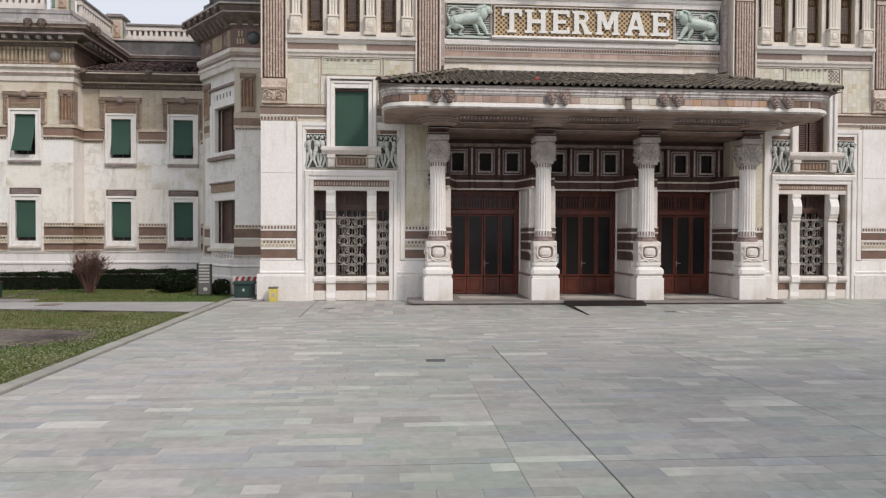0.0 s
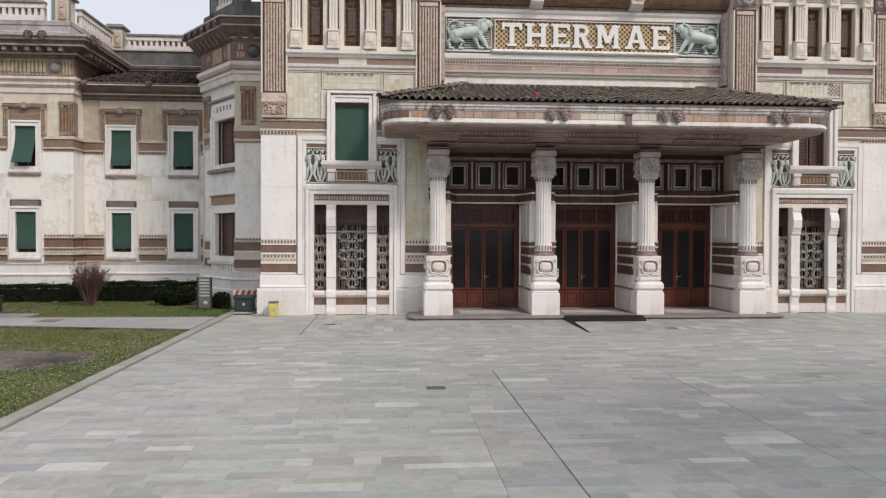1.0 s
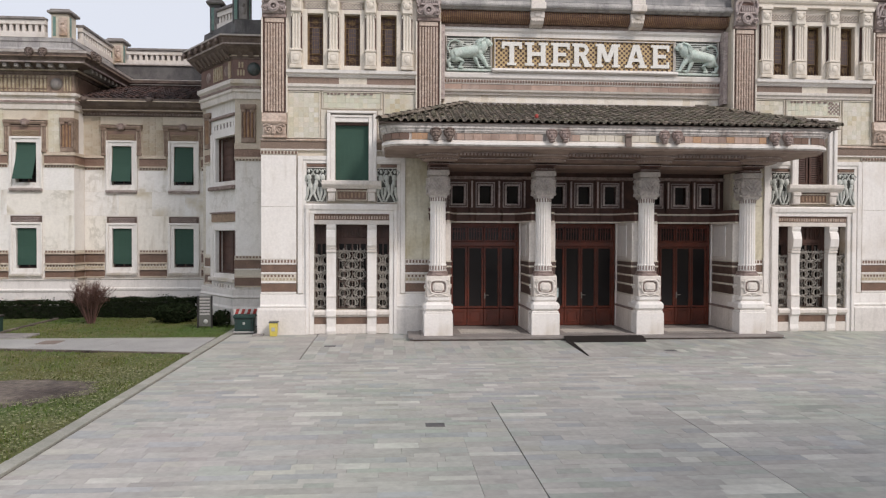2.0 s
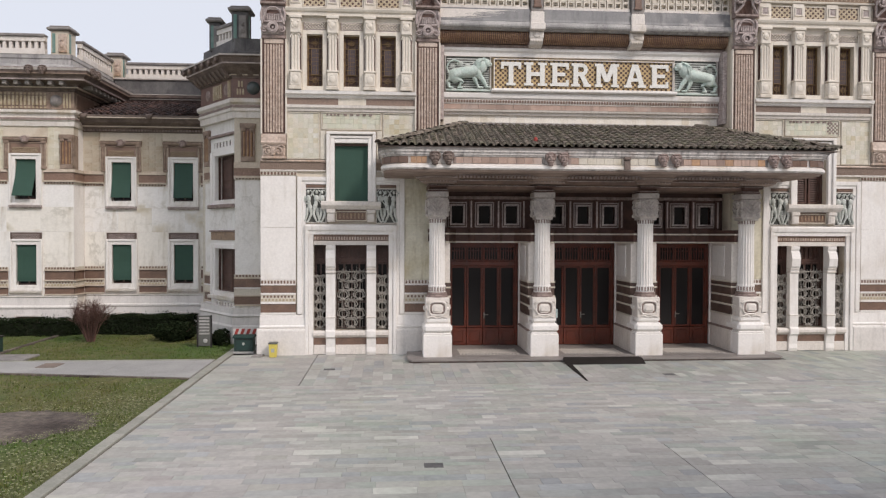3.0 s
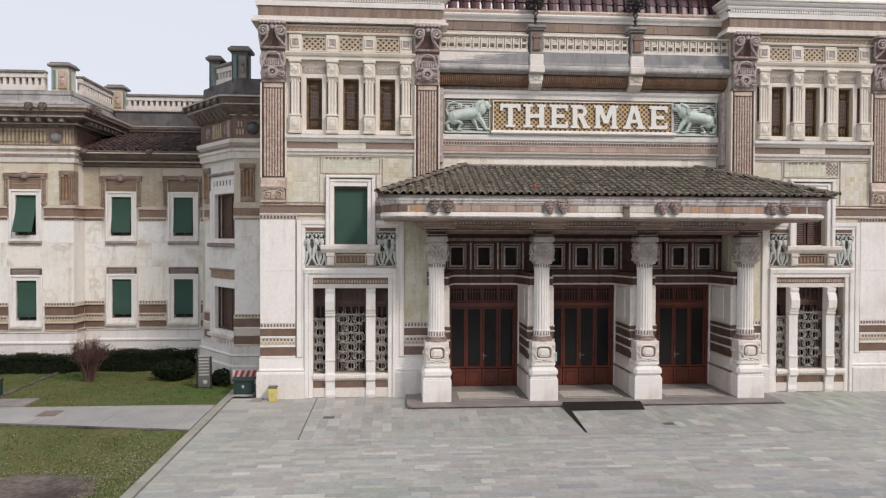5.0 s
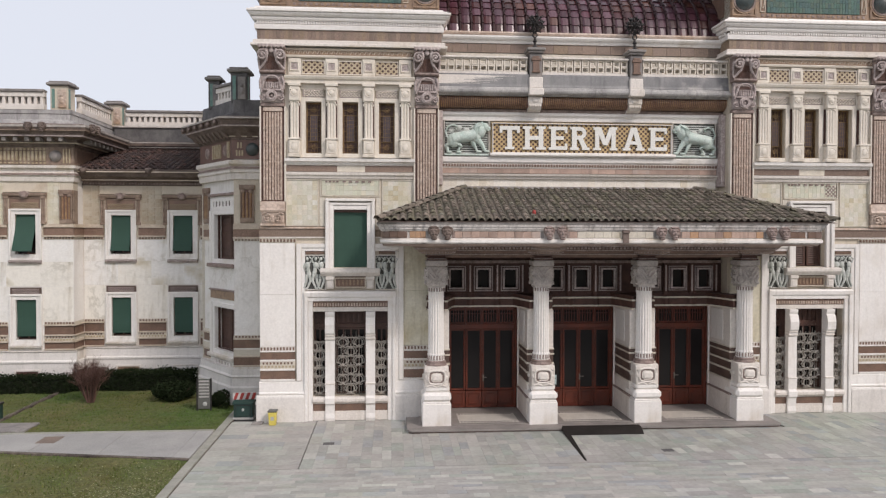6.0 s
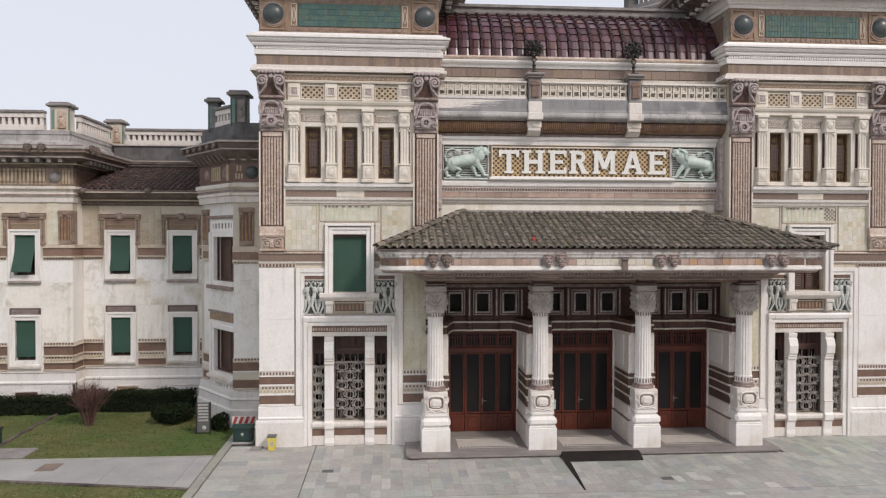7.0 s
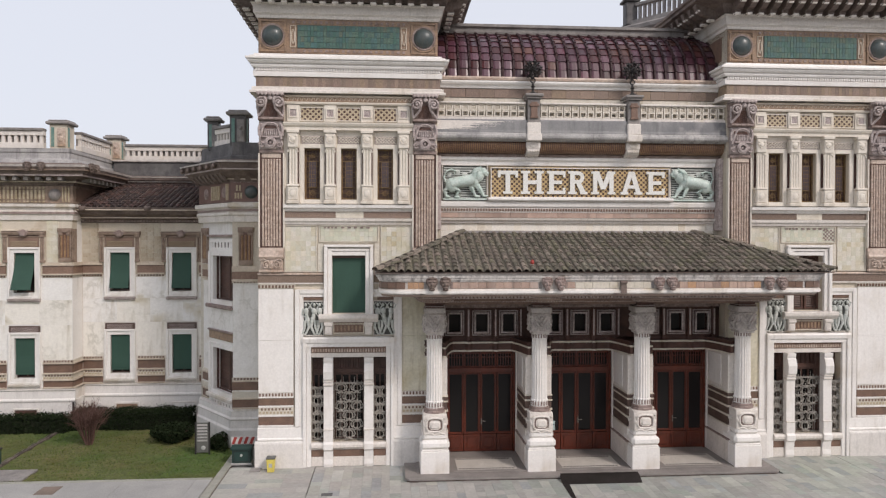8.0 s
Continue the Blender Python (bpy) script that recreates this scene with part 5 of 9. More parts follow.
def letter_shape(ch_, w):
    """A heavy slab-serif capital, w wide and 0.92 high, from the origin."""
    H_, st, sf = 0.92, 0.19, 0.1
    L = S()
    d = 0.03

    def stem(x, foot=True, head=True, s_=st, ext=0.09):
        L.box(x, x + s_, -d, d, 0, H_)
        if foot:
            L.box(x - ext, x + s_ + ext, -d + 0.001, d - 0.001, 0, sf)
        if head:
            L.box(x - ext, x + s_ + ext, -d + 0.001, d - 0.001, H_ - sf, H_)

    if ch_ == "T":
        stem(w / 2 - st / 2, head=False)
        L.box(0, w, -d + 0.001, d - 0.001, H_ - 0.15, H_).box(0, 0.11, -d + 0.002, d - 0.002, H_ - 0.27, H_).box(w - 0.11, w, -d + 0.002, d - 0.002, H_ - 0.27, H_)
    elif ch_ == "H":
        stem(0.09)
        stem(w - 0.09 - st)
        L.box(0.15, w - 0.15, -d + 0.002, d - 0.002, 0.39, 0.54)
    elif ch_ == "E":
        stem(0.09)
        for z0 in (0, 0.4, H_ - 0.14):
            L.box(0.12, w - (0.14 if z0 == 0.4 else 0), -d + 0.002, d - 0.002, z0, z0 + 0.14)
        L.box(w - 0.1, w, -d + 0.003, d - 0.003, 0, 0.25).box(w - 0.1, w, -d + 0.003, d - 0.003, H_ - 0.25, H_)
    elif ch_ == "R":
        stem(0.09, ext=0.08)
        n = 12
        for i in range(n):
            a, b = radians(90 - 180 * i / n), radians(90 - 180 * (i + 1) / n)
            cx, cz, ro, ri = 0.42, H_ - 0.25, 0.25, 0.1
            pts = [(cx + ro * math.cos(a), cz + ro * math.sin(a)), (cx + ro * math.cos(b), cz + ro * math.sin(b)), (cx + ri * math.cos(b), cz + ri * math.sin(b)), (cx + ri * math.cos(a), cz + ri * math.sin(a))]
            L.along_y(-d + 0.002, d - 0.002, pts)
        L.box(0.2, 0.43, -d + 0.003, d - 0.003, H_ - 0.15, H_).box(0.2, 0.43, -d + 0.003, d - 0.003, H_ - 0.5, H_ - 0.35)
        L.along_y(-d + 0.004, d - 0.004, [(0.34, 0.44), (0.54, 0.44), (w - 0.03, 0.06), (w - 0.25, 0.06)])
        L.box(w - 0.27, w + 0.03, -d + 0.001, d - 0.001, 0, sf)
    elif ch_ == "M":
        stem(0.07, ext=0.07, s_=0.17)
        stem(w - 0.07 - 0.17, ext=0.07, s_=0.17)
        L.along_y(-d + 0.003, d - 0.003, [(0.1, H_), (0.32, H_), (w / 2 + 0.09, 0.2), (w / 2 - 0.09, 0.2)])
        L.along_y(-d + 0.004, d - 0.004, [(w - 0.1, H_), (w - 0.32, H_), (w / 2 - 0.09, 0.2), (w / 2 + 0.09, 0.2)])
    elif ch_ == "A":
        L.along_y(-d, d, [(0.06, 0.04), (0.24, 0.04), (w / 2 + 0.07, H_), (w / 2 - 0.12, H_)])
        L.along_y(-d + 0.002, d - 0.002, [(w - 0.06, 0.04), (w - 0.26, 0.04), (w / 2 - 0.08, H_), (w / 2 + 0.12, H_)])
        L.box(0.2, w - 0.2, -d + 0.003, d - 0.003, 0.24, 0.37)
        L.box(0, 0.32, -d + 0.001, d - 0.001, 0, sf).box(w - 0.34, w, -d + 0.001, d - 0.001, 0, sf)
    return L


for ch_, xa, xb in (("T", -3.33, -2.52), ("H", -2.4, -1.48), ("E", -1.35, -0.6), ("R", -0.5, 0.27), ("M", 0.46, 1.44), ("A", 1.66, 2.56), ("E", 2.72, 3.48)):
    piece("letter", letter_shape(ch_, xb - xa).mesh("letter", LETTER), sign, pose(xa, 0.625, 10.55))


def lion_panel(sg):
    c = sg * 4.64
    t = thing("animal_relief", "verdigris walking beast in relief on striped ground", "relief", "beast reliefs", at=(c, 0.75, 10.3))
    part("backing", S().box(c - 0.86, c + 0.86, 0.7, 0.8, 10.3, 11.68), VERDI_DARK, t)
    part("ledge", S().box(c - 0.88, c + 0.88, 0.56, 0.7, 10.285, 10.36, 0.01), VERDI, t)
    st = S()
    for j in range(14):
        st.box(c - 0.84, c + 0.84, 0.688, 0.7, 10.38 + j * 0.09, 10.42 + j * 0.09)
    for j in range(5):
        st.ball((c - 0.6 + j * 0.3, 0.69, 11.3 + 0.1 * (j % 2)), (0.12, 0.03, 0.1), 8, 5)
    part("stripes", st, RELIEF, t)
    q = 1 if sg < 0 else -1
    a = S()
    P = lambda u, z, y=0.58: (c + q * u * 1.08, y, z)
    a.rod([P(-0.52, 10.9), P(-0.25, 11.0), P(0.05, 11.03), P(0.32, 11.1)], 0.21, 0.25, 12)
    a.ball(P(-0.48, 10.88), (0.27, 0.17, 0.29), 12, 8)
    a.ball(P(0.3, 11.06), (0.26, 0.18, 0.3), 12, 8)
    a.ball(P(0.46, 11.28), (0.27, 0.2, 0.31), 14, 9)
    a.ball(P(0.66, 11.4), (0.18, 0.16, 0.17), 12, 8)
    a.ball(P(0.8, 11.35), (0.09, 0.09, 0.08), 8, 6)
    a.ball(P(0.77, 11.27, 0.55), (0.07, 0.07, 0.035), 8, 5)
    a.ball(P(0.56, 11.57), (0.05, 0.06, 0.06), 8, 6)
    for k in range(8):
        f = k / 7
        a.rod([P(0.6 - 0.16 * f, 11.54 - 0.06 * f, 0.42), P(0.44 - 0.16 * f, 11.42 - 0.1 * f, 0.37), P(0.4 - 0.1 * f, 11.14 - 0.1 * f, 0.39)], 0.035, 0.02, 5)
    for legs in (((0.34, 11.0), (0.56, 10.7), (0.68, 10.46), 0.13), ((0.18, 10.94), (0.28, 10.66), (0.4, 10.44), 0.11), ((-0.56, 10.84), (-0.74, 10.62), (-0.7, 10.42), 0.15), ((-0.42, 10.82), (-0.22, 10.62), (-0.36, 10.42), 0.14)):
        a.rod([P(*legs[0]), P(*legs[1]), P(*legs[2])], legs[3], 0.055, 8)
        a.ball(P(legs[2][0] + 0.06, legs[2][1] - 0.01), (0.12, 0.09, 0.055), 8, 5)
    a.rod([P(-0.7, 10.98), P(-0.78, 11.2), P(-0.7, 11.42), P(-0.5, 11.5), P(-0.34, 11.42), P(-0.4, 11.33)], 0.035, 0.045, 6)
    part("beast", a, VERDI, t, smooth=True)
    part("rim", S().surround(c - 0.88, c + 0.88, 10.36, 11.66, 0.03, 0.64, 0.72, 0.008), MARBLE, t)
    return t


for sg in (-1, 1):
    lion_panel(sg)

# balcony on its cornice
bal = thing("balcony", "projecting stone balcony with zinc-clad base and pierced parapet", "balcony", at=(0, 0.2, 12.0))
part("bed_moulding", S().along_x(-BW, BW, [(0.8, 12.0), (0.58, 12.0), (0.54, 12.06), (0.5, 12.1), (0.8, 12.13)]), CAPITAL, bal)
roll = [(0.8, 12.135), (0.46, 12.135), (0.34, 12.19), (0.25, 12.28), (0.2, 12.4), (0.2, 12.5), (0.24, 12.56), (0.8, 12.56)]
part("roll", S().along_x(-BW, BW, roll), PILASTER, bal, "dark roll moulding under fine gold ribs")
ribs = S()
n = 150
for i in range(n):
    x = -BW + (i + 0.5) * 2 * BW / n
    if abs(abs(x) - 2.0) > 0.3:
        ribs.rod([(x, y - 0.012, z) for y, z in roll[1:7]], 0.02, 0.02, 4)
part("ribbing", ribs, RIB_GOLD, bal, "fine gold-brown ribs", kind="stuff")
part("ledge", S().along_x(-BW - 0.02, BW + 0.02, [(0.8, 12.565), (0.12, 12.565), (0.06, 12.62), (-0.02, 12.64), (-0.06, 12.7), (-0.06, 12.77), (0.0, 12.8), (0.02, 12.86), (0.06, 12.9), (0.8, 12.9)]), PARAPET, bal)
part("flashing", S().along_x(-BW - 0.02, BW + 0.02, [(0.55, 12.905), (0.05, 12.905), (0.07, 13.0), (0.1, 13.36), (0.14, 13.42), (0.55, 13.42)]), ZINC, bal, "weathered zinc cladding, streaked grey and white")
face = S()
rb = random.Random(8)
for i in range(36):
    za, zb = 13.004 + i * 0.0098, 13.004 + (i + 1) * 0.0098
    ya, yb = 0.066 + (za - 13.0) / 12, 0.066 + (zb - 13.0) / 12
    face.along_x(-BW - 0.01, -4.5 + 0.035 * i + 0.6 * noise.noise(Vector((i * 0.2, 0, 7))) + rb.uniform(-0.8, 0.5), [(0.2, za), (ya, za), (yb, zb), (0.2, zb)])
part("painted_face", face, MARBLE, bal, "cream paint wearing away in streaks over the zinc")
for sg in (-1, 1):
    cx = sg * 2.0
    k = S().box(cx - 0.28, cx + 0.28, 0.1, 0.6, 12.3, 12.56, 0.02)
    k.along_x(cx - 0.25, cx + 0.25, [(0.7, 12.02), (0.36, 12.02), (0.22, 12.08), (0.14, 12.18), (0.12, 12.3), (0.7, 12.3)])
    for i in range(5):
        k.ball((cx - 0.2 + 0.1 * i, 0.14, 12.2), (0.04, 0.05, 0.05), 6, 5)
    k.ball((cx, 0.1, 12.42), (0.16, 0.05, 0.1), 10, 6)
    part("bracket", k, MARBLE, bal)
    part("ledge_block", S().box(cx - 0.3, cx + 0.3, -0.12, 0.3, 12.57, 12.86, 0.03).box(cx - 0.27, cx + 0.27, -0.03, 0.3, 12.86, 13.3, 0.03), MARBLE, bal)
square_me = S().surround(-0.09, 0.09, 0.045, 0.195, 0.045, -0.08, 0.08, 0.006).mesh("open_square", IVORY)
for x0, x1 in ((-BW, -2.3), (-1.72, 1.72), (2.3, BW)):
    pan = part("parapet", S().box(x0, x1, 0.16, 0.42, 13.42, 13.52).box(x0, x1, 0.1, 0.48, 14.02, 14.1, 0.02), MARBLE, bal)
    n = round((x1 - x0) / 0.316)
    for r in range(2):
        for i in range(n):
            cx = x0 + (i + 0.5) * (x1 - x0) / n
            piece("open_square", square_me, pan, pose(cx, 0.26, 13.53 + r * 0.245))
for sg in (-1, 1):
    cx = sg * 2.0
    t = thing("roof_finial", "wrought iron spiked ball on a carved pedestal", "finial", "balcony finials", at=(cx, 0.25, 13.3))
    p = S().box(cx - 0.24, cx + 0.24, 0.02, 0.5, 13.3, 14.22, 0.02).box(cx - 0.3, cx + 0.3, -0.06, 0.56, 14.22, 14.3, 0.02).box(cx - 0.36, cx + 0.36, -0.12, 0.62, 14.3, 14.42, 0.03)
    ped = part("pedestal", p, GREY_CAP, t)
    part("panel", S().box(cx - 0.13, cx + 0.13, -0.03, 0.019, 13.5, 14.1, 0.01).box(cx - 0.18, cx + 0.18, -0.06, 0.019, 13.92, 14.02, 0.01).box(cx - 0.16, cx + 0.16, -0.05, 0.019, 13.46, 13.54, 0.01), BROWN, ped)
    ir = S().lathe(cx, 0.25, [(0.2, 14.42), (0.22, 14.47), (0.1, 14.52), (0.05, 14.58), (0.05, 14.7), (0.09, 14.74), (0.05, 14.78), (0.04, 14.9)], 12)
    ir.hoop((cx, 0.22, 14.98), 0.07, 0.035, 0.06, 14)
    part("stem", ir, IRON, t)
    o = Vector((cx, 0.25, 15.42))
    b = S().ball(tuple(o), 0.15, 12, 8)
    for ax in ((0, 0, 0), (90, 0, 0), (0, 60, 0), (0, -60, 0), (90, 0, 45), (90, 0, -45)):
        rot = Euler([radians(q) for q in ax]).to_matrix()
        b.rod([tuple(o + rot @ Vector((0.3 * math.cos(a * math.pi / 12), 0.3 * math.sin(a * math.pi / 12), 0))) for a in range(25)], 0.02, 0.02, 5)
    for i in range(34):
        zz = 1 - 2 * (i + 0.5) / 34
        a = i * 2.39996
        d = Vector((math.sqrt(1 - zz * zz) * math.cos(a), math.sqrt(1 - zz * zz) * math.sin(a), zz))
        b.rod([o + d * 0.15, o + d * 0.43], 0.02, 0.01, 5)
        b.ball(tuple(o + d * 0.33), 0.05, 6, 4)
    part("spiked_ball", b, IRON, t, "black iron openwork ball of rings and studs")

# wall and cornice behind the balcony
back = thing("trim_bay_cornice", "brown stone band and white cornice over the balcony", "cornice", kind="structure", at=(0, 0.9, 14.2))
part("lower_band", S().box(-BW, BW, 0.7, 0.8, 13.4, 14.36), MARBLE_VEIN, back)
for i in range(20):
    x = -BW + i * 2 * BW / 20
    part("band_block", S().box(x, x + 2 * BW / 20 - 0.006, 0.66, 0.8, 14.37, 14.72, 0.005), BAND, back)
part("cornice", S().along_x(-BW, BW, [(1.3, 14.73), (0.62, 14.73), (0.58, 14.82), (0.5, 14.88), (0.46, 14.94), (0.46, 15.0), (0.6, 15.03), (1.3, 15.05)]), MARBLE_CLEAN, back)
part("gutter", S().along_x(-BW, BW, [(1.3, 15.055), (0.6, 15.055), (0.56, 15.12), (0.62, 15.2), (1.3, 15.2)]), PIL_RIB, back)

# barrel roof of glazed tiles
roof = thing("barrel_roof", "curved roof of glazed maroon tiles with dark ribs", "roof", kind="structure", at=(0, 2.5, 15.4))
RC, RR = (3.6, 15.12), 2.45     # axis (y, z) and radius
YR, ZR = 1.15, 1.0


def arc(a, r=RR):
    return RC[0] - r * math.cos(a) * YR, RC[1] + r * math.sin(a) * ZR


A0, A1 = 0.03, radians(78)
prof = [arc(A0 + (A1 - A0) * i / 20, RR - 0.06) for i in range(21)] + [(4.4, 15.12)]
part("vault", S().along_x(-BW, BW, prof), GLAZED_RIB, roof)
NC, NR = 26, 9
w = 2 * BW / NC
ribs = S()
for i in range(NC + 1):
    ribs.rod([(-BW + i * w, *arc(A0 + (A1 - A0) * j / 20, RR + 0.012)) for j in range(21)], 0.058, 0.058, 6)
for i in range(NC + 1):
    for j in range(11):
        if j < NR:
            ribs.rod([(-BW + i * w, *arc(A0 + (A1 - A0) * (j + q) / NR, RR + 0.035)) for q in (0.04, 0.3)], 0.065, 0.05, 6)
part("rib", ribs, GLAZED_RIB, roof, "dark raised ribs between the tiles", smooth=True)
y0, z0 = arc(A0)
for j in range(NR):
    a, b = A0 + (A1 - A0) * j / NR, A0 + (A1 - A0) * (j + 1) / NR
    am = (a + b) / 2
    (ya, za), (yb, zb) = arc(a, RR + 0.025), arc(b - 0.004, RR - 0.005)
    (yc, zc), (yd, zd) = arc(a, RR - 0.03), arc(b - 0.004, RR - 0.05)
    ym, zm = arc(am)
    hw = w / 2 - 0.03
    tl = S()
    vs = []
    for x, bulge in ((-hw, -0.02), (-hw * 0.4, 0.01), (hw * 0.4, 0.01), (hw, -0.02)):
        n = (math.cos(am), math.sin(am))
        for (y, z) in ((ya, za), (yb, zb), (yd, zd), (yc, zc)):
            vs.append((x, y - n[0] * bulge - ym, z + n[1] * bulge - zm))
    fs = [(0, 1, 2, 3), (12, 15, 14, 13)]
    for k in range(3):
        for s in range(4):
            fs.append((k * 4 + s, k * 4 + (s + 1) % 4, (k + 1) * 4 + (s + 1) % 4, (k + 1) * 4 + s))
    tl.add(vs, fs)
    me = tl.mesh("roof_tile", GLAZED)
    for i in range(NC):
        piece("roof_tile", me, roof, pose(-BW + (i + 0.5) * w, ym + random.uniform(-0.01, 0.01), zm + random.uniform(-0.008, 0.008), random.uniform(-1, 1), random.uniform(-1, 1), 0))
yt, zt = arc(A1)
part("ridge_cap", S().along_x(-BW, BW, [(yt - 0.25, zt - 0.1), (yt - 0.3, zt + 0.05), (yt - 0.3, zt + 0.2), (yt - 0.4, zt + 0.25), (yt - 0.4, zt + 0.36), (yt + 0.5, zt + 0.36), (yt + 0.5, zt - 0.1)]), GREY_CAP, roof)
rl = S().along_x(-BW, BW, [(4.0, 15.3), (4.8, 15.3), (4.8, zt + 0.1), (4.0, zt + 0.1)])
part("rear_wall", rl, CREAM, roof)

# rear pavilion that rises behind the east tower
rp = thing("rear_pavilion", "grey stone attic with a balustrade behind the roof", "attic", at=(9.3, 13.0, 0))
RPP = [(6.0, 12.6), (8.4, 9.7), (14.0, 9.7), (14.0, 18.0), (6.0, 18.0)]
part("attic_wall", S().slab(RPP, 0, 20.2), CREAM, rp)
part("attic_cornice", S().ring(RPP, [(-0.3, 20.2), (0.1, 20.2), (0.16, 20.4), (0.4, 20.6), (0.42, 20.8), (0.3, 20.9), (0.12, 20.95), (0.1, 21.2), (-0.3, 21.2)]), GREY_CAP, rp)
part("corner_post", S().box(5.8, 6.45, 12.35, 13.0, 21.0, 22.3, 0.03).box(5.65, 6.6, 12.2, 13.15, 22.3, 22.45, 0.03), SOOT, rp)
bdir = Vector((2.4, -2.9, 0)).normalized()
byaw = math.degrees(math.atan2(bdir.y, bdir.x))
BMX = pose(6.2, 12.6, 0, 0, 0, byaw)
part("coping", S().box(0.3, 3.7, -0.18, 0.18, 22.0, 22.18, 0.03).moved(BMX), GREY_CAP, rp)
for i in range(11):
    part("baluster", S().box(0.45 + i * 0.3, 0.6 + i * 0.3, -0.08, 0.08, 21.2, 22.0).moved(BMX), GREY_CAP, rp)

# ---------------- the entrance: step, piers, columns, doors ----------------
st = thing("trim_step", "low grey stone step before the entrance", "step", kind="structure", at=(0, 0, 0))
step = S().slab([(-7.05, -1.95), (-6.9, -2.1), (6.8, -2.1), (6.95, -1.95), (6.95, 0.3), (-7.05, 0.3)], 0.06, 0.12)
part("lower_tread", step, STEP, st)
# riser colour is darkened to draw the nosing's shadow
part("riser", S().slab([(-7.0, -1.92), (-6.87, -2.04), (6.77, -2.04), (6.9, -1.92), (6.9, 0.3), (-7.0, 0.3)], -0.05, 0.058), CORNICE_GREY, st, "recessed riser coloured dark for the shade under the tread")
part("threshold", S().box(-6.6, 6.6, -1.5, 2.6, 0.122, 0.15, 0.01), STEP, st)
PIERS = (-5.95, -1.98, 1.98, 5.95)
for i in range(3):
    c = (PIERS[i] + PIERS[i + 1]) / 2
    hw = (PIERS[i + 1] - PIERS[i]) / 2 - 0.62
    t = thing("floor_mosaic", "pale mosaic threshold with dark bead borders", "mosaic floor", "threshold mosaics", "structure", at=(c, 0, 0.15))
    hw = 1.12
    part("field", S().box(c - hw, c + hw, -1.26, 0.1, 0.152, 0.158), MOSAIC, t)
    for y in (-1.2, -0.05):
        b = S()
        n = int(hw * 2 / 0.13)
        for k in range(n):
            x = c - hw + 0.06 + k * (2 * hw - 0.12) / n
            b.box(x, x + 0.075, y, y + 0.09, 0.158, 0.161)
        part("bead_border", b, DARK, t)


def pier(cx, outer):
    """The deep wall pier behind a column, banded like the facade."""
    t = thing("entrance_pier", "deep marble pier with dark banded courses", "pier", "entrance piers", "structure", at=(cx, 0, 0.15))
    x0 = cx - (0.24 if outer and cx < 0 else 0.5)
    x1 = cx + (0.24 if outer and cx > 0 else 0.5)
    b = S().box(x0 - 0.04, x1 + 0.04, -1.0, 1.15, 0.15, 0.98, 0.01)
    b.box(x0 - 0.02, x1 + 0.02, -0.95, 1.15, 1.06, 1.5, 0.01)
    part("base", b, MARBLE, t)
    part("base_roll", S().box(x0 - 0.07, x1 + 0.07, -1.02, 1.15, 0.98, 1.06, 0.02), CAPITAL, t)
    for z0, z1, m_, o in ((1.502, 1.56, MARBLE_VEIN, 0.03), (1.562, 1.9, UMBER, 0.0), (1.902, 1.97, MARBLE_VEIN, 0.03), (1.972, 2.25, UMBER, 0.0), (2.252, 2.32, MARBLE_VEIN, 0.03), (2.322, 2.6, UMBER, 0.0), (2.602, 2.66, MARBLE_VEIN, 0.03), (2.662, 2.8, UMBER, 0.01), (2.802, 2.85, MARBLE_VEIN, 0.03)):
        part("course", S().box(x0 - o, x1 + o, -0.9 - o, 1.15, z0, z1, 0.004), m_, t)
    part("upper_shaft", S().box(x0, x1, -0.9, 1.15, 2.852, 4.3, 0.01), MARBLE, t)
    for sg in (-1, 1):
        if outer and sg * cx > 0:
            continue
        a, c_ = sorted((cx + sg * 0.5, cx + sg * 0.53))
        part("side_panel", S().box(a, c_, -0.35, 0.7, 3.0, 4.2, 0.01), MARBLE_CLEAN, t)
        a, c_ = sorted((cx + sg * 0.5, cx + sg * 0.56))
        part("jamb_strip", S().box(a, c_, 0.85, 0.95, 0.16, 4.3, 0.01), MARBLE_CLEAN, t)
    return t


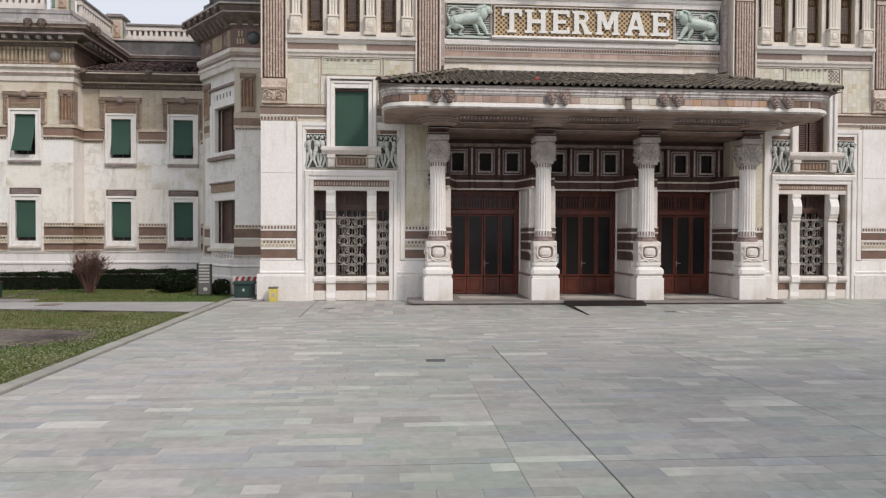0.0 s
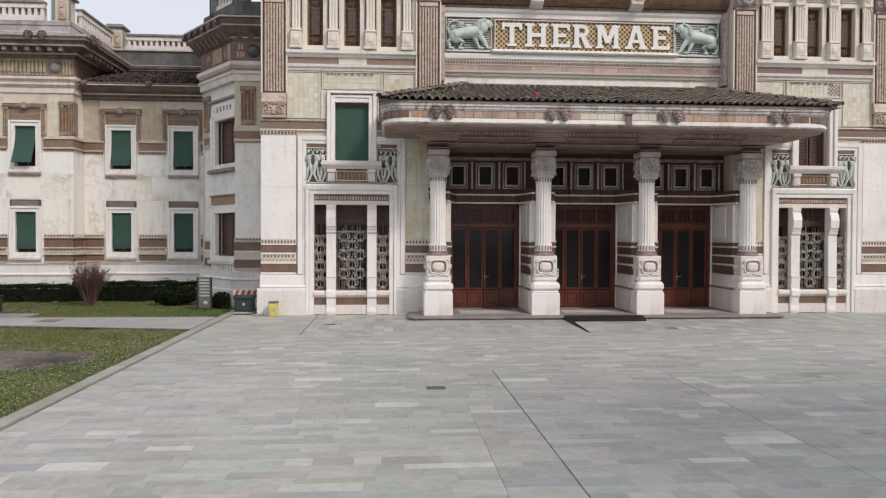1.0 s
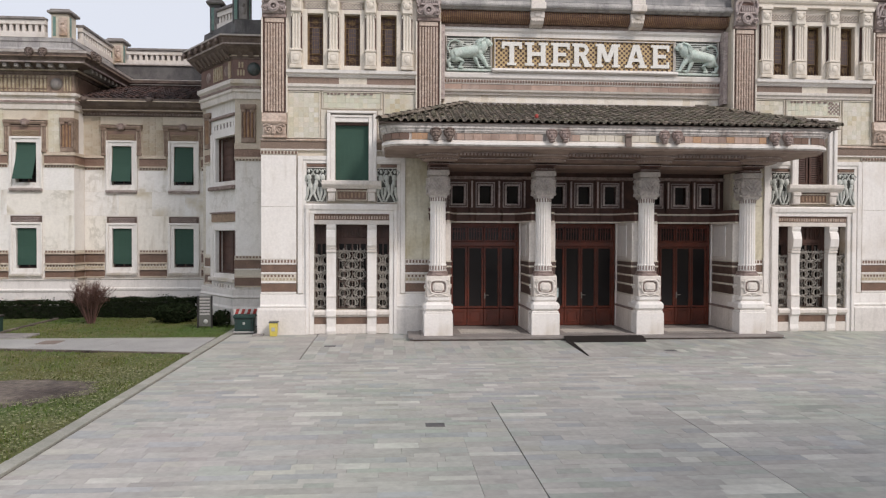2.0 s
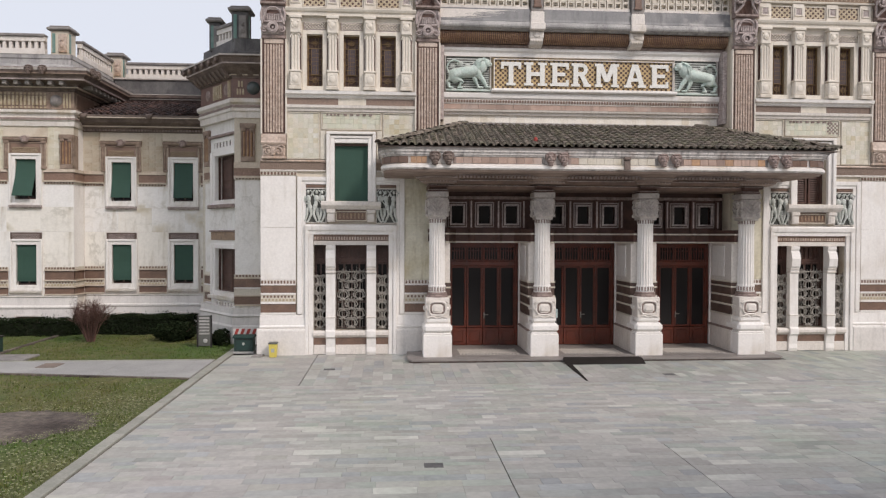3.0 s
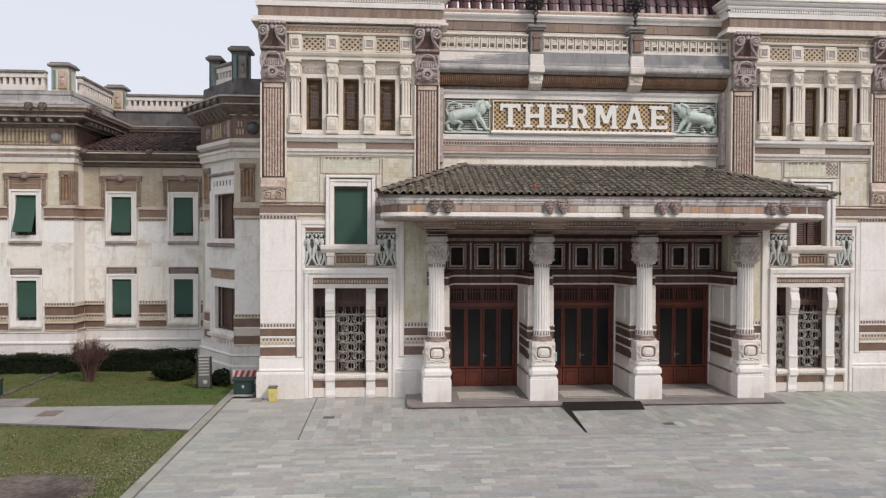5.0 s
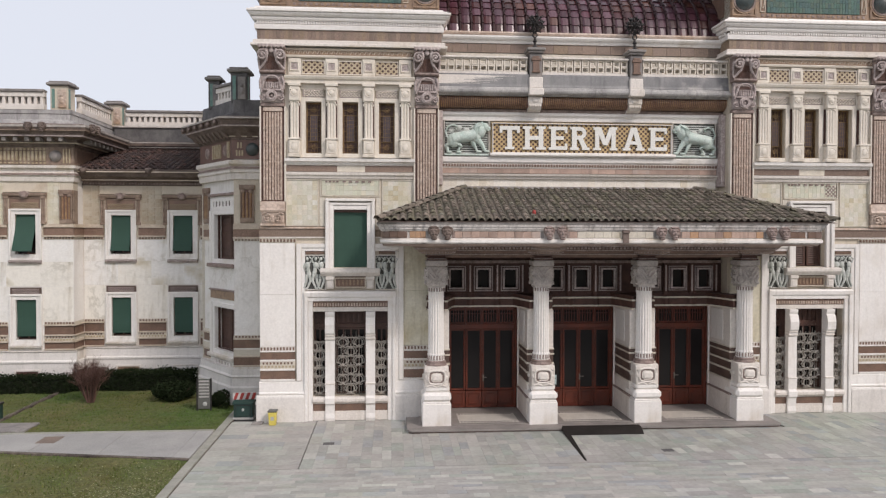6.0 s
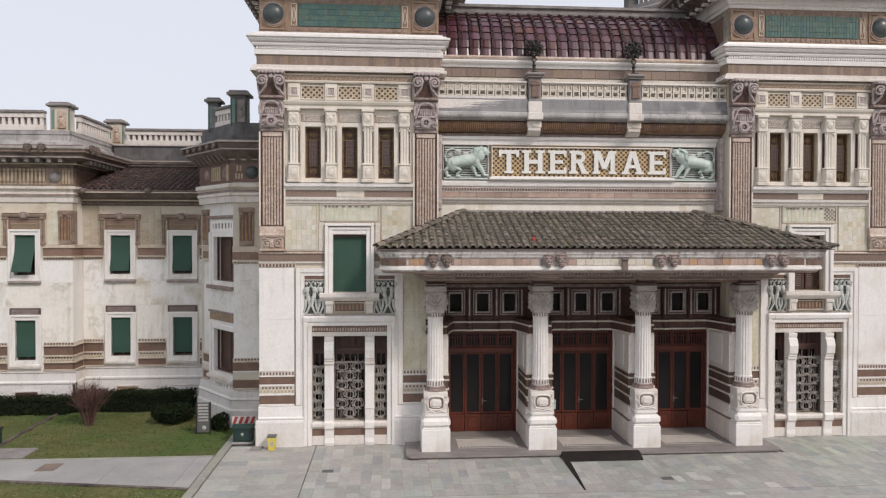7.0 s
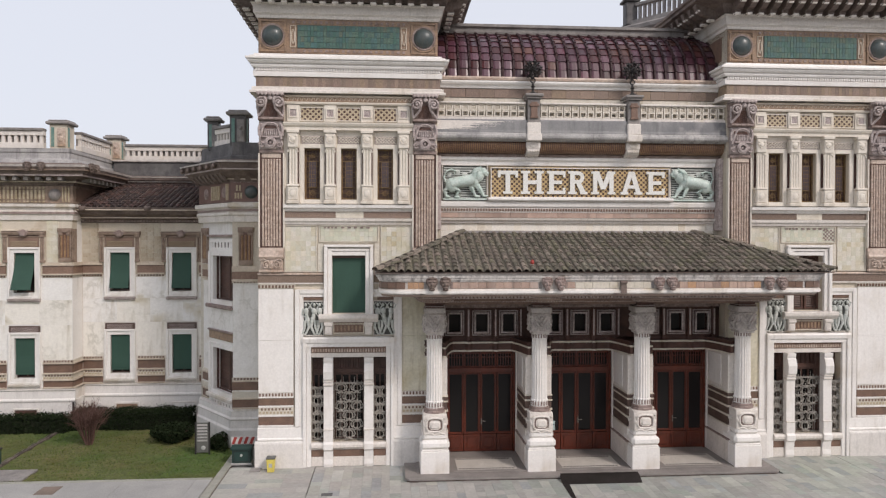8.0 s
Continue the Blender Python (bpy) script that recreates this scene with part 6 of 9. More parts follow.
def column(cx):
    t = thing("column", "fluted white marble column on a carved block pedestal", "column", "entrance columns", at=(cx, -1.05, 0.1))
    y = -1.05
    p = S().box(cx - 0.53, cx + 0.53, -1.56, -0.53, 0.1, 0.93, 0.02)
    p.box(cx - 0.5, cx + 0.5, -1.53, -0.56, 0.93, 1.0, 0.02)
    part("plinth_block", p, MARBLE_CLEAN, t)
    part("cushion", S().box(cx - 0.54, cx + 0.54, -1.58, -0.52, 1.0, 1.34, 0.1).box(cx - 0.46, cx + 0.46, -1.48, -0.6, 1.34, 1.6, 0.08), MARBLE_CLEAN, t)
    k = S().box(cx - 0.44, cx + 0.44, -1.46, -0.62, 1.5, 2.3, 0.03)
    k.box(cx - 0.21, cx + 0.21, -1.56, -1.44, 1.73, 2.07, 0.08)
    k.rod([(cx + (abs(math.cos(a * math.pi / 14)) ** 0.6) * math.copysign(0.31, math.cos(a * math.pi / 14)), -1.49, 1.9 + (abs(math.sin(a * math.pi / 14)) ** 0.6) * math.copysign(0.25, math.sin(a * math.pi / 14))) for a in range(29)], 0.04, 0.04, 6)
    for q in (-1, 1):
        k.ball((cx + q * 0.36, -1.46, 1.88), (0.07, 0.05, 0.08), 8, 6)
        k.rod([(cx + q * 0.3, -1.46, 2.2), (cx + q * 0.38, -1.48, 2.1), (cx + q * 0.3, -1.48, 2.02)], 0.03, 0.02, 6)
        k.ball((cx + q * 0.46, -1.05, 1.88), (0.06, 0.16, 0.1), 8, 6)
        k.rod([(cx + q * 0.05, -1.48, 1.55), (cx + q * 0.2, -1.5, 1.62), (cx + q * 0.36, -1.48, 1.55)], 0.04, 0.03, 6)
    cb_ = part("carved_block", k, MARBLE, t, smooth=True)
    # plate puts the shade round the boss into colour
    part("cartouche_shade", S().box(cx - 0.28, cx + 0.28, -1.466, -1.45, 1.68, 2.12, 0.004), CAPITAL, cb_, "flat dark plate painting shade round the cartouche")
    part("collar", S().lathe(cx, y, [(0.4, 2.3), (0.4, 2.36), (0.37, 2.4), (0.38, 2.44), (0.34, 2.48)], 28), CAPITAL, t, smooth=True)
    part("shaft", S().lathe(cx, y, [(0.325, 2.48), (0.325, 2.72), (0.3, 2.74), (0.285, 5.0), (0.3, 5.02), (0.3, 5.2)], flute=0.03, flutes=18), MARBLE_CLEAN, t)
    d = S()
    for z in (2.5, 5.03):
        for i in range(18):
            a = 2 * math.pi * (i + 0.62) / 18
            d.box(-0.022, 0.022, -0.02, 0.005, 0, 0.15)
            n = 8
            r = (0.327 if z < 3 else 0.303)
            mm = Matrix.Translation((cx + r * math.cos(a), y + r * math.sin(a), z + 0.02)) @ Matrix.Rotation(a - math.pi / 2, 4, "Z")
            d.v[-n:] = [tuple(mm @ Vector(q)) for q in d.v[-n:]]
    part("slot_row", d, CAPITAL, t)
    c = S().box(cx - 0.37, cx + 0.37, y - 0.37, y + 0.37, 5.24, 6.0, 0.06).box(cx - 0.32, cx + 0.32, y - 0.32, y + 0.32, 5.18, 5.26, 0.02)
    for ax in range(3):
        def at(u, v, o=0.0):
            v = 5.24 + (v - 5.24) * 1.25
            return ((cx + u, y - 0.38 - o, v), (cx - 0.38 - o, y + u, v), (cx + 0.38 + o, y + u, v))[ax]
        for q in (-1, 1):
            c.rod([at(q * 0.05, 5.3), at(q * 0.12, 5.5, 0.03), at(q * 0.25, 5.62, 0.02), at(q * 0.33, 5.52), at(q * 0.26, 5.44)], 0.05, 0.03, 7)
            c.rod([at(q * 0.3, 5.3), at(q * 0.2, 5.36, 0.02), at(q * 0.16, 5.48)], 0.045, 0.025, 6)
            c.rod([at(q * 0.06, 5.58, 0.02), at(q * 0.2, 5.76, 0.02), at(q * 0.34, 5.72)], 0.045, 0.03, 6)
        c.ball(at(0, 5.5, 0.02), 0.085, 9, 7)
        c.ball(at(0, 5.72, 0.01), 0.06, 8, 6)
    c.box(cx - 0.4, cx + 0.4, y - 0.4, y + 0.4, 6.0, 6.2, 0.03)
    part("capital", c, WORN_MARBLE, t)
    return t


for i, cx in enumerate(PIERS):
    pier(cx, i in (0, 3))
col = column(PIERS[0])
for cx in PIERS[1:]:
    copy_thing(col, pose(cx, -1.05, 0.1))

# dark upper wall over the doors, with its bowed lintel
uw = thing("wall_over_doors", "dark red-brown panelled wall over the doors", "wall", kind="structure", at=(0, 0.8, 4.3))
holes = []
for i in range(3):
    c = (PIERS[i] + PIERS[i + 1]) / 2
    holes += [(c + k * 1.08 - 0.23, c + k * 1.08 + 0.23, 5.06, 5.76) for k in (-1, 0, 1)]
part("upper_wall", S().wall(-6.5, 6.5, 4.3, 6.9, 0.6, 1.0, holes), PORPHYRY, uw)
pts = []
for i in range(131):
    x = -6.28 + 12.56 * i / 130
    dd = min(abs(x - p) for p in PIERS)
    y = 0.42 - (0.42 + 0.92) * (1 - min(max((dd - 0.45) / 0.4, 0), 1)) ** 1.6
    for k in (-1.62, -0.54, 0.54, 1.62):
        for c in (-3.965, 0, 3.965):
            if abs(x - c - k) < 0.1:
                y -= 0.07
    pts.append((x, y))


def bowed(z0, z1, out):
    s = S()
    n = len(pts)
    vs = [(x, y - out, z) for z in (z0, z1) for x, y in pts] + [(x, 0.62, z) for z in (z0, z1) for x, y in pts]
    fs = []
    for i in range(n - 1):
        fs += [(i, i + 1, n + i + 1, n + i), (2 * n + i, 2 * n + i + 1, i + 1, i), (n + i, n + i + 1, 3 * n + i + 1, 3 * n + i), (3 * n + i, 3 * n + i + 1, 2 * n + i + 1, 2 * n + i)]
    return s.add(vs, fs)


part("lintel_lip", bowed(4.3, 4.36, 0.03), MARBLE_VEIN, uw)
part("lintel_band", bowed(4.362, 4.62, 0.0), PORPHYRY, uw)
part("lintel_lip", bowed(4.622, 4.68, 0.04), MARBLE_VEIN, uw)
part("lintel_crown", bowed(4.682, 4.82, -0.1), PORPHYRY, uw)
part("head_band", S().box(-6.5, 6.5, 0.5, 0.6, 6.02, 6.14, 0.01).box(-6.5, 6.5, 0.45, 0.6, 6.3, 6.45, 0.01), CAPITAL, uw)
for i in range(3):
    c = (PIERS[i] + PIERS[i + 1]) / 2
    for k in (-1, 0, 1):
        x = c + k * 1.08
        w = thing("window_5", "small square window in a pale stone frame over the doors", "window", "small upper windows", "structure", at=(x, 0.6, 5.0))
        part("window_frame", S().surround(x - 0.23, x + 0.23, 5.06, 5.76, 0.07, 0.5, 0.7, 0.012).surround(x - 0.34, x + 0.34, 4.95, 5.87, 0.04, 0.54, 0.62, 0.008), VOLUTE, w)
        part("pane", S().box(x - 0.229, x + 0.229, 0.8, 0.815, 5.065, 5.755), DARK, w)
    for k in (-0.54, 0.54, -1.55, 1.55):
        x = c + k
        part("wall_strip", S().box(x - 0.09, x + 0.09, 0.45, 0.6, 4.82, 6.02, 0.01), PORPHYRY, uw)
        part("strip_edge", S().box(x - 0.03, x + 0.03, 0.415, 0.45, 4.9, 5.95, 0.008), VOLUTE, uw)
# darkness of the vestibule is painted on as near-black
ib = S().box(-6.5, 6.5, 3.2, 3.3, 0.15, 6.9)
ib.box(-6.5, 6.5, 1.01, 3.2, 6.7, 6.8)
solid("wall_vestibule", ib, DARK, "vestibule wall coloured near-black as if unlit", "wall", kind="structure")


def doors(i):
    c = (PIERS[i] + PIERS[i + 1]) / 2
    hw = (PIERS[i + 1] - PIERS[i]) / 2 - 0.57
    t = thing("door_%d" % (i + 1), "four-leaf red-brown wooden glazed doors with barred transom", "door", "entrance doors", "structure", at=(c, 1.0, 0.15))
    y0, y1 = 1.0, 1.1
    f = S().box(c - hw, c - hw + 0.09, y0 - 0.04, y1 + 0.06, 0.155, 4.29, 0.01).box(c + hw - 0.09, c + hw, y0 - 0.04, y1 + 0.06, 0.155, 4.29, 0.01)
    f.box(c - hw + 0.09, c + hw - 0.09, y0 - 0.04, y1 + 0.06, 4.16, 4.29, 0.01).box(c - hw + 0.09, c + hw - 0.09, y0 - 0.06, y1 + 0.06, 3.36, 3.56, 0.02)
    part("door_frame", f, WOOD, t)
    lw = (2 * hw - 0.18) / 4
    for k in range(4):
        a = c - hw + 0.09 + k * lw
        b = a + lw
        leaf = part("leaf", S().surround(a + 0.085, b - 0.085, 0.95, 3.28, 0.078, y0, y1, 0.012).box(a + 0.01, b - 0.01, y0, y1, 0.17, 0.85, 0.01), WOOD, t)
        part("panel", S().box(a + 0.13, b - 0.13, y0 - 0.025, y0, 0.32, 0.74, 0.015).surround(a + 0.16, b - 0.16, 0.35, 0.71, 0.04, y0 - 0.035, y0 - 0.02, 0.01), WOOD, leaf)
        part("pane", S().box(a + 0.08, b - 0.08, y0 + 0.05, y0 + 0.06, 0.945, 3.285), GLASS, leaf)
        if k == 2:
            part("door_handle", S().box(a + 0.03, a + 0.075, y0 - 0.02, y0, 1.25, 1.5, 0.008).rod([(a + 0.05, y0 - 0.07, 1.4), (a + 0.2, y0 - 0.07, 1.4)], 0.015), IRON_PALE, leaf, "small metal lever handle")
        tr = part("transom_light", S().surround(a + 0.07, b - 0.07, 3.62, 4.1, 0.06, y0, y1, 0.008), WOOD, t)
        bars = S()
        for q in range(1, 5):
            x = a + 0.07 + q * (lw - 0.14) / 5
            bars.box(x - 0.014, x + 0.014, y0 + 0.02, y0 + 0.06, 3.62, 4.1)
        bars.box(a + 0.07, b - 0.07, y0 + 0.02, y0 + 0.06, 3.95, 3.98)
        part("bar", bars, WOOD, tr)
        part("pane", S().box(a + 0.065, b - 0.065, y0 + 0.07, y0 + 0.08, 3.615, 4.105), GLASS, tr)
    return t


for i in range(3):
    doors(i)
dm = thing("doormat", "black rubber mat lying over the entrance step", "doormat", at=(0.2, -2.2, 0))
MS = ((-1.35, -1.85, 0.135), (1.55, -1.85, 0.135), (1.52, -2.12, 0.135), (1.45, -2.66, 0.016), (-1.2, -2.66, 0.016), (-1.42, -2.12, 0.135))
part("mat_sheet", S().add(list(MS) + [(x, y - 0.008, z - 0.011) for x, y, z in MS], [(0, 5, 2, 1), (5, 4, 3, 2), (6, 7, 8, 11), (11, 8, 9, 10), (0, 1, 7, 6), (1, 2, 8, 7), (2, 3, 9, 8), (3, 4, 10, 9), (4, 5, 11, 10), (5, 0, 6, 11)]), MAT_RUBBER, dm)
GS = ((-1.44, -2.13, 0.13), (-1.2, -2.13, 0.13), (-1.22, -2.64, 0.016), (-1.44, -5.5, 0.012), (-1.5, -5.5, 0.012), (-1.45, -2.6, 0.016))
part("mat_strip", S().add(list(GS) + [(x, y, z - 0.009) for x, y, z in GS], [(0, 5, 2, 1), (5, 4, 3, 2), (6, 7, 8, 11), (11, 8, 9, 10)] + [(i, (i + 1) % 6, 6 + (i + 1) % 6, 6 + i) for i in range(6)]), MAT_RUBBER, dm, "narrow black strip tapering over the paving")
lp = thing("letter_box", "small pale teal box fixed beside the middle column", "letter box", at=(-1.4, -0.8, 1.45))
part("body", S().box(-1.475, -1.335, -0.86, -0.74, 1.45, 1.78, 0.015), TEAL, lp)
part("slot", S().box(-1.45, -1.36, -0.866, -0.86, 1.68, 1.7), IRON, lp)
part("lid", S().box(-1.477, -1.325, -0.875, -0.735, 1.782, 1.8, 0.006), TEAL, lp)


# ---------------- canopy ----------------
can = thing("canopy", "broad entrance canopy with stained stone fascia and clay tile roof", "canopy", at=(0, -1.5, 6.3))
XE = 7.55


def plan(o):
    """Canopy outline, counter-clockwise, o metres out from the fascia face."""
    p = [(-8.0, 0.0), (-8.0, -2.35)]
    for i in range(7):
        a = radians(180 + 90 * i / 6)
        p.append((-XE + 0.45 + 0.9 * math.cos(a), -2.45 + 0.9 * math.sin(a)))
    for i in range(7):
        a = radians(270 + 90 * i / 6)
        p.append((XE - 0.45 + 0.9 * math.cos(a), -2.45 + 0.9 * math.sin(a)))
    p += [(8.0, -2.35), (8.0, 0.0)]
    return [(x * (1 + o / 8.0), y if y > -0.01 else y - o) for x, y in p]


def layer(z0, z1, o0, o1=None, inner=-1.2):
    a, b = plan(o0), plan(o0 if o1 is None else o1)
    n = len(a)
    i0, i1 = plan(inner), plan(inner)
    vs = [(x, y, z0) for x, y in a] + [(x, y, z1) for x, y in b] + [(x, y, z1) for x, y in i1] + [(x, y, z0) for x, y in i0]
    fs = []
    for r in range(4):
        for i in range(n - 1):
            fs.append((r * n + i, r * n + i + 1, ((r + 1) % 4) * n + i + 1, ((r + 1) % 4) * n + i))
    fs += [(0, n, 2 * n, 3 * n), (n - 1, 4 * n - 1, 3 * n - 1, 2 * n - 1)]
    return S().add(vs, fs)


fas = part("fascia", layer(7.03, 7.27, -0.05), FASCIA, can, "stained white and pink stone fascia")
part("lower_roll", layer(6.83, 6.88, -0.06, 0.02), FASCIA, fas)
part("lower_roll", layer(6.88, 6.96, 0.02, 0.02), MARBLE_CLEAN, fas)
part("lower_roll", layer(6.96, 7.025, 0.02, -0.03), MARBLE, fas)
part("upper_moulding", layer(7.275, 7.33, -0.01, 0.0), FASCIA, fas)
part("upper_moulding", layer(7.332, 7.42, 0.035, 0.04), FASCIA, fas)
part("upper_moulding", layer(7.422, 7.503, 0.085, 0.09), FASCIA, fas)
part("gutter", layer(7.505, 7.57, 0.12, 0.13), GREY_CAP, fas, "grey metal gutter")
for seg, n, ms in (((-7.0, -6.45), 3, 0), ((-5.5, -2.5), 10, 0), ((-1.5, 1.5), 10, 1), ((2.5, 5.5), 10, 0), ((6.45, 7.0), 2, 2)):
    for i in range(n):
        x = seg[0] + i * (seg[1] - seg[0]) / n
        part("fascia_panel", S().box(x, x + (seg[1] - seg[0]) / n - 0.008, -3.325, -3.28, 7.04, 7.26, 0.006), (ORANGE if seg[1] < -6 or (i % 4 == 1 and seg[0] > 2) else TERRA) if ms == 0 or (ms == 1 and i < 1) else (MARBLE_VEIN if ms == 1 else BROWN), can)
for sg in (-1, 1):
    for i in range(4):
        a, b = radians(188 + 21 * i), radians(188 + 21 * (i + 1) - 1)
        cx, rr = -XE + 0.45, 0.88
        vs = []
        for q in (a, b):
            for r in (rr - 0.04, rr + 0.015):
                for z in (7.04, 7.26):
                    vs.append((sg * (XE - 0.45) - sg * 0 + (r * math.cos(q)) * (-sg if sg > 0 else 1), -2.45 + r * math.sin(q), z))
        part("fascia_panel", S().add(vs, [(0, 1, 3, 2), (4, 6, 7, 5), (0, 4, 5, 1), (2, 3, 7, 6), (0, 2, 6, 4), (1, 5, 7, 3)]), BROWN, can)


def mask_head(x, y, z):
    """A weathered keystone knob of lumps: brow, muzzle, chin."""
    s = S().ball((x, y - 0.06, z), (0.15, 0.13, 0.19), 12, 9)
    s.ball((x, y - 0.17, z - 0.03), (0.045, 0.06, 0.07), 8, 6)
    s.ball((x, y - 0.15, z - 0.13), (0.09, 0.06, 0.05), 10, 6)
    for q in (-1, 1):
        s.ball((x + q * 0.065, y - 0.155, z + 0.07), (0.06, 0.05, 0.035), 8, 6)
        s.ball((x + q * 0.14, y - 0.05, z + 0.06), (0.05, 0.07, 0.12), 8, 6)
        s.ball((x + q * 0.075, y - 0.14, z - 0.05), (0.045, 0.05, 0.05), 8, 6)
    s.ball((x, y - 0.1, z - 0.2), (0.1, 0.09, 0.06), 10, 6)
    s.ball((x, y - 0.05, z + 0.17), (0.15, 0.11, 0.06), 10, 6)
    return s


for px in PIERS:
    for a, b, m_ in ((-0.5, -0.4, GREY_CAP), (-0.39, 0.39, WORN_MARBLE), (0.4, 0.5, CAPITAL)):
        part("fascia_panel", S().box(px + a, px + b, -3.335, -3.28, 7.035, 7.265, 0.006), m_, can)
    for q in (-0.23, 0.23):
        t = solid("carved_mask", mask_head(0, 0, 0).moved(Matrix.Diagonal((1.05, 1.1, 1.0, 1))), CORNICE_GREY if px == -5.95 else CAPITAL, "weathered stone keystone mask on the canopy fascia", "mask", "canopy masks", smooth=True)
        t.location = (px + q, -3.34, 7.22)

sof = part("soffit", layer(6.76, 6.829, -0.1, -0.06, -3.3).slab([(-7.9, -2.0), (7.9, -2.0), (7.9, 0.0), (-7.9, 0.0)], 6.86, 6.95), SOFFIT, can, "plaster soffit with mouldings, its colour darkened for shade")
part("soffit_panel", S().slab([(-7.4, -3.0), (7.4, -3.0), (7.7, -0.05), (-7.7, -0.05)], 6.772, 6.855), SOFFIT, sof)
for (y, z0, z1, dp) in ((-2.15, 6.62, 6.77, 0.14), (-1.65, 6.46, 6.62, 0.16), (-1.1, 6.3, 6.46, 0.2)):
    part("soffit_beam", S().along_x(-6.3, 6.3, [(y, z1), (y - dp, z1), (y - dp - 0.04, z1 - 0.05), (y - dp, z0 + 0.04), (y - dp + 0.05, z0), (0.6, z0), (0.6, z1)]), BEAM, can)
part("beading", S().dents(-6.2, 6.2, 0.13, 0.07, -2.4, -2.34, 6.63, 6.7), VOLUTE, can, kind="stuff")
for y, z in ((-2.34, 6.75), (-1.86, 6.6), (-1.35, 6.44)):
    part("soffit_line", S().box(-6.3, 6.3, y - 0.012, y + 0.1, z - 0.032, z, 0.008), VOLUTE, can)
for px in PIERS:
    part("impost", S().box(px - 0.35, px + 0.35, -1.42, -0.7, 6.202, 6.28, 0.02).box(px - 0.32, px + 0.32, -1.4, -0.7, 6.28, 6.36, 0.02).box(px - 0.38, px + 0.38, -1.6, -0.7, 6.36, 6.47, 0.03), PORPHYRY, can, "dark banded impost over the capital")
    part("impost_fillet", S().box(px - 0.36, px + 0.36, -1.44, -0.7, 6.25, 6.272, 0.006).box(px - 0.39, px + 0.39, -1.62, -0.7, 6.41, 6.432, 0.006), VOLUTE, can)
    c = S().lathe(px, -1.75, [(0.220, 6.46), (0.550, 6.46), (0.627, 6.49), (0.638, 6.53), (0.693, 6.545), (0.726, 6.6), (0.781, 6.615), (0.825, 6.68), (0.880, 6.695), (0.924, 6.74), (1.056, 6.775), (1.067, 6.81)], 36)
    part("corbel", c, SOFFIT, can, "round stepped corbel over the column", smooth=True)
    # dark rings draw the shaded grooves of the corbel
    part("corbel_ring", S().lathe(px, -1.75, [(0.550, 6.533), (0.676, 6.535), (0.676, 6.548), (0.550, 6.55)], 30).lathe(px, -1.75, [(0.660, 6.603), (0.764, 6.605), (0.764, 6.62), (0.660, 6.622)], 30).lathe(px, -1.75, [(0.770, 6.683), (0.864, 6.685), (0.864, 6.7), (0.770, 6.702)], 30), PORPHYRY, can, smooth=True)
    cd_ = S()
    for i in range(34):
        a = math.pi * (1 + (i + 0.5) / 34)
        cd_.ball((px + 0.81 * math.cos(a), -1.75 + 0.81 * math.sin(a), 6.65), 0.03, 6, 4)
        if i % 2:
            cd_.ball((px + 0.645 * math.cos(a), -1.75 + 0.645 * math.sin(a), 6.51), 0.024, 6, 4)
    part("corbel_beading", cd_, VOLUTE, can, kind="stuff")

# hipped tile roof of the canopy
E0, E1 = 7.62, 9.0                    # eave and top height
YE, YT = -3.5, 0.72
XB, XT = 8.1, 4.72
part("roof_deck", S().add([(-XB, YE, E0 - 0.05), (XB, YE, E0 - 0.05), (XT, YT, E1 - 0.08), (-XT, YT, E1 - 0.08), (-XB, 0.05, E0 - 0.05), (XB, 0.05, E0 - 0.05), (XT, YT, E0 - 0.05), (-XT, YT, E0 - 0.05)],
                          [(0, 1, 2, 3), (0, 3, 4), (1, 5, 2), (3, 7, 4), (2, 5, 6), (0, 4, 7, 6, 5, 1), (2, 6, 7, 3)]), CORNICE_GREY, can)


def half_tile(length, r0, r1, n=5, th=0.02):
    """A half-round clay tile, its lower end at the origin, running up along +y."""
    s = S()
    vs = []
    for y, r in ((0, r0), (length, r1)):
        for q in (r, r - th):
            for i in range(n + 1):
                a = math.pi * i / n
                vs.append((q * math.cos(a), y, q * 0.8 * math.sin(a) + (0.025 if y == 0 else 0)))
    k = n + 1
    fs = []
    for i in range(n):
        fs += [(i, i + 1, 2 * k + i + 1, 2 * k + i), (k + i, 3 * k + i, 3 * k + i + 1, k + i + 1), (i, k + i, k + i + 1, i + 1)]
    return s.add(vs, fs)


slope = math.hypot(YT - YE, E1 - E0)
ang = math.degrees(math.atan2(E1 - E0, YT - YE))
ROWS_T, PITCH = 12, 0.268
TL = slope / ROWS_T
tile_me = half_tile(TL * 1.12, 0.096, 0.08).mesh("roof_tile", ROOF_TILE)
rest = S()
ncol = int(2 * XB / PITCH)
count = 0
for j in range(ROWS_T):
    for i in range(ncol + 1):
        x = -XB + 0.06 + i * PITCH
        f = (j + 0.35) / ROWS_T
        if abs(x) > XB - (XB - XT) * f + 0.02:
            continue
        y, z = YE + (YT - YE) * j / ROWS_T, E0 + (E1 - E0) * j / ROWS_T
        m_ = pose(x + random.uniform(-0.012, 0.012), y, z + random.uniform(0, 0.015), ang + random.uniform(-2, 2), random.uniform(-3, 3), random.uniform(-2, 2))
        if count < 300:
            piece("roof_tile", tile_me, can, m_)
            count += 1
        else:
            h = half_tile(TL * 1.12, 0.096, 0.08, 4)
            rest.add([tuple(m_ @ Vector(v)) for v in h.v], h.f)
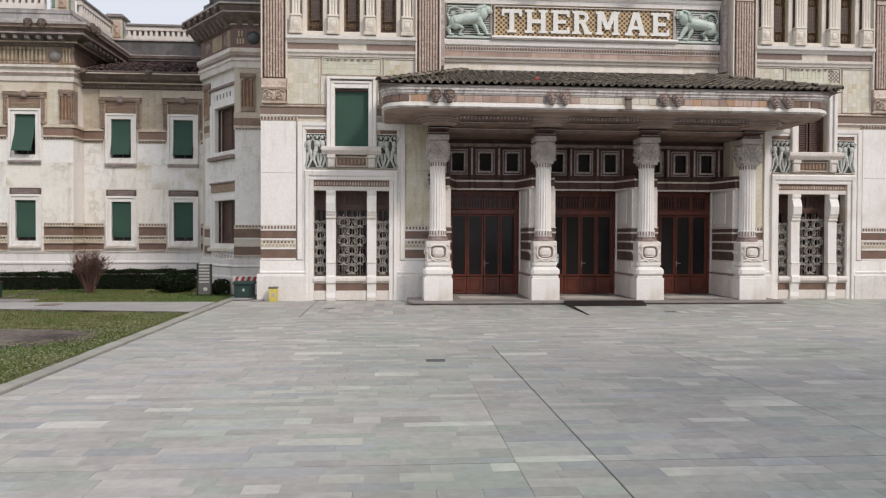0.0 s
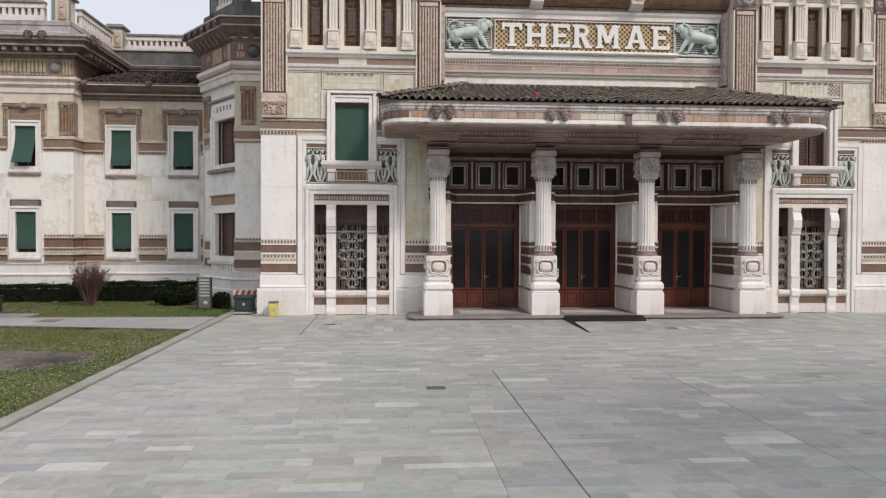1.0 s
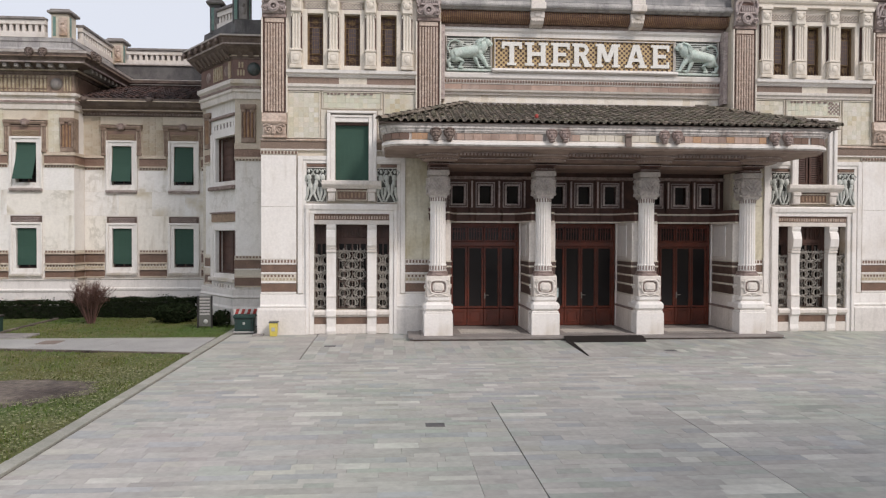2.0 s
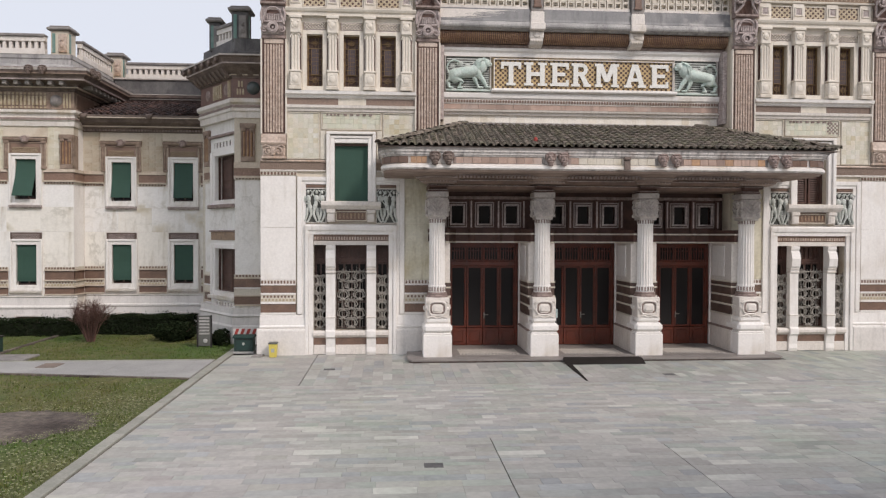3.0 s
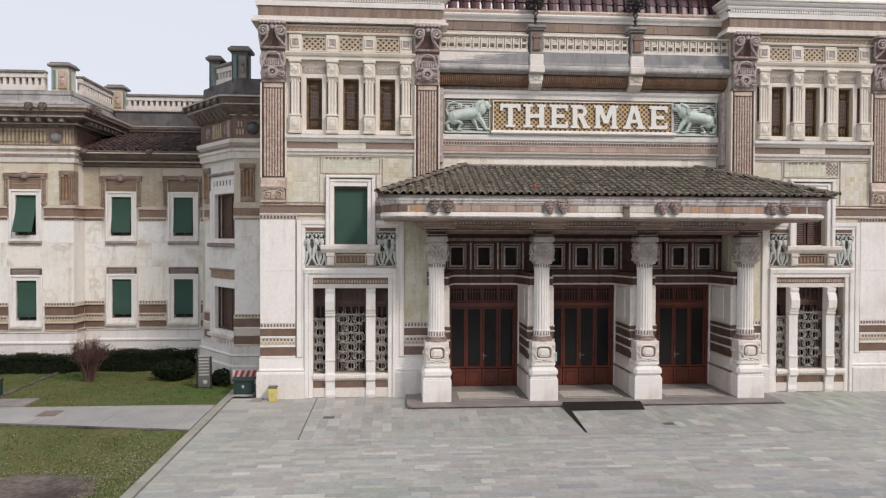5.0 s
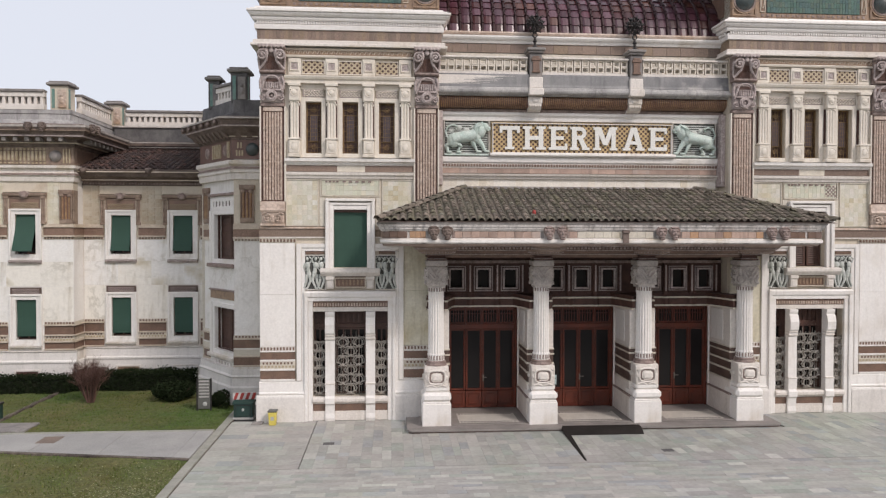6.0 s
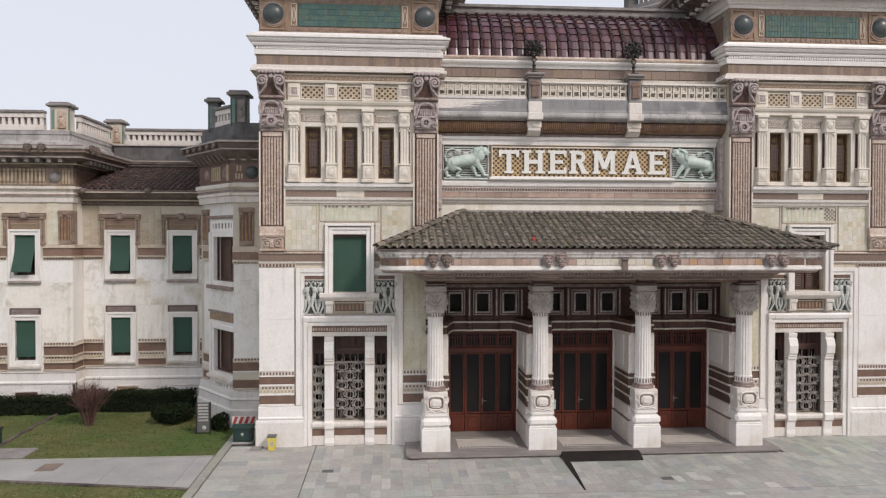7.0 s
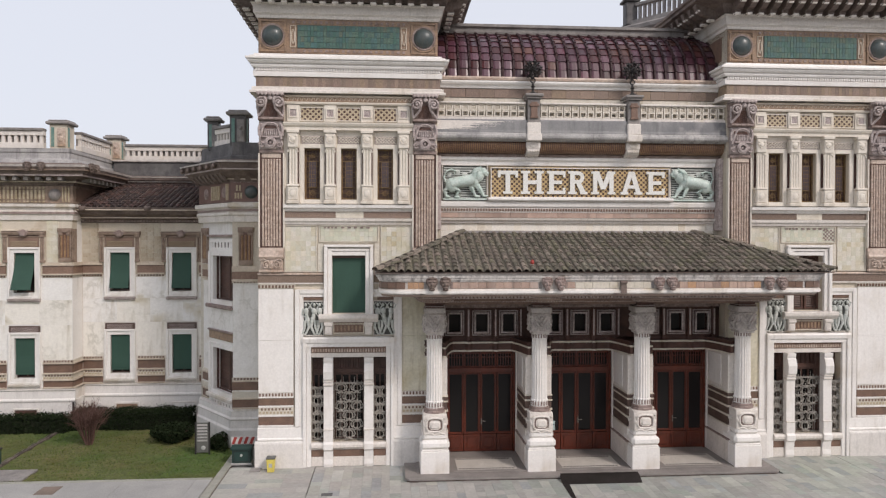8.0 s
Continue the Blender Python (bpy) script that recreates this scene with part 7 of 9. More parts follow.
# channels between the rows of cover tiles, and the end slopes
for i in range(ncol):
    x = -XB + 0.06 + (i + 0.5) * PITCH
    f1 = min(1.0, (XB - abs(x)) / (XB - XT))
    if f1 > 0.05:
        rest.add([(x - 0.085, YE + 0.03, E0 + 0.04), (x, YE + 0.03, E0 + 0.0), (x + 0.085, YE + 0.03, E0 + 0.04), (x - 0.085, YE + (YT - YE) * f1, E0 + (E1 - E0) * f1 + 0.03), (x, YE + (YT - YE) * f1, E0 + (E1 - E0) * f1 - 0.01), (x + 0.085, YE + (YT - YE) * f1, E0 + (E1 - E0) * f1 + 0.03)], [(0, 1, 4, 3), (1, 2, 5, 4)])
for sg in (-1, 1):
    run = math.hypot(XB - XT, E1 - E0)
    a2 = math.degrees(math.atan2(E1 - E0, XB - XT))
    for k in range(14):
        y = YE + 0.25 + k * PITCH
        for j in range(9):
            f = j / 9
            if y < YE + (YT - YE) * f:
                continue
            m_ = pose(sg * (XB - (XB - XT) * f), y, E0 + (E1 - E0) * f, 0, 0, 90 * sg) @ pose(0, 0, 0, a2)
            h = half_tile(run / 9 * 1.12, 0.096, 0.08, 4)
            rest.add([tuple(m_ @ Vector(v)) for v in h.v], h.f)
    n = 13
    for j in range(n):
        p0 = Vector((sg * (XB - (XB - XT) * j / n), YE + (YT - YE) * j / n, E0 + (E1 - E0) * j / n + 0.04))
        d = Vector((-sg * (XB - XT), YT - YE, E1 - E0)) / n
        yaw = math.degrees(math.atan2(-d.x, d.y))
        pit = math.degrees(math.atan2(d.z, math.hypot(d.x, d.y)))
        h = half_tile(d.length * 1.15, 0.15, 0.125, 5)
        m_ = pose(p0.x, p0.y, p0.z, 0, 0, yaw) @ pose(0, 0, 0, pit)
        rest.add([tuple(m_ @ Vector(v)) for v in h.v], h.f)
part("roof_tiles", rest, ROOF_STUFF, can, "mossy clay roof tiles", kind="stuff")
part("ridge_capping", S().along_x(-XT, XT, [(YT - 0.12, E1 - 0.02), (YT - 0.02, E1 + 0.08), (0.8, E1 + 0.08), (0.8, E1 - 0.02)]), GREY_CAP, can)
# red lamp shaped as a plain knob; it gives no light
lamp = S().ball((-2.65, -2.98, 7.93), (0.07, 0.07, 0.09), 10, 7).box(-2.69, -2.61, -3.02, -2.94, 7.76, 7.9, 0.01)
solid("red_cap", lamp, REDTAPE, "small red lamp on the canopy tiles", "cap")
cl = S().along_x(0.38, 0.58, [(-3.44, 6.86), (-3.28, 6.86), (-3.28, 7.28), (-3.4, 7.28)])
cl.box(0.36, 0.6, -3.46, -3.28, 7.2, 7.3, 0.02)
solid("fascia_clasp", cl, CORNICE_GREY, "dark weathered clasp on the canopy fascia", "clasp")

# ---------------- the lower wing on the west ----------------
WY, BY = 8.1, 7.05            # faces of the recessed wall and of the end block
WXS = (-20.66, -17.73)
low = lambda c: (c - 0.46, c + 0.46, 2.2, 4.08)
wing = thing("wall_wing", "recessed pale marble wing wall, yellowed and streaked", "wall", kind="structure", at=(-19.5, WY, 0))
part("lower_wall", S().wall(-22.5, -15.9, 0, 7.0, WY, WY + 0.5, [low(c) for c in WXS] + [(c - 0.46, c + 0.46, 6.2, 7.0) for c in WXS]), MARBLE, wing)
part("upper_wall", S().wall(-22.5, -15.9, 7.001, 10.2, WY + 0.004, WY + 0.5, [(c - 0.46, c + 0.46, 7.001, 8.06) for c in WXS]), CREAM, wing)
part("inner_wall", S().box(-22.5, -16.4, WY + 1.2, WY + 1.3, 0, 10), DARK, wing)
blk = thing("wall_end_block", "pale marble end block of the wing", "wall", kind="structure", at=(-27.0, BY, 0))
part("lower_wall", S().wall(-34, -22.45, 0, 7.0, BY, BY + 0.5, [low(-24.6), (-25.06, -24.14, 6.2, 7.0)]), MARBLE_CLEAN, blk)
part("upper_wall", S().wall(-34, -22.45, 7.001, 11.4, BY + 0.004, BY + 0.5, [(-25.06, -24.14, 7.001, 8.06)]), CREAM, blk)
part("return_wall", S().box(-22.95, -22.452, BY + 0.505, 13.0, 0, 11.4), MARBLE_CLEAN, blk)
part("inner_wall", S().box(-34, -23, BY + 1.2, BY + 1.3, 0, 11), DARK, blk)


def band_run(name, x0, x1, y, rows, parent, cuts=()):
    """Courses along x, left open at the windows in cuts."""
    spans, a = [], x0
    for c0, c1 in cuts:
        spans.append((a, c0))
        a = c1
    spans.append((a, x1))
    for s0, s1 in spans:
        for z0, z1, m_, o in rows:
            part("course", S().box(s0, s1, y - 0.03 - o, y, z0, z1, 0.006), m_, parent)
        if rows is LOWROWS:
            part("bead_row", S().dents(s0, s1, 0.13, 0.075, y - 0.055, y - 0.03, 2.942, 3.03), BROWN, parent)
            part("bead_row", S().dents(s0, s1, 0.13, 0.085, y - 0.055, y - 0.035, 2.17, 2.25), REED, parent)
            part("bead_row", S().dents(s0 + 0.065, s1 - 0.065, 0.13, 0.075, y - 0.055, y - 0.035, 2.28, 2.36), BROWN, parent)
        else:
            part("bead_row", S().dents(s0, s1, 0.13, 0.075, y - 0.055, y - 0.02, 6.92, 7.0), BROWN, parent)


LOWROWS = ((1.72, 1.78, TAN, 0.075), (1.782, 2.08, BROWN, 0.0), (2.082, 2.15, TAN, 0.075), (2.152, 2.38, MARBLE_VEIN, 0.01), (2.382, 2.45, TAN, 0.075), (2.452, 2.86, BROWN, 0.0), (2.862, 2.92, TAN, 0.075), (2.922, 3.05, MARBLE_VEIN, 0.0))
UPROWS = ((6.9, 7.018, MARBLE_VEIN, -0.008), (7.02, 7.09, TAN, 0.075), (7.092, 7.46, WING_BAND, 0.02), (7.462, 7.52, TAN, 0.075), (7.522, 7.62, TAN, 0.03))
wc = thing("trim_wing_courses", "brown and white banded courses along the wing", "course", kind="structure", at=(-19.5, WY, 1.7))
cuts = [(c - 0.82, c + 0.82) for c in WXS]
band_run("low", -22.4, -16.05, WY, LOWROWS, wc, cuts)
band_run("up", -22.4, -16.05, WY, UPROWS, wc, cuts)
bc = thing("trim_block_courses", "brown and white banded courses round the end block", "course", kind="structure", at=(-25.5, BY, 1.7))
band_run("low", -34, -22.42, BY, LOWROWS, bc, [(-25.42, -23.78)])
band_run("up", -34, -22.42, BY, UPROWS, bc, [(-25.42, -23.78)])
for z0, z1, m_, o in LOWROWS + UPROWS:
    part("course", S().box(-22.45, -22.42 + o, BY - 0.03 - o, WY - 0.03, z0, z1, 0.006), m_, bc)
pl = thing("trim_wing_plinth", "white marble plinth with moulded courses along the wing", "plinth", kind="structure", at=(-19.5, WY, 0))
for x0, x1, y in ((-22.3, -15.95, WY), (-34, -22.3, BY)):
    part("plinth_course", S().along_x(x0, x1, [(y, 0), (y - 0.14, 0), (y - 0.14, 1.08), (y - 0.18, 1.14), (y - 0.18, 1.2), (y - 0.1, 1.26), (y - 0.08, 1.6), (y - 0.13, 1.66), (y, 1.7)]), PLINTH, pl)
part("plinth_course", S().box(-22.45, -22.3, BY - 0.14, WY - 0.145, 0, 1.18, 0.02), PLINTH, pl)
for c, y, dk in ((-24.5, BY, True), (-20.3, WY, False), (-17.6, WY, False)):
    t = thing("window_6", "low cellar opening in the plinth", "window", "cellar openings", "structure", at=(c, y, 0.3))
    part("surround", S().surround(c - 0.5, c + 0.5, 0.15, 0.75, 0.08, y - 0.2, y - 0.141, 0.01), MARBLE, t)
    part("shutter", S().box(c - 0.5, c + 0.5, y - 0.17, y - 0.142, 0.15, 0.75), WOOD_DARK if dk else (OCHRE if c < -19 else MARBLE_CLEAN), t)


def wing_window(c, y, tilted, name):
    z0, z1 = (6.2, 8.06) if tilted else (2.2, 4.08)
    t = thing(name, "window in a white marble frame, green blind propped outwards" if tilted else "window in a white marble frame, green blind drawn down", "window", "wing windows", "structure", at=(c, y, z0))
    part("window_frame", S().surround(c - 0.46, c + 0.46, z0, z1, 0.17, y - 0.06, y + 0.02, 0.012).surround(c - 0.63, c + 0.63, z0 - 0.17, z1 + 0.17, 0.1, y - 0.11, y + 0.01, 0.014), MARBLE_CLEAN, t)
    part("window_sill", S().along_x(c - 0.72, c + 0.72, [(y, z0 - 0.43), (y - 0.1, z0 - 0.43), (y - 0.12, z0 - 0.38), (y - 0.17, z0 - 0.35), (y - 0.18, z0 - 0.28), (y, z0 - 0.272)]), VOLUTE if tilted else MARBLE, t)
    part("casement", S().surround(c - 0.4, c + 0.4, z0 + 0.06, z1 - 0.06, 0.06, y + 0.22, y + 0.28).box(c - 0.03, c + 0.03, y + 0.22, y + 0.28, z0 + 0.06, z1 - 0.06), WOOD_DARK, t)
    part("pane", S().box(c - 0.4, c + 0.4, y + 0.245, y + 0.255, z0 + 0.06, z1 - 0.06), GLASS, t)
    b = S()
    zb = z0 + (0.22 if tilted else 0.24)
    n = 10
    vs = []
    for j in range(n + 1):
        f = j / n
        out = ((0.4 if c < -22 else 0.25) * max(0, (f - 0.1) / 0.9) ** 1.2 if tilted else 0.0) + 0.012 * math.sin(9 * f)
        for i in range(6):
            vs.append((c - 0.44 + 0.88 * i / 5 - (0.03 * f if tilted and c < -22 else 0), y + 0.06 - out, z1 - 0.02 - (z1 - zb) * f))
    q = [(j * 6 + i, j * 6 + i + 1, (j + 1) * 6 + i + 1, (j + 1) * 6 + i) for j in range(n) for i in range(5)]
    b.add(vs, q)
    b.add([(x, yy + 0.018, z) for x, yy, z in vs], q)
    lx = [v for v in vs[-6:]]
    b.box(lx[0][0], lx[-1][0], lx[0][1] - 0.02, lx[0][1] + 0.035, lx[0][2] - 0.05, lx[0][2])
    part("blind", b, BLIND, t, "dark green fabric blind")
    if tilted:
        h = S().surround(c - 0.66, c + 0.66, 8.34, 8.8, 0.06, y - 0.07, y - 0.0, 0.01)
        for g_ in (-1, 1):
            for o in (0.78, 0.88):
                h.rod([(c + g_ * o, y - 0.06, 7.68), (c + g_ * o, y - 0.06, 8.8)], 0.05, 0.05, 8)
            h.box(min(c + g_ * 0.72, c + g_ * 0.94), max(c + g_ * 0.72, c + g_ * 0.94), y - 0.12, y, 7.6, 7.72, 0.02)
            h.box(min(c + g_ * 0.7, c + g_ * 0.96), max(c + g_ * 0.7, c + g_ * 0.96), y - 0.13, y, 8.78, 8.92, 0.02)
        h.along_x(c - 0.97, c + 0.97, [(y, 8.9), (y - 0.12, 8.9), (y - 0.16, 8.98), (y - 0.16, 9.05), (y, 9.08)])
        # dark plates draw the hood's shadow outline in colour
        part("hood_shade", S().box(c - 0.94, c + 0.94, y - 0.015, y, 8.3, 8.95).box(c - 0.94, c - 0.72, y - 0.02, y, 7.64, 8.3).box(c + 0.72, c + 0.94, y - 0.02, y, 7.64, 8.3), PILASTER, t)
        hd = part("hood_frame", h, HOOD, t, "brown carved hood over the window")
        part("hood_edge", S().box(c - 0.735, c - 0.715, y - 0.1, y, 7.72, 8.8).box(c + 0.715, c + 0.735, y - 0.1, y, 7.72, 8.8).box(c - 0.96, c - 0.94, y - 0.1, y, 7.72, 8.8).box(c + 0.94, c + 0.96, y - 0.1, y, 7.72, 8.8).box(c - 0.98, c + 0.98, y - 0.17, y, 9.08, 9.11), TAN, hd, "pale edge fillets")
        part("hood_panel", S().box(c - 0.655, c + 0.655, y - 0.04, y, 8.345, 8.795), WING_BAND, hd)
        key = S().ball((c, y - 0.13, 8.97), (0.2, 0.13, 0.19), 10, 7)
        key.ball((c - 0.17, y - 0.1, 9.03), (0.12, 0.08, 0.11), 8, 6).ball((c + 0.17, y - 0.1, 9.03), (0.12, 0.08, 0.11), 8, 6).ball((c, y - 0.2, 8.9), (0.1, 0.07, 0.09), 8, 6)
        part("keystone", key, CAPITAL, hd, smooth=True)
        lat = S()
        zt = 8.36
    else:
        hd = part("head_panel", S().box(c - 0.7, c + 0.7, y - 0.05, y, 4.3, 4.66, 0.008), UMBER, t, "brown lattice panel over the window")
        lat = S()
        zt = 4.33
    hgt = 0.26
    for i in range(10):
        x = c - 0.6 + i * 0.12
        for k in (0, 1):
            lat.rod([(x + 0.12 * k, y - 0.06, zt), (x + 0.12 * (1 - k), y - 0.06, zt + hgt / 2), (x + 0.12 * k, y - 0.06, zt + hgt)], 0.016, 0.016, 4)
    part("lattice", lat, REED if tilted else VOLUTE, hd)
    return t


for c in WXS:
    wing_window(c, WY, True, "window_7")
    wing_window(c, WY, False, "window_8")
wing_window(-24.6, BY, True, "window_7")
wing_window(-24.6, BY, False, "window_8")


def small_pilaster(x, y, m_=None):
    s = thing("wall_pilaster", "small brown carved pilaster of three reeds", "pilaster", "wing pilasters", at=(x, y, 7.62))
    b = S().box(x - 0.29, x + 0.29, y - 0.08, y, 7.63, 7.85, 0.01).box(x - 0.32, x + 0.32, y - 0.12, y, 9.02, 9.22, 0.01).box(x - 0.28, x + 0.28, y - 0.04, y, 7.85, 9.02)
    for q in (-1, 1):
        b.ball((x + q * 0.17, y - 0.1, 8.95), (0.1, 0.06, 0.09), 8, 6)
        b.box(x + q * 0.26 - 0.03, x + q * 0.26 + 0.03, y - 0.1, y, 7.85, 9.02, 0.008)
    part("block", b, HOOD, s)
    r = S()
    for q in (-0.15, 0, 0.15):
        r.rod([(x + q, y - 0.06, 7.85), (x + q, y - 0.06, 8.9)], 0.05, 0.05, 8)
    # dark bed paints shade into the hollows between reeds
    part("shade_bed", S().box(x - 0.22, x + 0.22, y - 0.055, y - 0.04, 7.86, 9.0), PILASTER, s)
    part("reed", r, RIB_GOLD, s, smooth=True)
    return s


wp = small_pilaster(-22.76, BY)
part("corner_return", S().box(-22.45, -22.41, BY - 0.06, BY + 0.42, 7.63, 9.2, 0.01), HOOD, wp)

# eave, lean-to roof and rear parapet of the recessed part
ev = thing("trim_wing_eave", "sooty moulded eave over the recessed wing", "cornice", kind="structure", at=(-19.4, WY, 9.55))
part("cornice", S().along_x(-22.45, -15.8, [(WY + 0.3, 9.5), (WY - 0.06, 9.5), (WY - 0.1, 9.62), (WY - 0.3, 9.7), (WY - 0.34, 9.8), (WY - 0.6, 9.9), (WY - 0.72, 10.05), (WY - 0.78, 10.1), (WY - 0.78, 10.22), (WY + 0.3, 10.25)]), CORNICE_GREY, ev)
part("cornice_lip", S().box(-22.45, -15.8, WY - 0.8, WY, 10.08, 10.13).box(-22.45, -15.8, WY - 0.36, WY, 9.72, 9.77), TAN, ev)
part("dentil_row", S().dents(-22.4, -15.9, 0.14, 0.08, WY - 0.16, WY - 0.06, 9.55, 9.64), CAPITAL, ev)
for x in (-22.1, -19.1):
    part("spout", S().ball((x, WY - 0.84, 10.15), (0.16, 0.13, 0.14), 10, 7).ball((x - 0.1, WY - 0.8, 10.22), 0.08, 8, 6).ball((x + 0.1, WY - 0.8, 10.22), 0.08, 8, 6), CORNICE_GREY, ev, smooth=True)
lr = thing("wing_roof", "lean-to roof of dark red clay tiles over the wing", "roof", kind="structure", at=(-19.4, 9.5, 10.2))
y0, z0, y1, z1 = WY - 0.8, 10.22, 12.0, 11.75
part("roof_deck", S().along_x(-22.45, -15.6, [(y0, z0 - 0.06), (y0, z0), (y1, z1), (y1, z0 - 0.06)]), CORNICE_GREY, lr)
an = math.degrees(math.atan2(z1 - z0, y1 - y0))
ln = math.hypot(z1 - z0, y1 - y0) / 12
rt = S()
for i in range(25):
    for j in range(12):
        m_ = pose(-22.35 + i * 0.27, y0 + (y1 - y0) * j / 12, z0 + (z1 - z0) * j / 12, an + random.uniform(-4, 4), random.uniform(-9, 9), random.uniform(-5, 5))
        h = half_tile(ln * 1.12, 0.1, 0.08, 4)
        rt.add([tuple(m_ @ Vector(v)) for v in h.v], h.f)
part("roof_tiles", rt, ROOF_WING, lr, "dark red clay roof tiles", kind="stuff")
rw = thing("wall_wing_rear", "grey plastered attic wall behind the lean-to roof", "wall", kind="structure", at=(-19, 12.3, 11))
part("attic_wall", S().box(-22.4, -14, 12.0, 12.5, 8, 12.95), SOOT, rw)
part("attic_moulding", S().along_x(-22.4, -14, [(12.0, 11.66), (11.72, 11.7), (11.66, 11.8), (11.56, 11.86), (11.54, 11.98), (11.66, 12.04), (11.9, 12.1), (12.0, 12.12)]), CORNICE_GREY, rw)
part("moulding_lip", S().box(-22.4, -14, 11.52, 11.7, 11.99, 12.03, 0.008).box(-22.4, -14, 11.64, 11.72, 11.76, 11.8, 0.008), WORN_MARBLE, rw)
part("attic_cap", S().box(-22.4, -14, 11.9, 12.0, 12.86, 12.955, 0.02), WORN_MARBLE, rw)


def balustrade(name, p, q, z0, z1, m_top, gap=0.28):
    """A low parapet of small piers under a coping, from p to q in plan."""
    a, b = Vector((*p, 0)), Vector((*q, 0))
    L = (b - a).length
    yaw = math.degrees(math.atan2((b - a).y, (b - a).x))
    t = thing(name, "pale balustrade of square piers under a grey coping", "balustrade", "roof balustrades", at=(a.x, a.y, z0))
    t.rotation_euler = (0, 0, radians(yaw))
    for nm, s_, mm in (("foot_rail", S().box(0, L, -0.14, 0.14, 0, 0.26).box(0, L, -0.12, 0.12, z1 - z0 - 0.34, z1 - z0 - 0.141), MARBLE), ("coping", S().box(0, L, -0.2, 0.2, z1 - z0 - 0.14, z1 - z0, 0.03), m_top), ("backing", S().box(0, L, 0.085, 0.12, 0.26, z1 - z0 - 0.34), GREY_CAP)):
        ob = new(nm, s_.mesh(nm, mm))
        ob.parent = t
    n = int(L / gap)
    me = S().box(-gap * 0.27, gap * 0.27, -0.08, 0.08, 0.08, z1 - z0 - 0.14, 0.02).mesh("baluster", MARBLE)
    for i in range(n):
        ob = new("baluster", me)
        ob.parent = t
        ob.location = ((i + 0.5) * L / n, 0, 0)
    return t


def roof_post(x, y, z0, z1, w=0.5, stone=CREAM):
    t = thing("parapet_post", "weathered stone post with blue-green glazed panels and a cap", "post", "parapet posts", at=(x, y, z0))
    part("shaft", S().box(x - w, x + w, y - w, y + w, z0, z1 - 0.22, 0.03), stone, t)
    part("cap", S().box(x - w - 0.14, x + w + 0.14, y - w - 0.14, y + w + 0.14, z1 - 0.22, z1 - 0.08, 0.04).box(x - w - 0.05, x + w + 0.05, y - w - 0.05, y + w + 0.05, z1 - 0.08, z1, 0.03), GREY_CAP, t)
    part("glazed_panel", S().box(x - w + 0.08, x - w + 0.22, y - w - 0.03, y - w, z0 + 0.14, z1 - 0.36, 0.01), CERAMIC_BLUE, t)
    part("glazed_panel", S().box(x + w, x + w + 0.03, y - w + 0.08, y - w + 0.24, z0 + 0.14, z1 - 0.36, 0.01), CERAMIC_BLUE, t)
    k = S().box(x - 0.04, x + w - 0.06, y - w - 0.06, y - w, z0 + 0.15, z1 - 0.4, 0.02)
    k.ball((x + 0.13, y - w - 0.06, z0 + 0.5), (0.12, 0.06, 0.16), 8, 6).ball((x + 0.13, y - w - 0.08, z0 + 0.74), (0.07, 0.06, 0.08), 8, 6)
    part("carving", k, PIL_RIB if stone is CREAM else GREY_CAP, t)
    return t


# end block: frieze, deep cornice, parapet
BP = [(-34, BY), (-22.45, BY), (-22.45, 13.5), (-34, 13.5)]
eb = thing("trim_block_cornice", "deep sooty cornice over a gold ceramic frieze", "cornice", kind="structure", at=(-27, BY, 9.65))
part("architrave", S().ring(BP, [(-0.1, 9.6), (0.06, 9.6), (0.08, 9.82), (0.12, 9.86), (0.12, 10.0), (0.06, 10.04), (0.06, 10.14), (0.2, 10.22), (0.2, 10.34), (-0.1, 10.38)]), MARBLE, eb)
part("cornice_lip", S().ring(BP, [(-0.1, 12.0), (1.02, 12.0), (1.04, 12.1), (-0.1, 12.11)]), WORN_MARBLE, eb)
part("cornice_lip", S().ring(BP, [(-0.1, 11.6), (0.82, 11.6), (0.83, 11.66), (-0.1, 11.67)]), VOLUTE, eb)
part("brown_line", S().ring(BP, [(-0.05, 9.88), (0.14, 9.88), (0.14, 9.98), (-0.05, 9.98)]), CAPITAL, eb)
part("frieze_bed", S().ring(BP, [(-0.1, 10.385), (0.05, 10.385), (0.05, 11.2), (-0.1, 11.2)]), HOOD, eb)
fr = S().dents(-27.5, -23.6, 0.17, 0.1, BY - 0.1, BY - 0.05, 10.56, 11.0)
part("frieze_reed", fr, REED, eb)
part("frieze_stud", S().dents(-27.5, -23.6, 0.17, 0.09, BY - 0.09, BY - 0.05, 11.05, 11.14).dents(-27.5, -23.6, 0.17, 0.09, BY - 0.09, BY - 0.05, 10.42, 10.5), REED, eb)
part("boss", S().ball((-23.2, BY - 0.04, 10.78), (0.28, 0.2, 0.28), 18, 10), GREY_CAP, eb, "pale half-round boss", smooth=True)
part("gold_strip", S().dents(-22.9, -22.5, 0.11, 0.07, BY - 0.09, BY - 0.05, 10.45, 11.12), REED, eb)
part("side_panel", S().box(-22.43, -22.37, BY + 0.3, 9.2, 10.5, 11.1), BROWN, eb)
part("cornice", S().ring(BP, [(-0.1, 11.205), (0.12, 11.205), (0.16, 11.32), (0.3, 11.38), (0.34, 11.5), (0.8, 11.62), (0.86, 11.75), (0.95, 11.82), (1.0, 12.0), (1.0, 12.1), (0.7, 12.2), (-0.1, 12.25)]), CORNICE_GREY, eb)
part("cornice_lip", S().ring(BP, [(-0.1, 11.34), (0.32, 11.34), (0.33, 11.385), (-0.1, 11.39)]), TAN, eb)
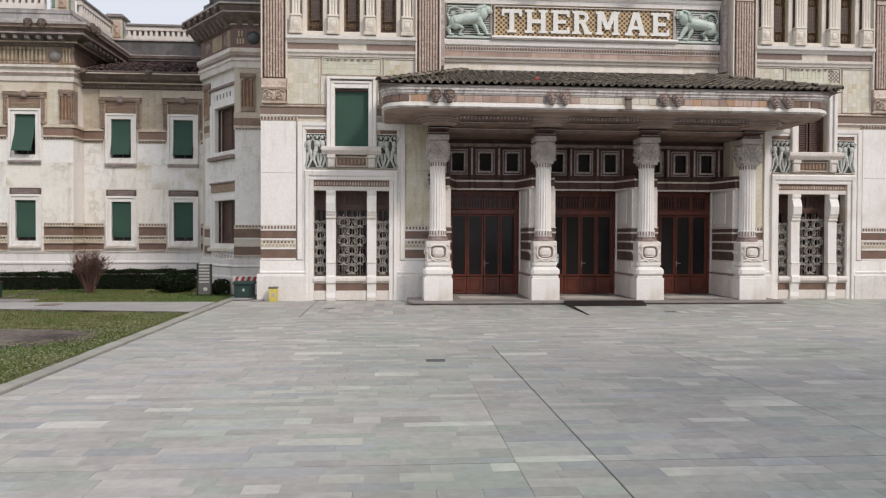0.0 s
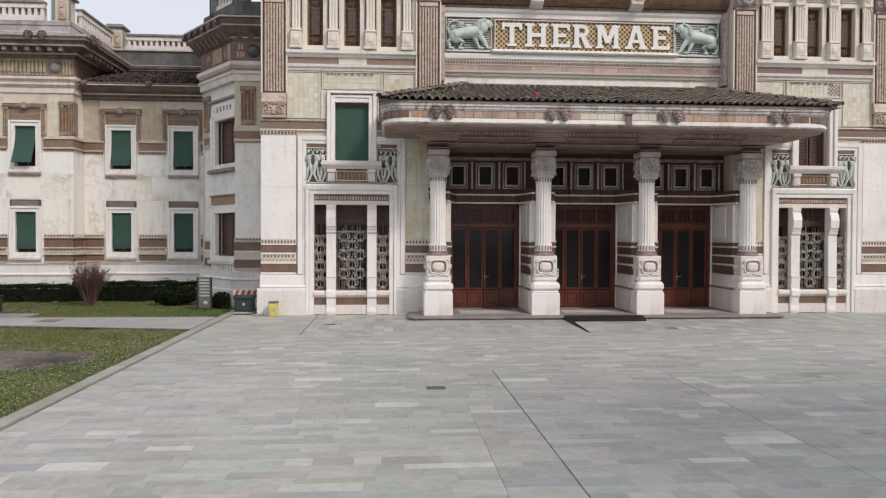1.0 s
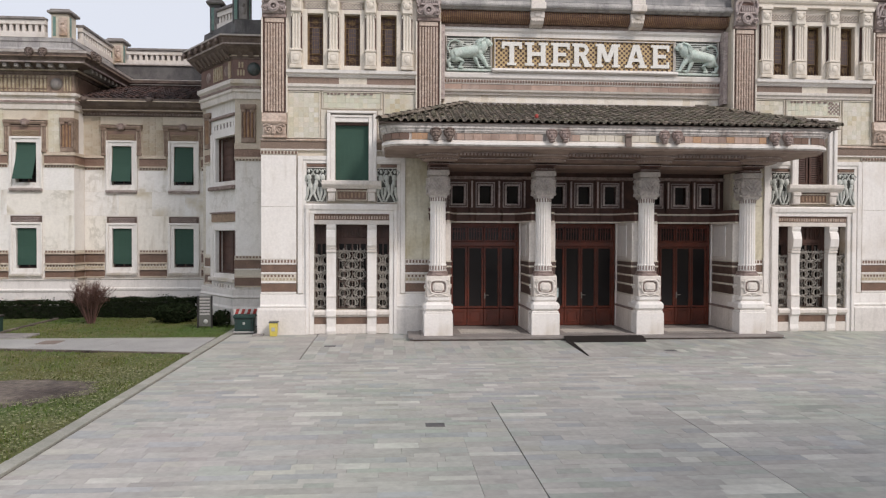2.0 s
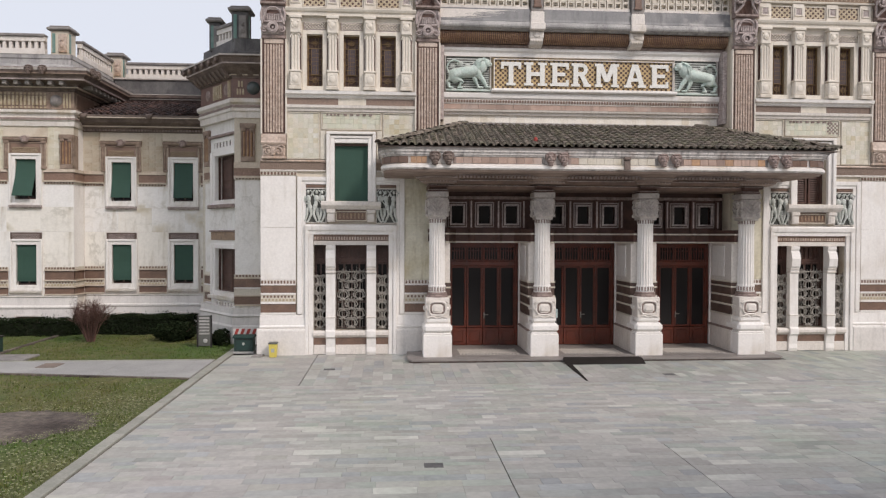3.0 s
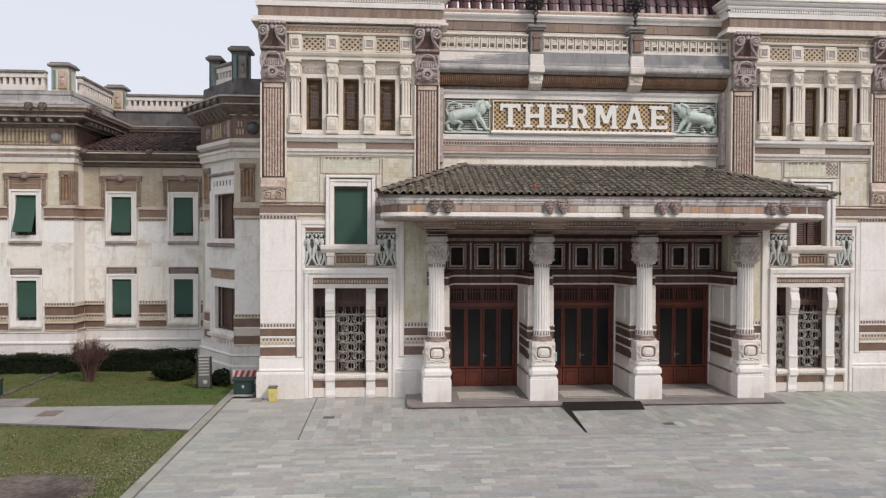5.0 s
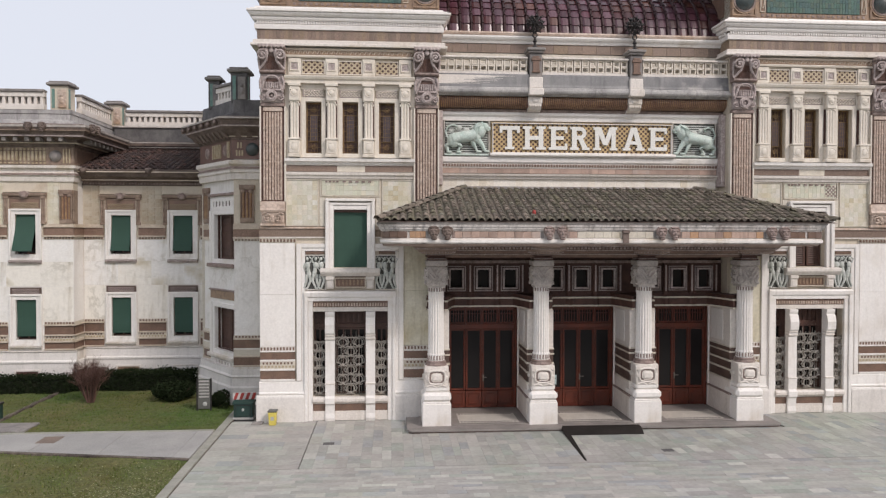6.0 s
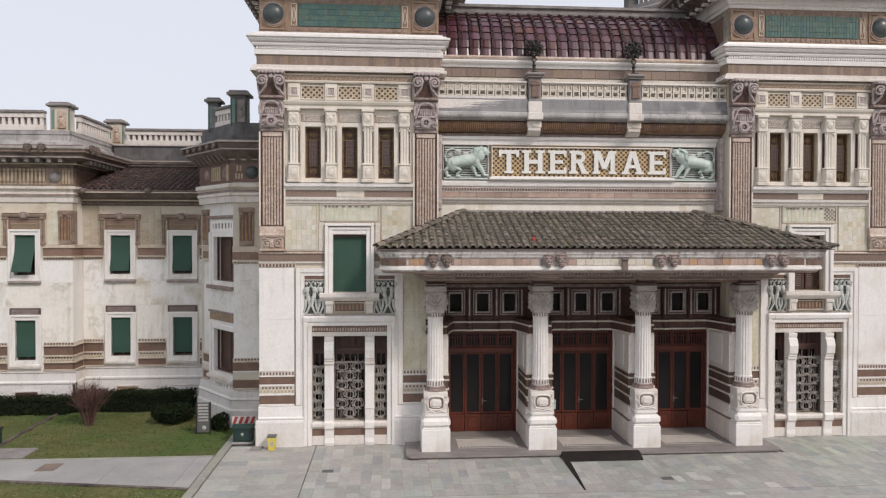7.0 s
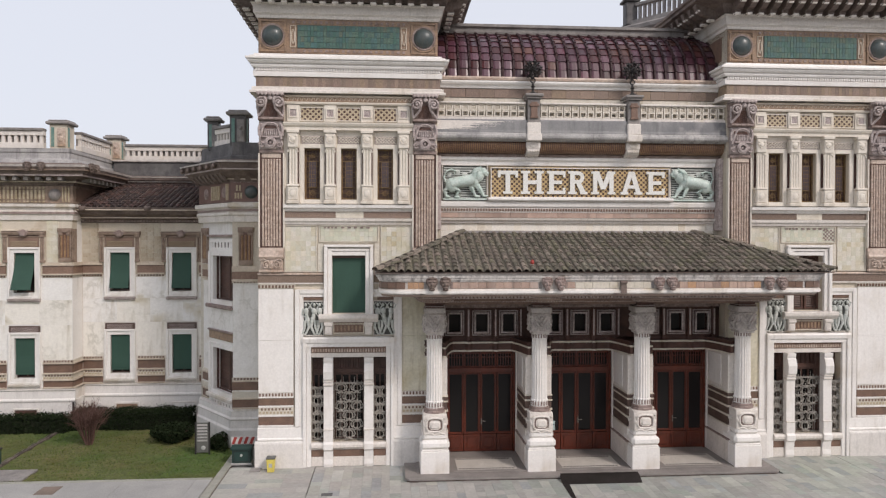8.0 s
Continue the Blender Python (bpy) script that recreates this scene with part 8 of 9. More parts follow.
part("cornice_lip", S().ring(BP, [(-0.1, 11.84), (0.985, 11.84), (0.99, 11.885), (-0.1, 11.89)]), HOOD, eb)
me = S().box(-0.1, 0.1, -0.7, -0.1, 11.4, 11.58, 0.02).mesh("bracket", GREY_CAP)
for i in range(12):
    piece("bracket", me, eb, pose(-22.7 - i * 0.5, BY, 0))
for i in range(10):
    piece("bracket", me, eb, pose(-22.45, BY + 0.4 + i * 0.5, 0, 0, 0, 90))
for x, y in ((-23.95, BY - 1.0), (-23.35, BY - 1.0), (-21.42, BY - 0.45), (-21.42, BY + 0.1), (-27.0, BY - 1.0), (-26.4, BY - 1.0)):
    part("cornice_mask", mask_head(0, 0, 0).moved(Matrix.Translation((x, y, 12.0)) @ Matrix.Rotation(radians(0 if y < BY - 0.9 else 70), 4, "Z") @ Matrix.Diagonal((1.05, 1.0, 0.95, 1))), CORNICE_GREY, eb, smooth=True)
pb = thing("trim_block_parapet", "grey stepped parapet base over the cornice", "parapet", kind="structure", at=(-27, BY, 12.25))
PP = [(-34, BY + 0.2), (-22.65, BY + 0.2), (-22.65, 12.6), (-34, 12.6)]
part("parapet_base", S().ring(PP, [(-0.6, 12.25), (0.3, 12.25), (0.26, 12.4), (0.1, 12.5), (0.08, 12.74), (0.12, 12.78), (0.12, 12.96), (-0.6, 12.96)]), PARAPET, pb)
balustrade("parapet_rail", (-34, BY + 0.2), (-23.75, BY + 0.2), 12.96, 13.9, GREY_CAP)
balustrade("parapet_rail", (-22.65, BY + 1.2), (-22.65, 12.0), 12.96, 13.9, GREY_CAP)
balustrade("parapet_rail", (-21.9, 12.35), (-15.5, 12.35), 12.96, 13.85, GREY_CAP)
roof_post(-23.1, BY + 0.5, 12.9, 14.3, 0.4)
roof_post(-22.4, 12.4, 12.9, 14.3, 0.38)

# facing slabs of the wing, each with a stain of its own
rf = random.Random(14)
ums = [S().box(-0.5, 0.5, -0.012, 0, -0.5, 0.5, 0.004).mesh("facing_slab", m_) for m_ in (WING_TILE, WING_SLAB, WING_TILE_PALE)]


def facing(host, spans, y, z0, z1, w_, h_, which):
    for a, b in spans:
        nx, nz = max(1, round((b - a) / w_)), max(1, round((z1 - z0) / h_))
        for j in range(nz):
            for i in range(nx):
                sx, sz = (b - a) / nx, (z1 - z0) / nz
                piece("facing_slab", ums[which], host, pose(a + (i + 0.5) * sx, y + rf.uniform(0, 0.003), z0 + (j + 0.5) * sz) @ Matrix.Diagonal((sx - 0.004, 1, sz - 0.004, 1)))


facing(wing, ((-22.4, -21.65), (-19.67, -18.72), (-16.74, -16.1)), WY, 7.63, 9.48, 0.34, 0.2, 0)
facing(blk, ((-26.6, -25.6), (-23.6, -23.06)), BY, 7.63, 9.58, 0.34, 0.2, 2)
facing(wing, ((-22.4, -21.4), (-19.92, -18.47), (-16.99, -16.1)), WY, 5.86, 6.89, 1.5, 1.1, 1)
facing(blk, ((-28.5, -25.35), (-23.85, -22.47)), BY, 5.86, 6.89, 1.6, 1.1, 1)
facing(wing, ((-22.4, -16.1),), WY, 4.7, 5.85, 1.5, 1.2, 1)
facing(blk, ((-28.5, -22.47),), BY, 4.7, 5.85, 1.5, 1.2, 1)
facing(wing, ((-22.4, -21.4), (-19.92, -18.47), (-16.99, -16.1)), WY, 3.06, 4.69, 1.5, 1.7, 1)
facing(blk, ((-28.5, -25.35), (-23.85, -22.47)), BY, 3.06, 4.69, 1.6, 1.7, 1)

# ---------------- canted tower between wing and front ----------------
A, B = Vector((-16.05, 5.53)), Vector((-14.15, 3.0))
LEN = (B - A).length
YAW = math.degrees(math.atan2(B.y - A.y, B.x - A.x))
CM = pose(A.x, A.y, 0, 0, 0, YAW)
CT = [(-16.2, 9.5), (A.x, A.y), (B.x, B.y), (-12.55, 3.0), (-12.55, 9.5)]
ct = thing("wall_canted_tower", "pale marble canted tower wall between wing and front", "wall", kind="structure", at=(-14.5, 4.5, 0))
w0, w1 = 1.14, LEN - 0.03
part("canted_wall", S().wall(0, LEN, 0, 11.4, 0, 0.5, [(w0, w1, 2.13, 3.98), (w0, w1, 6.08, 8.0)]).moved(CM), WING_FACE, ct)
part("front_wall", S().box(B.x - 0.02, -12.4, 2.86, 3.5, 0, 11.4), WING_FACE, ct)
part("side_wall", S().box(-16.18, -15.75, 5.6, 9.5, 0, 11.4), MARBLE_VEIN, ct)
part("upper_facing", S().box(B.x - 0.03, -12.4, 2.85, 2.858, 7.6, 9.6), CREAM, ct)
part("inner_wall", S().box(0.9, LEN - 0.2, 1.0, 1.1, 0, 11).moved(CM), DARK, ct)
cr = thing("trim_canted_courses", "brown and white courses round the canted tower", "course", kind="structure", at=(-14.5, 4.5, 1.7))
for z0, z1, m_, o in ((1.6, 1.66, TAN, 0.075), (1.662, 2.0, BROWN, 0.02), (2.002, 2.06, TAN, 0.075), (2.062, 2.32, MARBLE_VEIN, 0.02), (2.322, 2.38, MARBLE_CLEAN, 0.05), (2.382, 2.74, BROWN, 0.02), (2.742, 2.8, TAN, 0.075), (2.802, 2.92, MARBLE_VEIN, 0.02), (6.88, 6.95, MARBLE_VEIN, 0.03), (6.952, 7.04, TAN, 0.075), (7.042, 7.36, WING_BAND, 0.03), (7.362, 7.6, TAN, 0.04)):
    part("course", S().box(B.x - 0.05, -12.4, 2.83 - o, 2.86, z0, z1, 0.006), m_, cr)
    part("course", S().box(0.0, 0.62, -0.03 - o, 0, z0, z1, 0.006).moved(CM), m_, cr)
part("bead_row", S().dents(B.x, -12.4, 0.13, 0.075, 2.79, 2.84, 2.82, 2.9).dents(B.x, -12.4, 0.13, 0.075, 2.79, 2.84, 6.89, 6.94), BROWN, cr)
for z0, nm in ((2.13, "window_9"), (6.08, "window_10")):
    z1 = 3.98 if z0 < 3 else 8.0
    t = thing(nm, "brown shuttered window in a white marble frame", "window", "canted tower windows", "structure", at=(-14.8, 3.9, z0))
    fr_ = S().box(w0 - 0.42, w0 - 0.2, -0.1, 0.02, z0 - 0.2, z1 + 0.2, 0.012).box(w0 - 0.2, w0, -0.05, 0.02, z0 - 0.2, z1 + 0.2, 0.01)
    fr_.box(w0, LEN - 0.01, -0.08, 0.02, z1, z1 + 0.2, 0.012).box(w0, LEN - 0.01, -0.08, 0.02, z0 - 0.2, z0, 0.012)
    part("window_frame", fr_.moved(CM), MARBLE_CLEAN, t)
    part("window_sill", S().box(w0 - 0.5, LEN - 0.02, -0.2, 0, z0 - 0.36, z0 - 0.19, 0.03).moved(CM), CAPITAL if z0 > 3 else MARBLE, t)
    part("shutter_frame", S().surround(w0 + 0.035, w1 - 0.035, z0 + 0.035, z1 - 0.035, 0.035, 0.12, 0.22, 0.006).moved(CM), WOOD_DARK, t)
    SM = CM @ pose(0, 0.13, 0)
    hw_ = (w1 - w0 - 0.06) / 2
    for k in (0, 1):
        a = w0 + 0.03 + k * hw_
        sh = part("shutter", S().surround(a + 0.08, a + hw_ - 0.08, z0 + 0.1, z1 - 0.1, 0.08, 0.14, 0.2, 0.008).moved(SM), WOOD_DARK, t, "dark brown wooden shutter")
        for j in range(5):
            z, dz = z0 + 0.1, (z1 - z0 - 0.2) / 5
            part("shutter_panel", S().box(a + 0.075, a + hw_ - 0.075, 0.185, 0.2, z + j * dz, z + (j + 1) * dz).box(a + 0.11, a + hw_ - 0.11, 0.16, 0.186, z + j * dz + 0.06, z + (j + 1) * dz - 0.04, 0.012).moved(SM), WOOD_DARK, sh)
    if z0 > 3:
        # dark plate stands in for shade inside the grille openings
        part("head_shade", S().box(w0 - 0.1, LEN - 0.02, -0.03, 0, 8.3, 8.62).moved(CM), UMBER, t)
        part("head_grille", S().surround(w0 - 0.05, LEN - 0.12, 8.36, 8.58, 0.16, -0.07, -0.0, 0.01).dents(w0 - 0.05, LEN - 0.12, 0.32, 0.17, -0.06, 0, 8.36, 8.58).moved(CM), MARBLE_CLEAN, t)
        part("head_moulding", S().box(w0 - 0.5, LEN - 0.02, -0.14, 0, 8.8, 8.92, 0.03).moved(CM), CAPITAL, t)
    else:
        part("head_panel", S().box(w0 - 0.42, LEN - 0.02, -0.05, 0, 4.35, 4.7, 0.01).moved(CM), OCHRE, t)
        part("head_moulding", S().box(w0 - 0.46, LEN - 0.02, -0.12, 0, 4.7, 4.78, 0.02).moved(CM), CAPITAL, t)
        # greyer plate colours the shade between the small balusters
        part("panel_shade", S().box(w0 - 0.1, LEN - 0.02, -0.02, 0, 1.36, 1.68).moved(CM), VOLUTE, t)
        part("baluster_panel", S().surround(w0 - 0.08, LEN - 0.1, 1.4, 1.66, 0.05, -0.07, 0, 0.01).dents(w0 - 0.08, LEN - 0.1, 0.26, 0.13, -0.06, 0, 1.4, 1.66).moved(CM), MARBLE_CLEAN, t)
cp = thing("trim_canted_plinth", "grey-white moulded plinth of the canted tower", "plinth", kind="structure", at=(-14.5, 4.5, 0))
part("plinth", S().ring(CT, [(-0.2, 0), (0.3, 0), (0.3, 0.72), (0.24, 0.8), (0.22, 1.12), (0.27, 1.18), (0.2, 1.26), (0.19, 1.5), (-0.2, 1.55)]), PLINTH, cp)
for x in (-13.62,):
    small_pilaster(x, 2.84)
sp = small_pilaster(-22.68, BY)
sp.matrix_basis = pose(A.x, A.y, 7.62, 0, 0, YAW) @ pose(0.33, 0, 0)
cc = thing("trim_canted_cornice", "white mouldings, painted frieze and deep sooty cornice", "cornice", kind="structure", at=(-14.5, 4.5, 9.5))
part("architrave", S().ring(CT, [(-0.2, 9.45), (0.2, 9.45), (0.22, 9.7), (0.28, 9.74), (0.28, 9.84), (0.2, 9.88), (0.22, 10.0), (0.34, 10.08), (0.34, 10.24), (-0.2, 10.28)]), MARBLE, cc)
part("cornice_lip", S().ring(CT, [(-0.1, 11.87), (0.94, 11.87), (0.95, 11.93), (-0.1, 11.94)]), WORN_MARBLE, cc)
part("brown_line", S().ring(CT, [(-0.1, 9.89), (0.24, 9.89), (0.24, 9.98), (-0.1, 9.98)]), CAPITAL, cc)
part("frieze_bed", S().ring(CT, [(-0.2, 10.285), (0.17, 10.285), (0.17, 11.1), (-0.2, 11.1)]), PILASTER, cc)
part("frieze_reed", S().dents(1.3, 2.25, 0.17, 0.1, -0.22, -0.17, 10.4, 11.0).dents(LEN - 0.35, LEN - 0.12, 0.11, 0.07, -0.22, -0.17, 10.36, 11.04).moved(CM), REED, cc)
part("frieze_stud", S().dents(-14.1, -13.75, 0.1, 0.07, 2.79, 2.84, 10.42, 10.66).dents(-14.05, -13.8, 0.1, 0.07, 2.79, 2.84, 10.74, 10.98), REED, cc)
part("disc", S().ball((0.75, -0.17, 10.7), (0.24, 0.06, 0.24), 16, 8).ball((2.62, -0.17, 10.7), (0.24, 0.06, 0.24), 16, 8).moved(CM), CAPITAL, cc, smooth=True)
part("boss", S().ball((-13.4, 2.84, 10.7), (0.28, 0.2, 0.28), 18, 10), SPHERE, cc, "dark blue glazed boss", smooth=True)
part("cornice", S().ring(CT, [(-0.2, 11.105), (0.2, 11.105), (0.24, 11.25), (0.36, 11.32), (0.66, 11.5), (0.74, 11.6), (0.84, 11.82), (0.92, 11.86), (0.92, 11.94), (0.6, 12.02), (-0.2, 12.06)]), CORNICE_GREY, cc)
part("cornice_lip", S().ring(CT, [(-0.1, 11.58), (0.77, 11.58), (0.78, 11.63), (-0.1, 11.64)]), VOLUTE, cc)
part("cornice_lip", S().ring(CT, [(-0.1, 11.21), (0.27, 11.21), (0.28, 11.25), (-0.1, 11.26)]), TAN, cc)
me = S().along_x(-0.11, 0.11, [(-0.15, 11.12), (-0.28, 11.2), (-0.44, 11.38), (-0.5, 11.5), (-0.22, 11.3)]).mesh("bracket", CORNICE_GREY)
for i in range(8):
    piece("bracket", me, cc, CM @ pose(0.1 + i * 0.42, -0.12, 0))
for i in range(4):
    piece("bracket", me, cc, pose(B.x + 0.2 + i * 0.45, 3.0, 0))
for i in range(6):
    m_ = (CM @ pose(-0.2 + i * 0.68, -0.88, 11.74)).translation
    part("cornice_mask", S().ball(tuple(m_), (0.11, 0.11, 0.13), 10, 7).ball((m_.x, m_.y - 0.09, m_.z - 0.03), (0.06, 0.06, 0.07), 8, 6), CORNICE_GREY, cc, smooth=True)
cpb = thing("trim_canted_parapet", "grey stepped parapet base on the canted tower", "parapet", kind="structure", at=(-14.5, 4.5, 12.15))
part("parapet_base", S().ring(CT, [(-0.8, 12.0), (0.2, 12.0), (0.18, 12.2), (0.08, 12.25), (0.05, 12.78), (-0.8, 12.78)]), SOOT, cpb)
balustrade("parapet_rail", (-15.2, 4.6), (-14.35, 3.75), 12.75, 13.65, GREY_CAP, 0.22)
roof_post(-15.42, 4.95, 12.65, 14.15, 0.24, SOOT)
roof_post(-13.98, 3.35, 12.65, 14.15, 0.34, SOOT)

# ---------------- garden ----------------
def sheet(x0, x1, y0, y1, nx, ny, amp, z=0.0):
    s = S()
    vs = [(x0 + (x1 - x0) * i / nx, y0 + (y1 - y0) * j / ny, z + amp * noise.noise(Vector((i * 0.45, j * 0.45, x0)))) for j in range(ny + 1) for i in range(nx + 1)]
    return s.add(vs, [(j * (nx + 1) + i, j * (nx + 1) + i + 1, (j + 1) * (nx + 1) + i + 1, (j + 1) * (nx + 1) + i) for j in range(ny) for i in range(nx)])


PATCH = (-16.9, -10.1, 2.2, 1.5)


def in_patch(x, y, k=1.0):
    w = 1 + 0.4 * noise.noise(Vector((x * 0.8, y * 0.8, 3)))
    return ((x - PATCH[0]) / PATCH[2]) ** 2 + ((y - PATCH[1]) / PATCH[3]) ** 2 < (k * w) ** 2


lawns = ((-40, -13.97, -40, -2.2), (-22.4, -13.97, -1.25, 7.9), (-40, -22.7, -1.25, 7.0))
for k, (x0, x1, y0, y1) in enumerate(lawns):
    solid("ground_lawn", sheet(x0, x1, y0, y1, 70, 70, 0.05, 0.02), LAWN, "short winter lawn, olive green and patchy", "lawn", kind="structure")
s = S()
n = 90
vs = [(PATCH[0], PATCH[1], 0.1)]
for r in (0.35, 0.7, 1.0):
    for i in range(n):
        a = 2 * math.pi * i / n
        w = r * (1 + 0.22 * noise.noise(Vector((math.cos(a) * 2, math.sin(a) * 2, 1))) + (0.16 * noise.noise(Vector((math.cos(a) * 9, math.sin(a) * 9, 4))) if r > 0.9 else 0))
        vs.append((PATCH[0] + PATCH[2] * w * math.cos(a), PATCH[1] + PATCH[3] * w * math.sin(a), (0.11 if r < 0.9 else 0.03) + 0.03 * noise.noise(Vector((math.cos(a) * r * 5, math.sin(a) * r * 5, 2)))))
fs = [(0, 1 + i, 1 + (i + 1) % n) for i in range(n)]
for k in range(2):
    fs += [(1 + k * n + i, 1 + (k + 1) * n + i, 1 + (k + 1) * n + (i + 1) % n, 1 + k * n + (i + 1) % n) for i in range(n)]
solid("flower_bed", s.add(vs, fs), SOIL, "bare dark soil patch worn into the lawn", "flower bed", kind="structure", smooth=True)

rg = random.Random(5)
gr, fl = S(), S()
for (x0, x1, y0, y1), cnt in (((-24, -13.98, -20, -2.6), 30000), ((-22.3, -13.98, -1.2, 5.3), 9000), ((-26, -22.8, -1, 5.6), 2500)):
    for _ in range(cnt):
        x, y = rg.uniform(x0, x1), rg.uniform(y0, y1)
        if (in_patch(x, y, 0.85) and rg.random() < 0.85) or -4.8 - 0.185 * (x + 14.0) < y < -1.28:
            continue
        h, a, w = rg.uniform(0.03, 0.085), rg.uniform(0, 6.28), rg.uniform(0.008, 0.02)
        dx, dy = math.cos(a) * w, math.sin(a) * w
        z = 0.0
        gr.add([(x - dx, y - dy, z), (x + dx, y + dy, z), (x + dy * rg.uniform(-4, 4), y + dx * rg.uniform(-4, 4), z + h + 0.02)], [(0, 1, 2)])
for _ in range(12000):
    x, y = rg.uniform(-19.5, -14.0), rg.uniform(-17, -5)
    if in_patch(x, y, 1.0) or rg.random() > max(0.12, 1 - abs(x + 14.6 + 0.12 * (y + 9)) / 2.2) or (y > -7.2 and rg.random() < 0.6):
        continue
    r, z = rg.uniform(0.012, 0.034), rg.uniform(0.06, 0.1)
    a = rg.uniform(0, 6.28)
    fl.add([(x + r * math.cos(a + q), y + r * math.sin(a + q), z + (0.01 if q else 0)) for q in (0, 1.57, 3.14, 4.71)], [(0, 1, 2, 3)])
for _ in range(2600):
    a, k = rg.uniform(0, 6.28), rg.gauss(1.03, 0.1)
    x, y = PATCH[0] + PATCH[2] * k * math.cos(a), PATCH[1] + PATCH[3] * k * math.sin(a)
    if x > -14.05:
        continue
    r, q0 = rg.uniform(0.008, 0.02), rg.uniform(0, 6.28)
    fl.add([(x + r * math.cos(q0 + q), y + r * math.sin(q0 + q), 0.085 + (0.01 if q else 0)) for q in (0, 1.57, 3.14, 4.71)], [(0, 1, 2, 3)])
solid("grass", gr, GRASS, "short grass blades over the lawns", "grass", kind="stuff")
solid("clover", fl, FLECK, "pale clover leaves and dry litter in the lawn", "clover", kind="stuff")

# path, kerbs, covers
pt = thing("pavement_path", "pale concrete garden path beside the lawns", "path", kind="structure", at=(-24, -3, 0))
x = -40.0
near_edge = lambda x: -4.62 - 0.185 * (x + 14.0)      # the path narrows away from the square
while x < -14.0:
    L = min(rg.uniform(2.2, 3.0), -13.98 - x)
    if near_edge(x) < -1.7:
        part("path_slab", S().slab([(x, near_edge(x)), (x + L - 0.015, near_edge(x + L)), (x + L - 0.015, -1.5), (x, -1.5)], -0.05, 0.075 + rg.uniform(0, 0.006)), PATHWAY, pt)
    x += L
part("path_edge", S().box(-22, -13.99, -1.49, -1.28, -0.05, 0.085, 0.015), KERB, pt)
# strip draws the shadow line below the path's raised edge
part("soil_strip", S().slab([(-28.0, near_edge(-28.0) - 0.16), (-14.0, near_edge(-14.0) - 0.16), (-14.0, near_edge(-14.0) - 0.005), (-28.0, near_edge(-28.0) - 0.005)], -0.05, 0.07), SOIL, pt, "dark strip standing in for the shadow along the path")
kb = thing("kerb", "pale stone kerb between lawn and paving", "kerb", kind="structure", at=(-14.1, -10, 0))
km = S().box(-0.142, 0.142, -0.747, 0.747, -0.08, 0.045, 0.012).mesh("kerb_stone", KERB)
for i in range(29):
    piece("kerb_stone", km, kb, pose(-13.835 + rg.uniform(-0.006, 0.006), -40.2 + i * 1.5, rg.uniform(-0.006, 0.006)))
solid("pavement_joint", S().box(-13.692, -13.655, -40, 1.6, -0.05, -0.012), SOIL, "narrow dark joint between kerb and paving", "joint", kind="structure")
solid("manhole_cover", S().box(-19.62, -18.98, -2.68, -1.9, 0.05, 0.092, 0.006), RUST, "rusty square manhole cover in the garden path", "manhole")
solid("stone_slab", S().box(-24, -20.75, -1.1, 0.1, -0.05, 0.09, 0.02), GREY_CAP, "dark grey stone slab at the lawn's edge", "slab")
solid("lawn_edging", S().box(-22.6, -22.44, 0.2, 6.0, -0.05, 0.07, 0.02), SOIL, "low brown stone edging across the lawn", "edging")
lb = thing("litter_bin", "small dark litter bin standing on the lawn", "bin", at=(-22.75, 0.75, 0.0))
part("body", S().box(-22.95, -22.5, 0.55, 0.95, 0.02, 0.62, 0.03), GREENBOX, lb)
part("lid", S().box(-22.98, -22.47, 0.52, 0.98, 0.62, 0.7, 0.02), IRON, lb)

# hedge, bushes
def leaf_mass(seed, cnt, inside, size):
    """Small leaves scattered through a volume, most of them near its skin."""
    r = random.Random(seed)
    s = S()
    for _ in range(cnt):
        p = inside(r)
        if p is None:
            continue
        a, b, c = r.uniform(0, 6.28), r.uniform(-1.2, 1.2), r.uniform(0.6, 1.3) * size
        m_ = Euler((b, r.uniform(-0.9, 0.9), a)).to_matrix()
        s.add([tuple(Vector(p) + m_ @ Vector(q)) for q in ((-c * 0.5, 0, 0), (0, -c * 0.28, 0.01), (c * 0.6, 0, 0), (0, c * 0.28, 0.01))], [(0, 1, 2, 3)])
    return s


def hedge_run(x0, x1, y0, y1, h, seed, cnt):
    t = thing("hedge", "clipped dark evergreen hedge along the wing", "hedge", "hedges", at=((x0 + x1) / 2, (y0 + y1) / 2, 0))
    # near-black core gives the hedge its inner darkness by colour
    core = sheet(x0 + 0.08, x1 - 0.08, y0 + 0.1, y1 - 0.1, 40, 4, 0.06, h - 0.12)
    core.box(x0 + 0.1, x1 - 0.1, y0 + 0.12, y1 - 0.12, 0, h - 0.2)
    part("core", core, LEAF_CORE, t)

    def inside(r):
        x = r.uniform(x0, x1)
        top = h + 0.07 * noise.noise(Vector((x * 1.3, 0, seed))) + 0.05 * noise.noise(Vector((x * 5, 1, seed)))
        k = r.random()
        if k < 0.45:
            return x, y0 + r.uniform(-0.03, 0.14) + 0.06 * noise.noise(Vector((x * 2, 3, seed))), r.uniform(0.0, top)
        if k < 0.9:
            return x, r.uniform(y0, y1), top + r.uniform(-0.12, 0.03) + (0.12 if r.random() < 0.02 else 0)
        return (x0 if r.random() < 0.5 else x1) + r.uniform(-0.04, 0.04), r.uniform(y0, y1), r.uniform(0, top)

    part("leaves", leaf_mass(seed, cnt, inside, 0.09), LEAF, t, kind="stuff")


hedge_run(-22.0, -16.75, 5.75, 6.85, 0.86, 3, 9000)
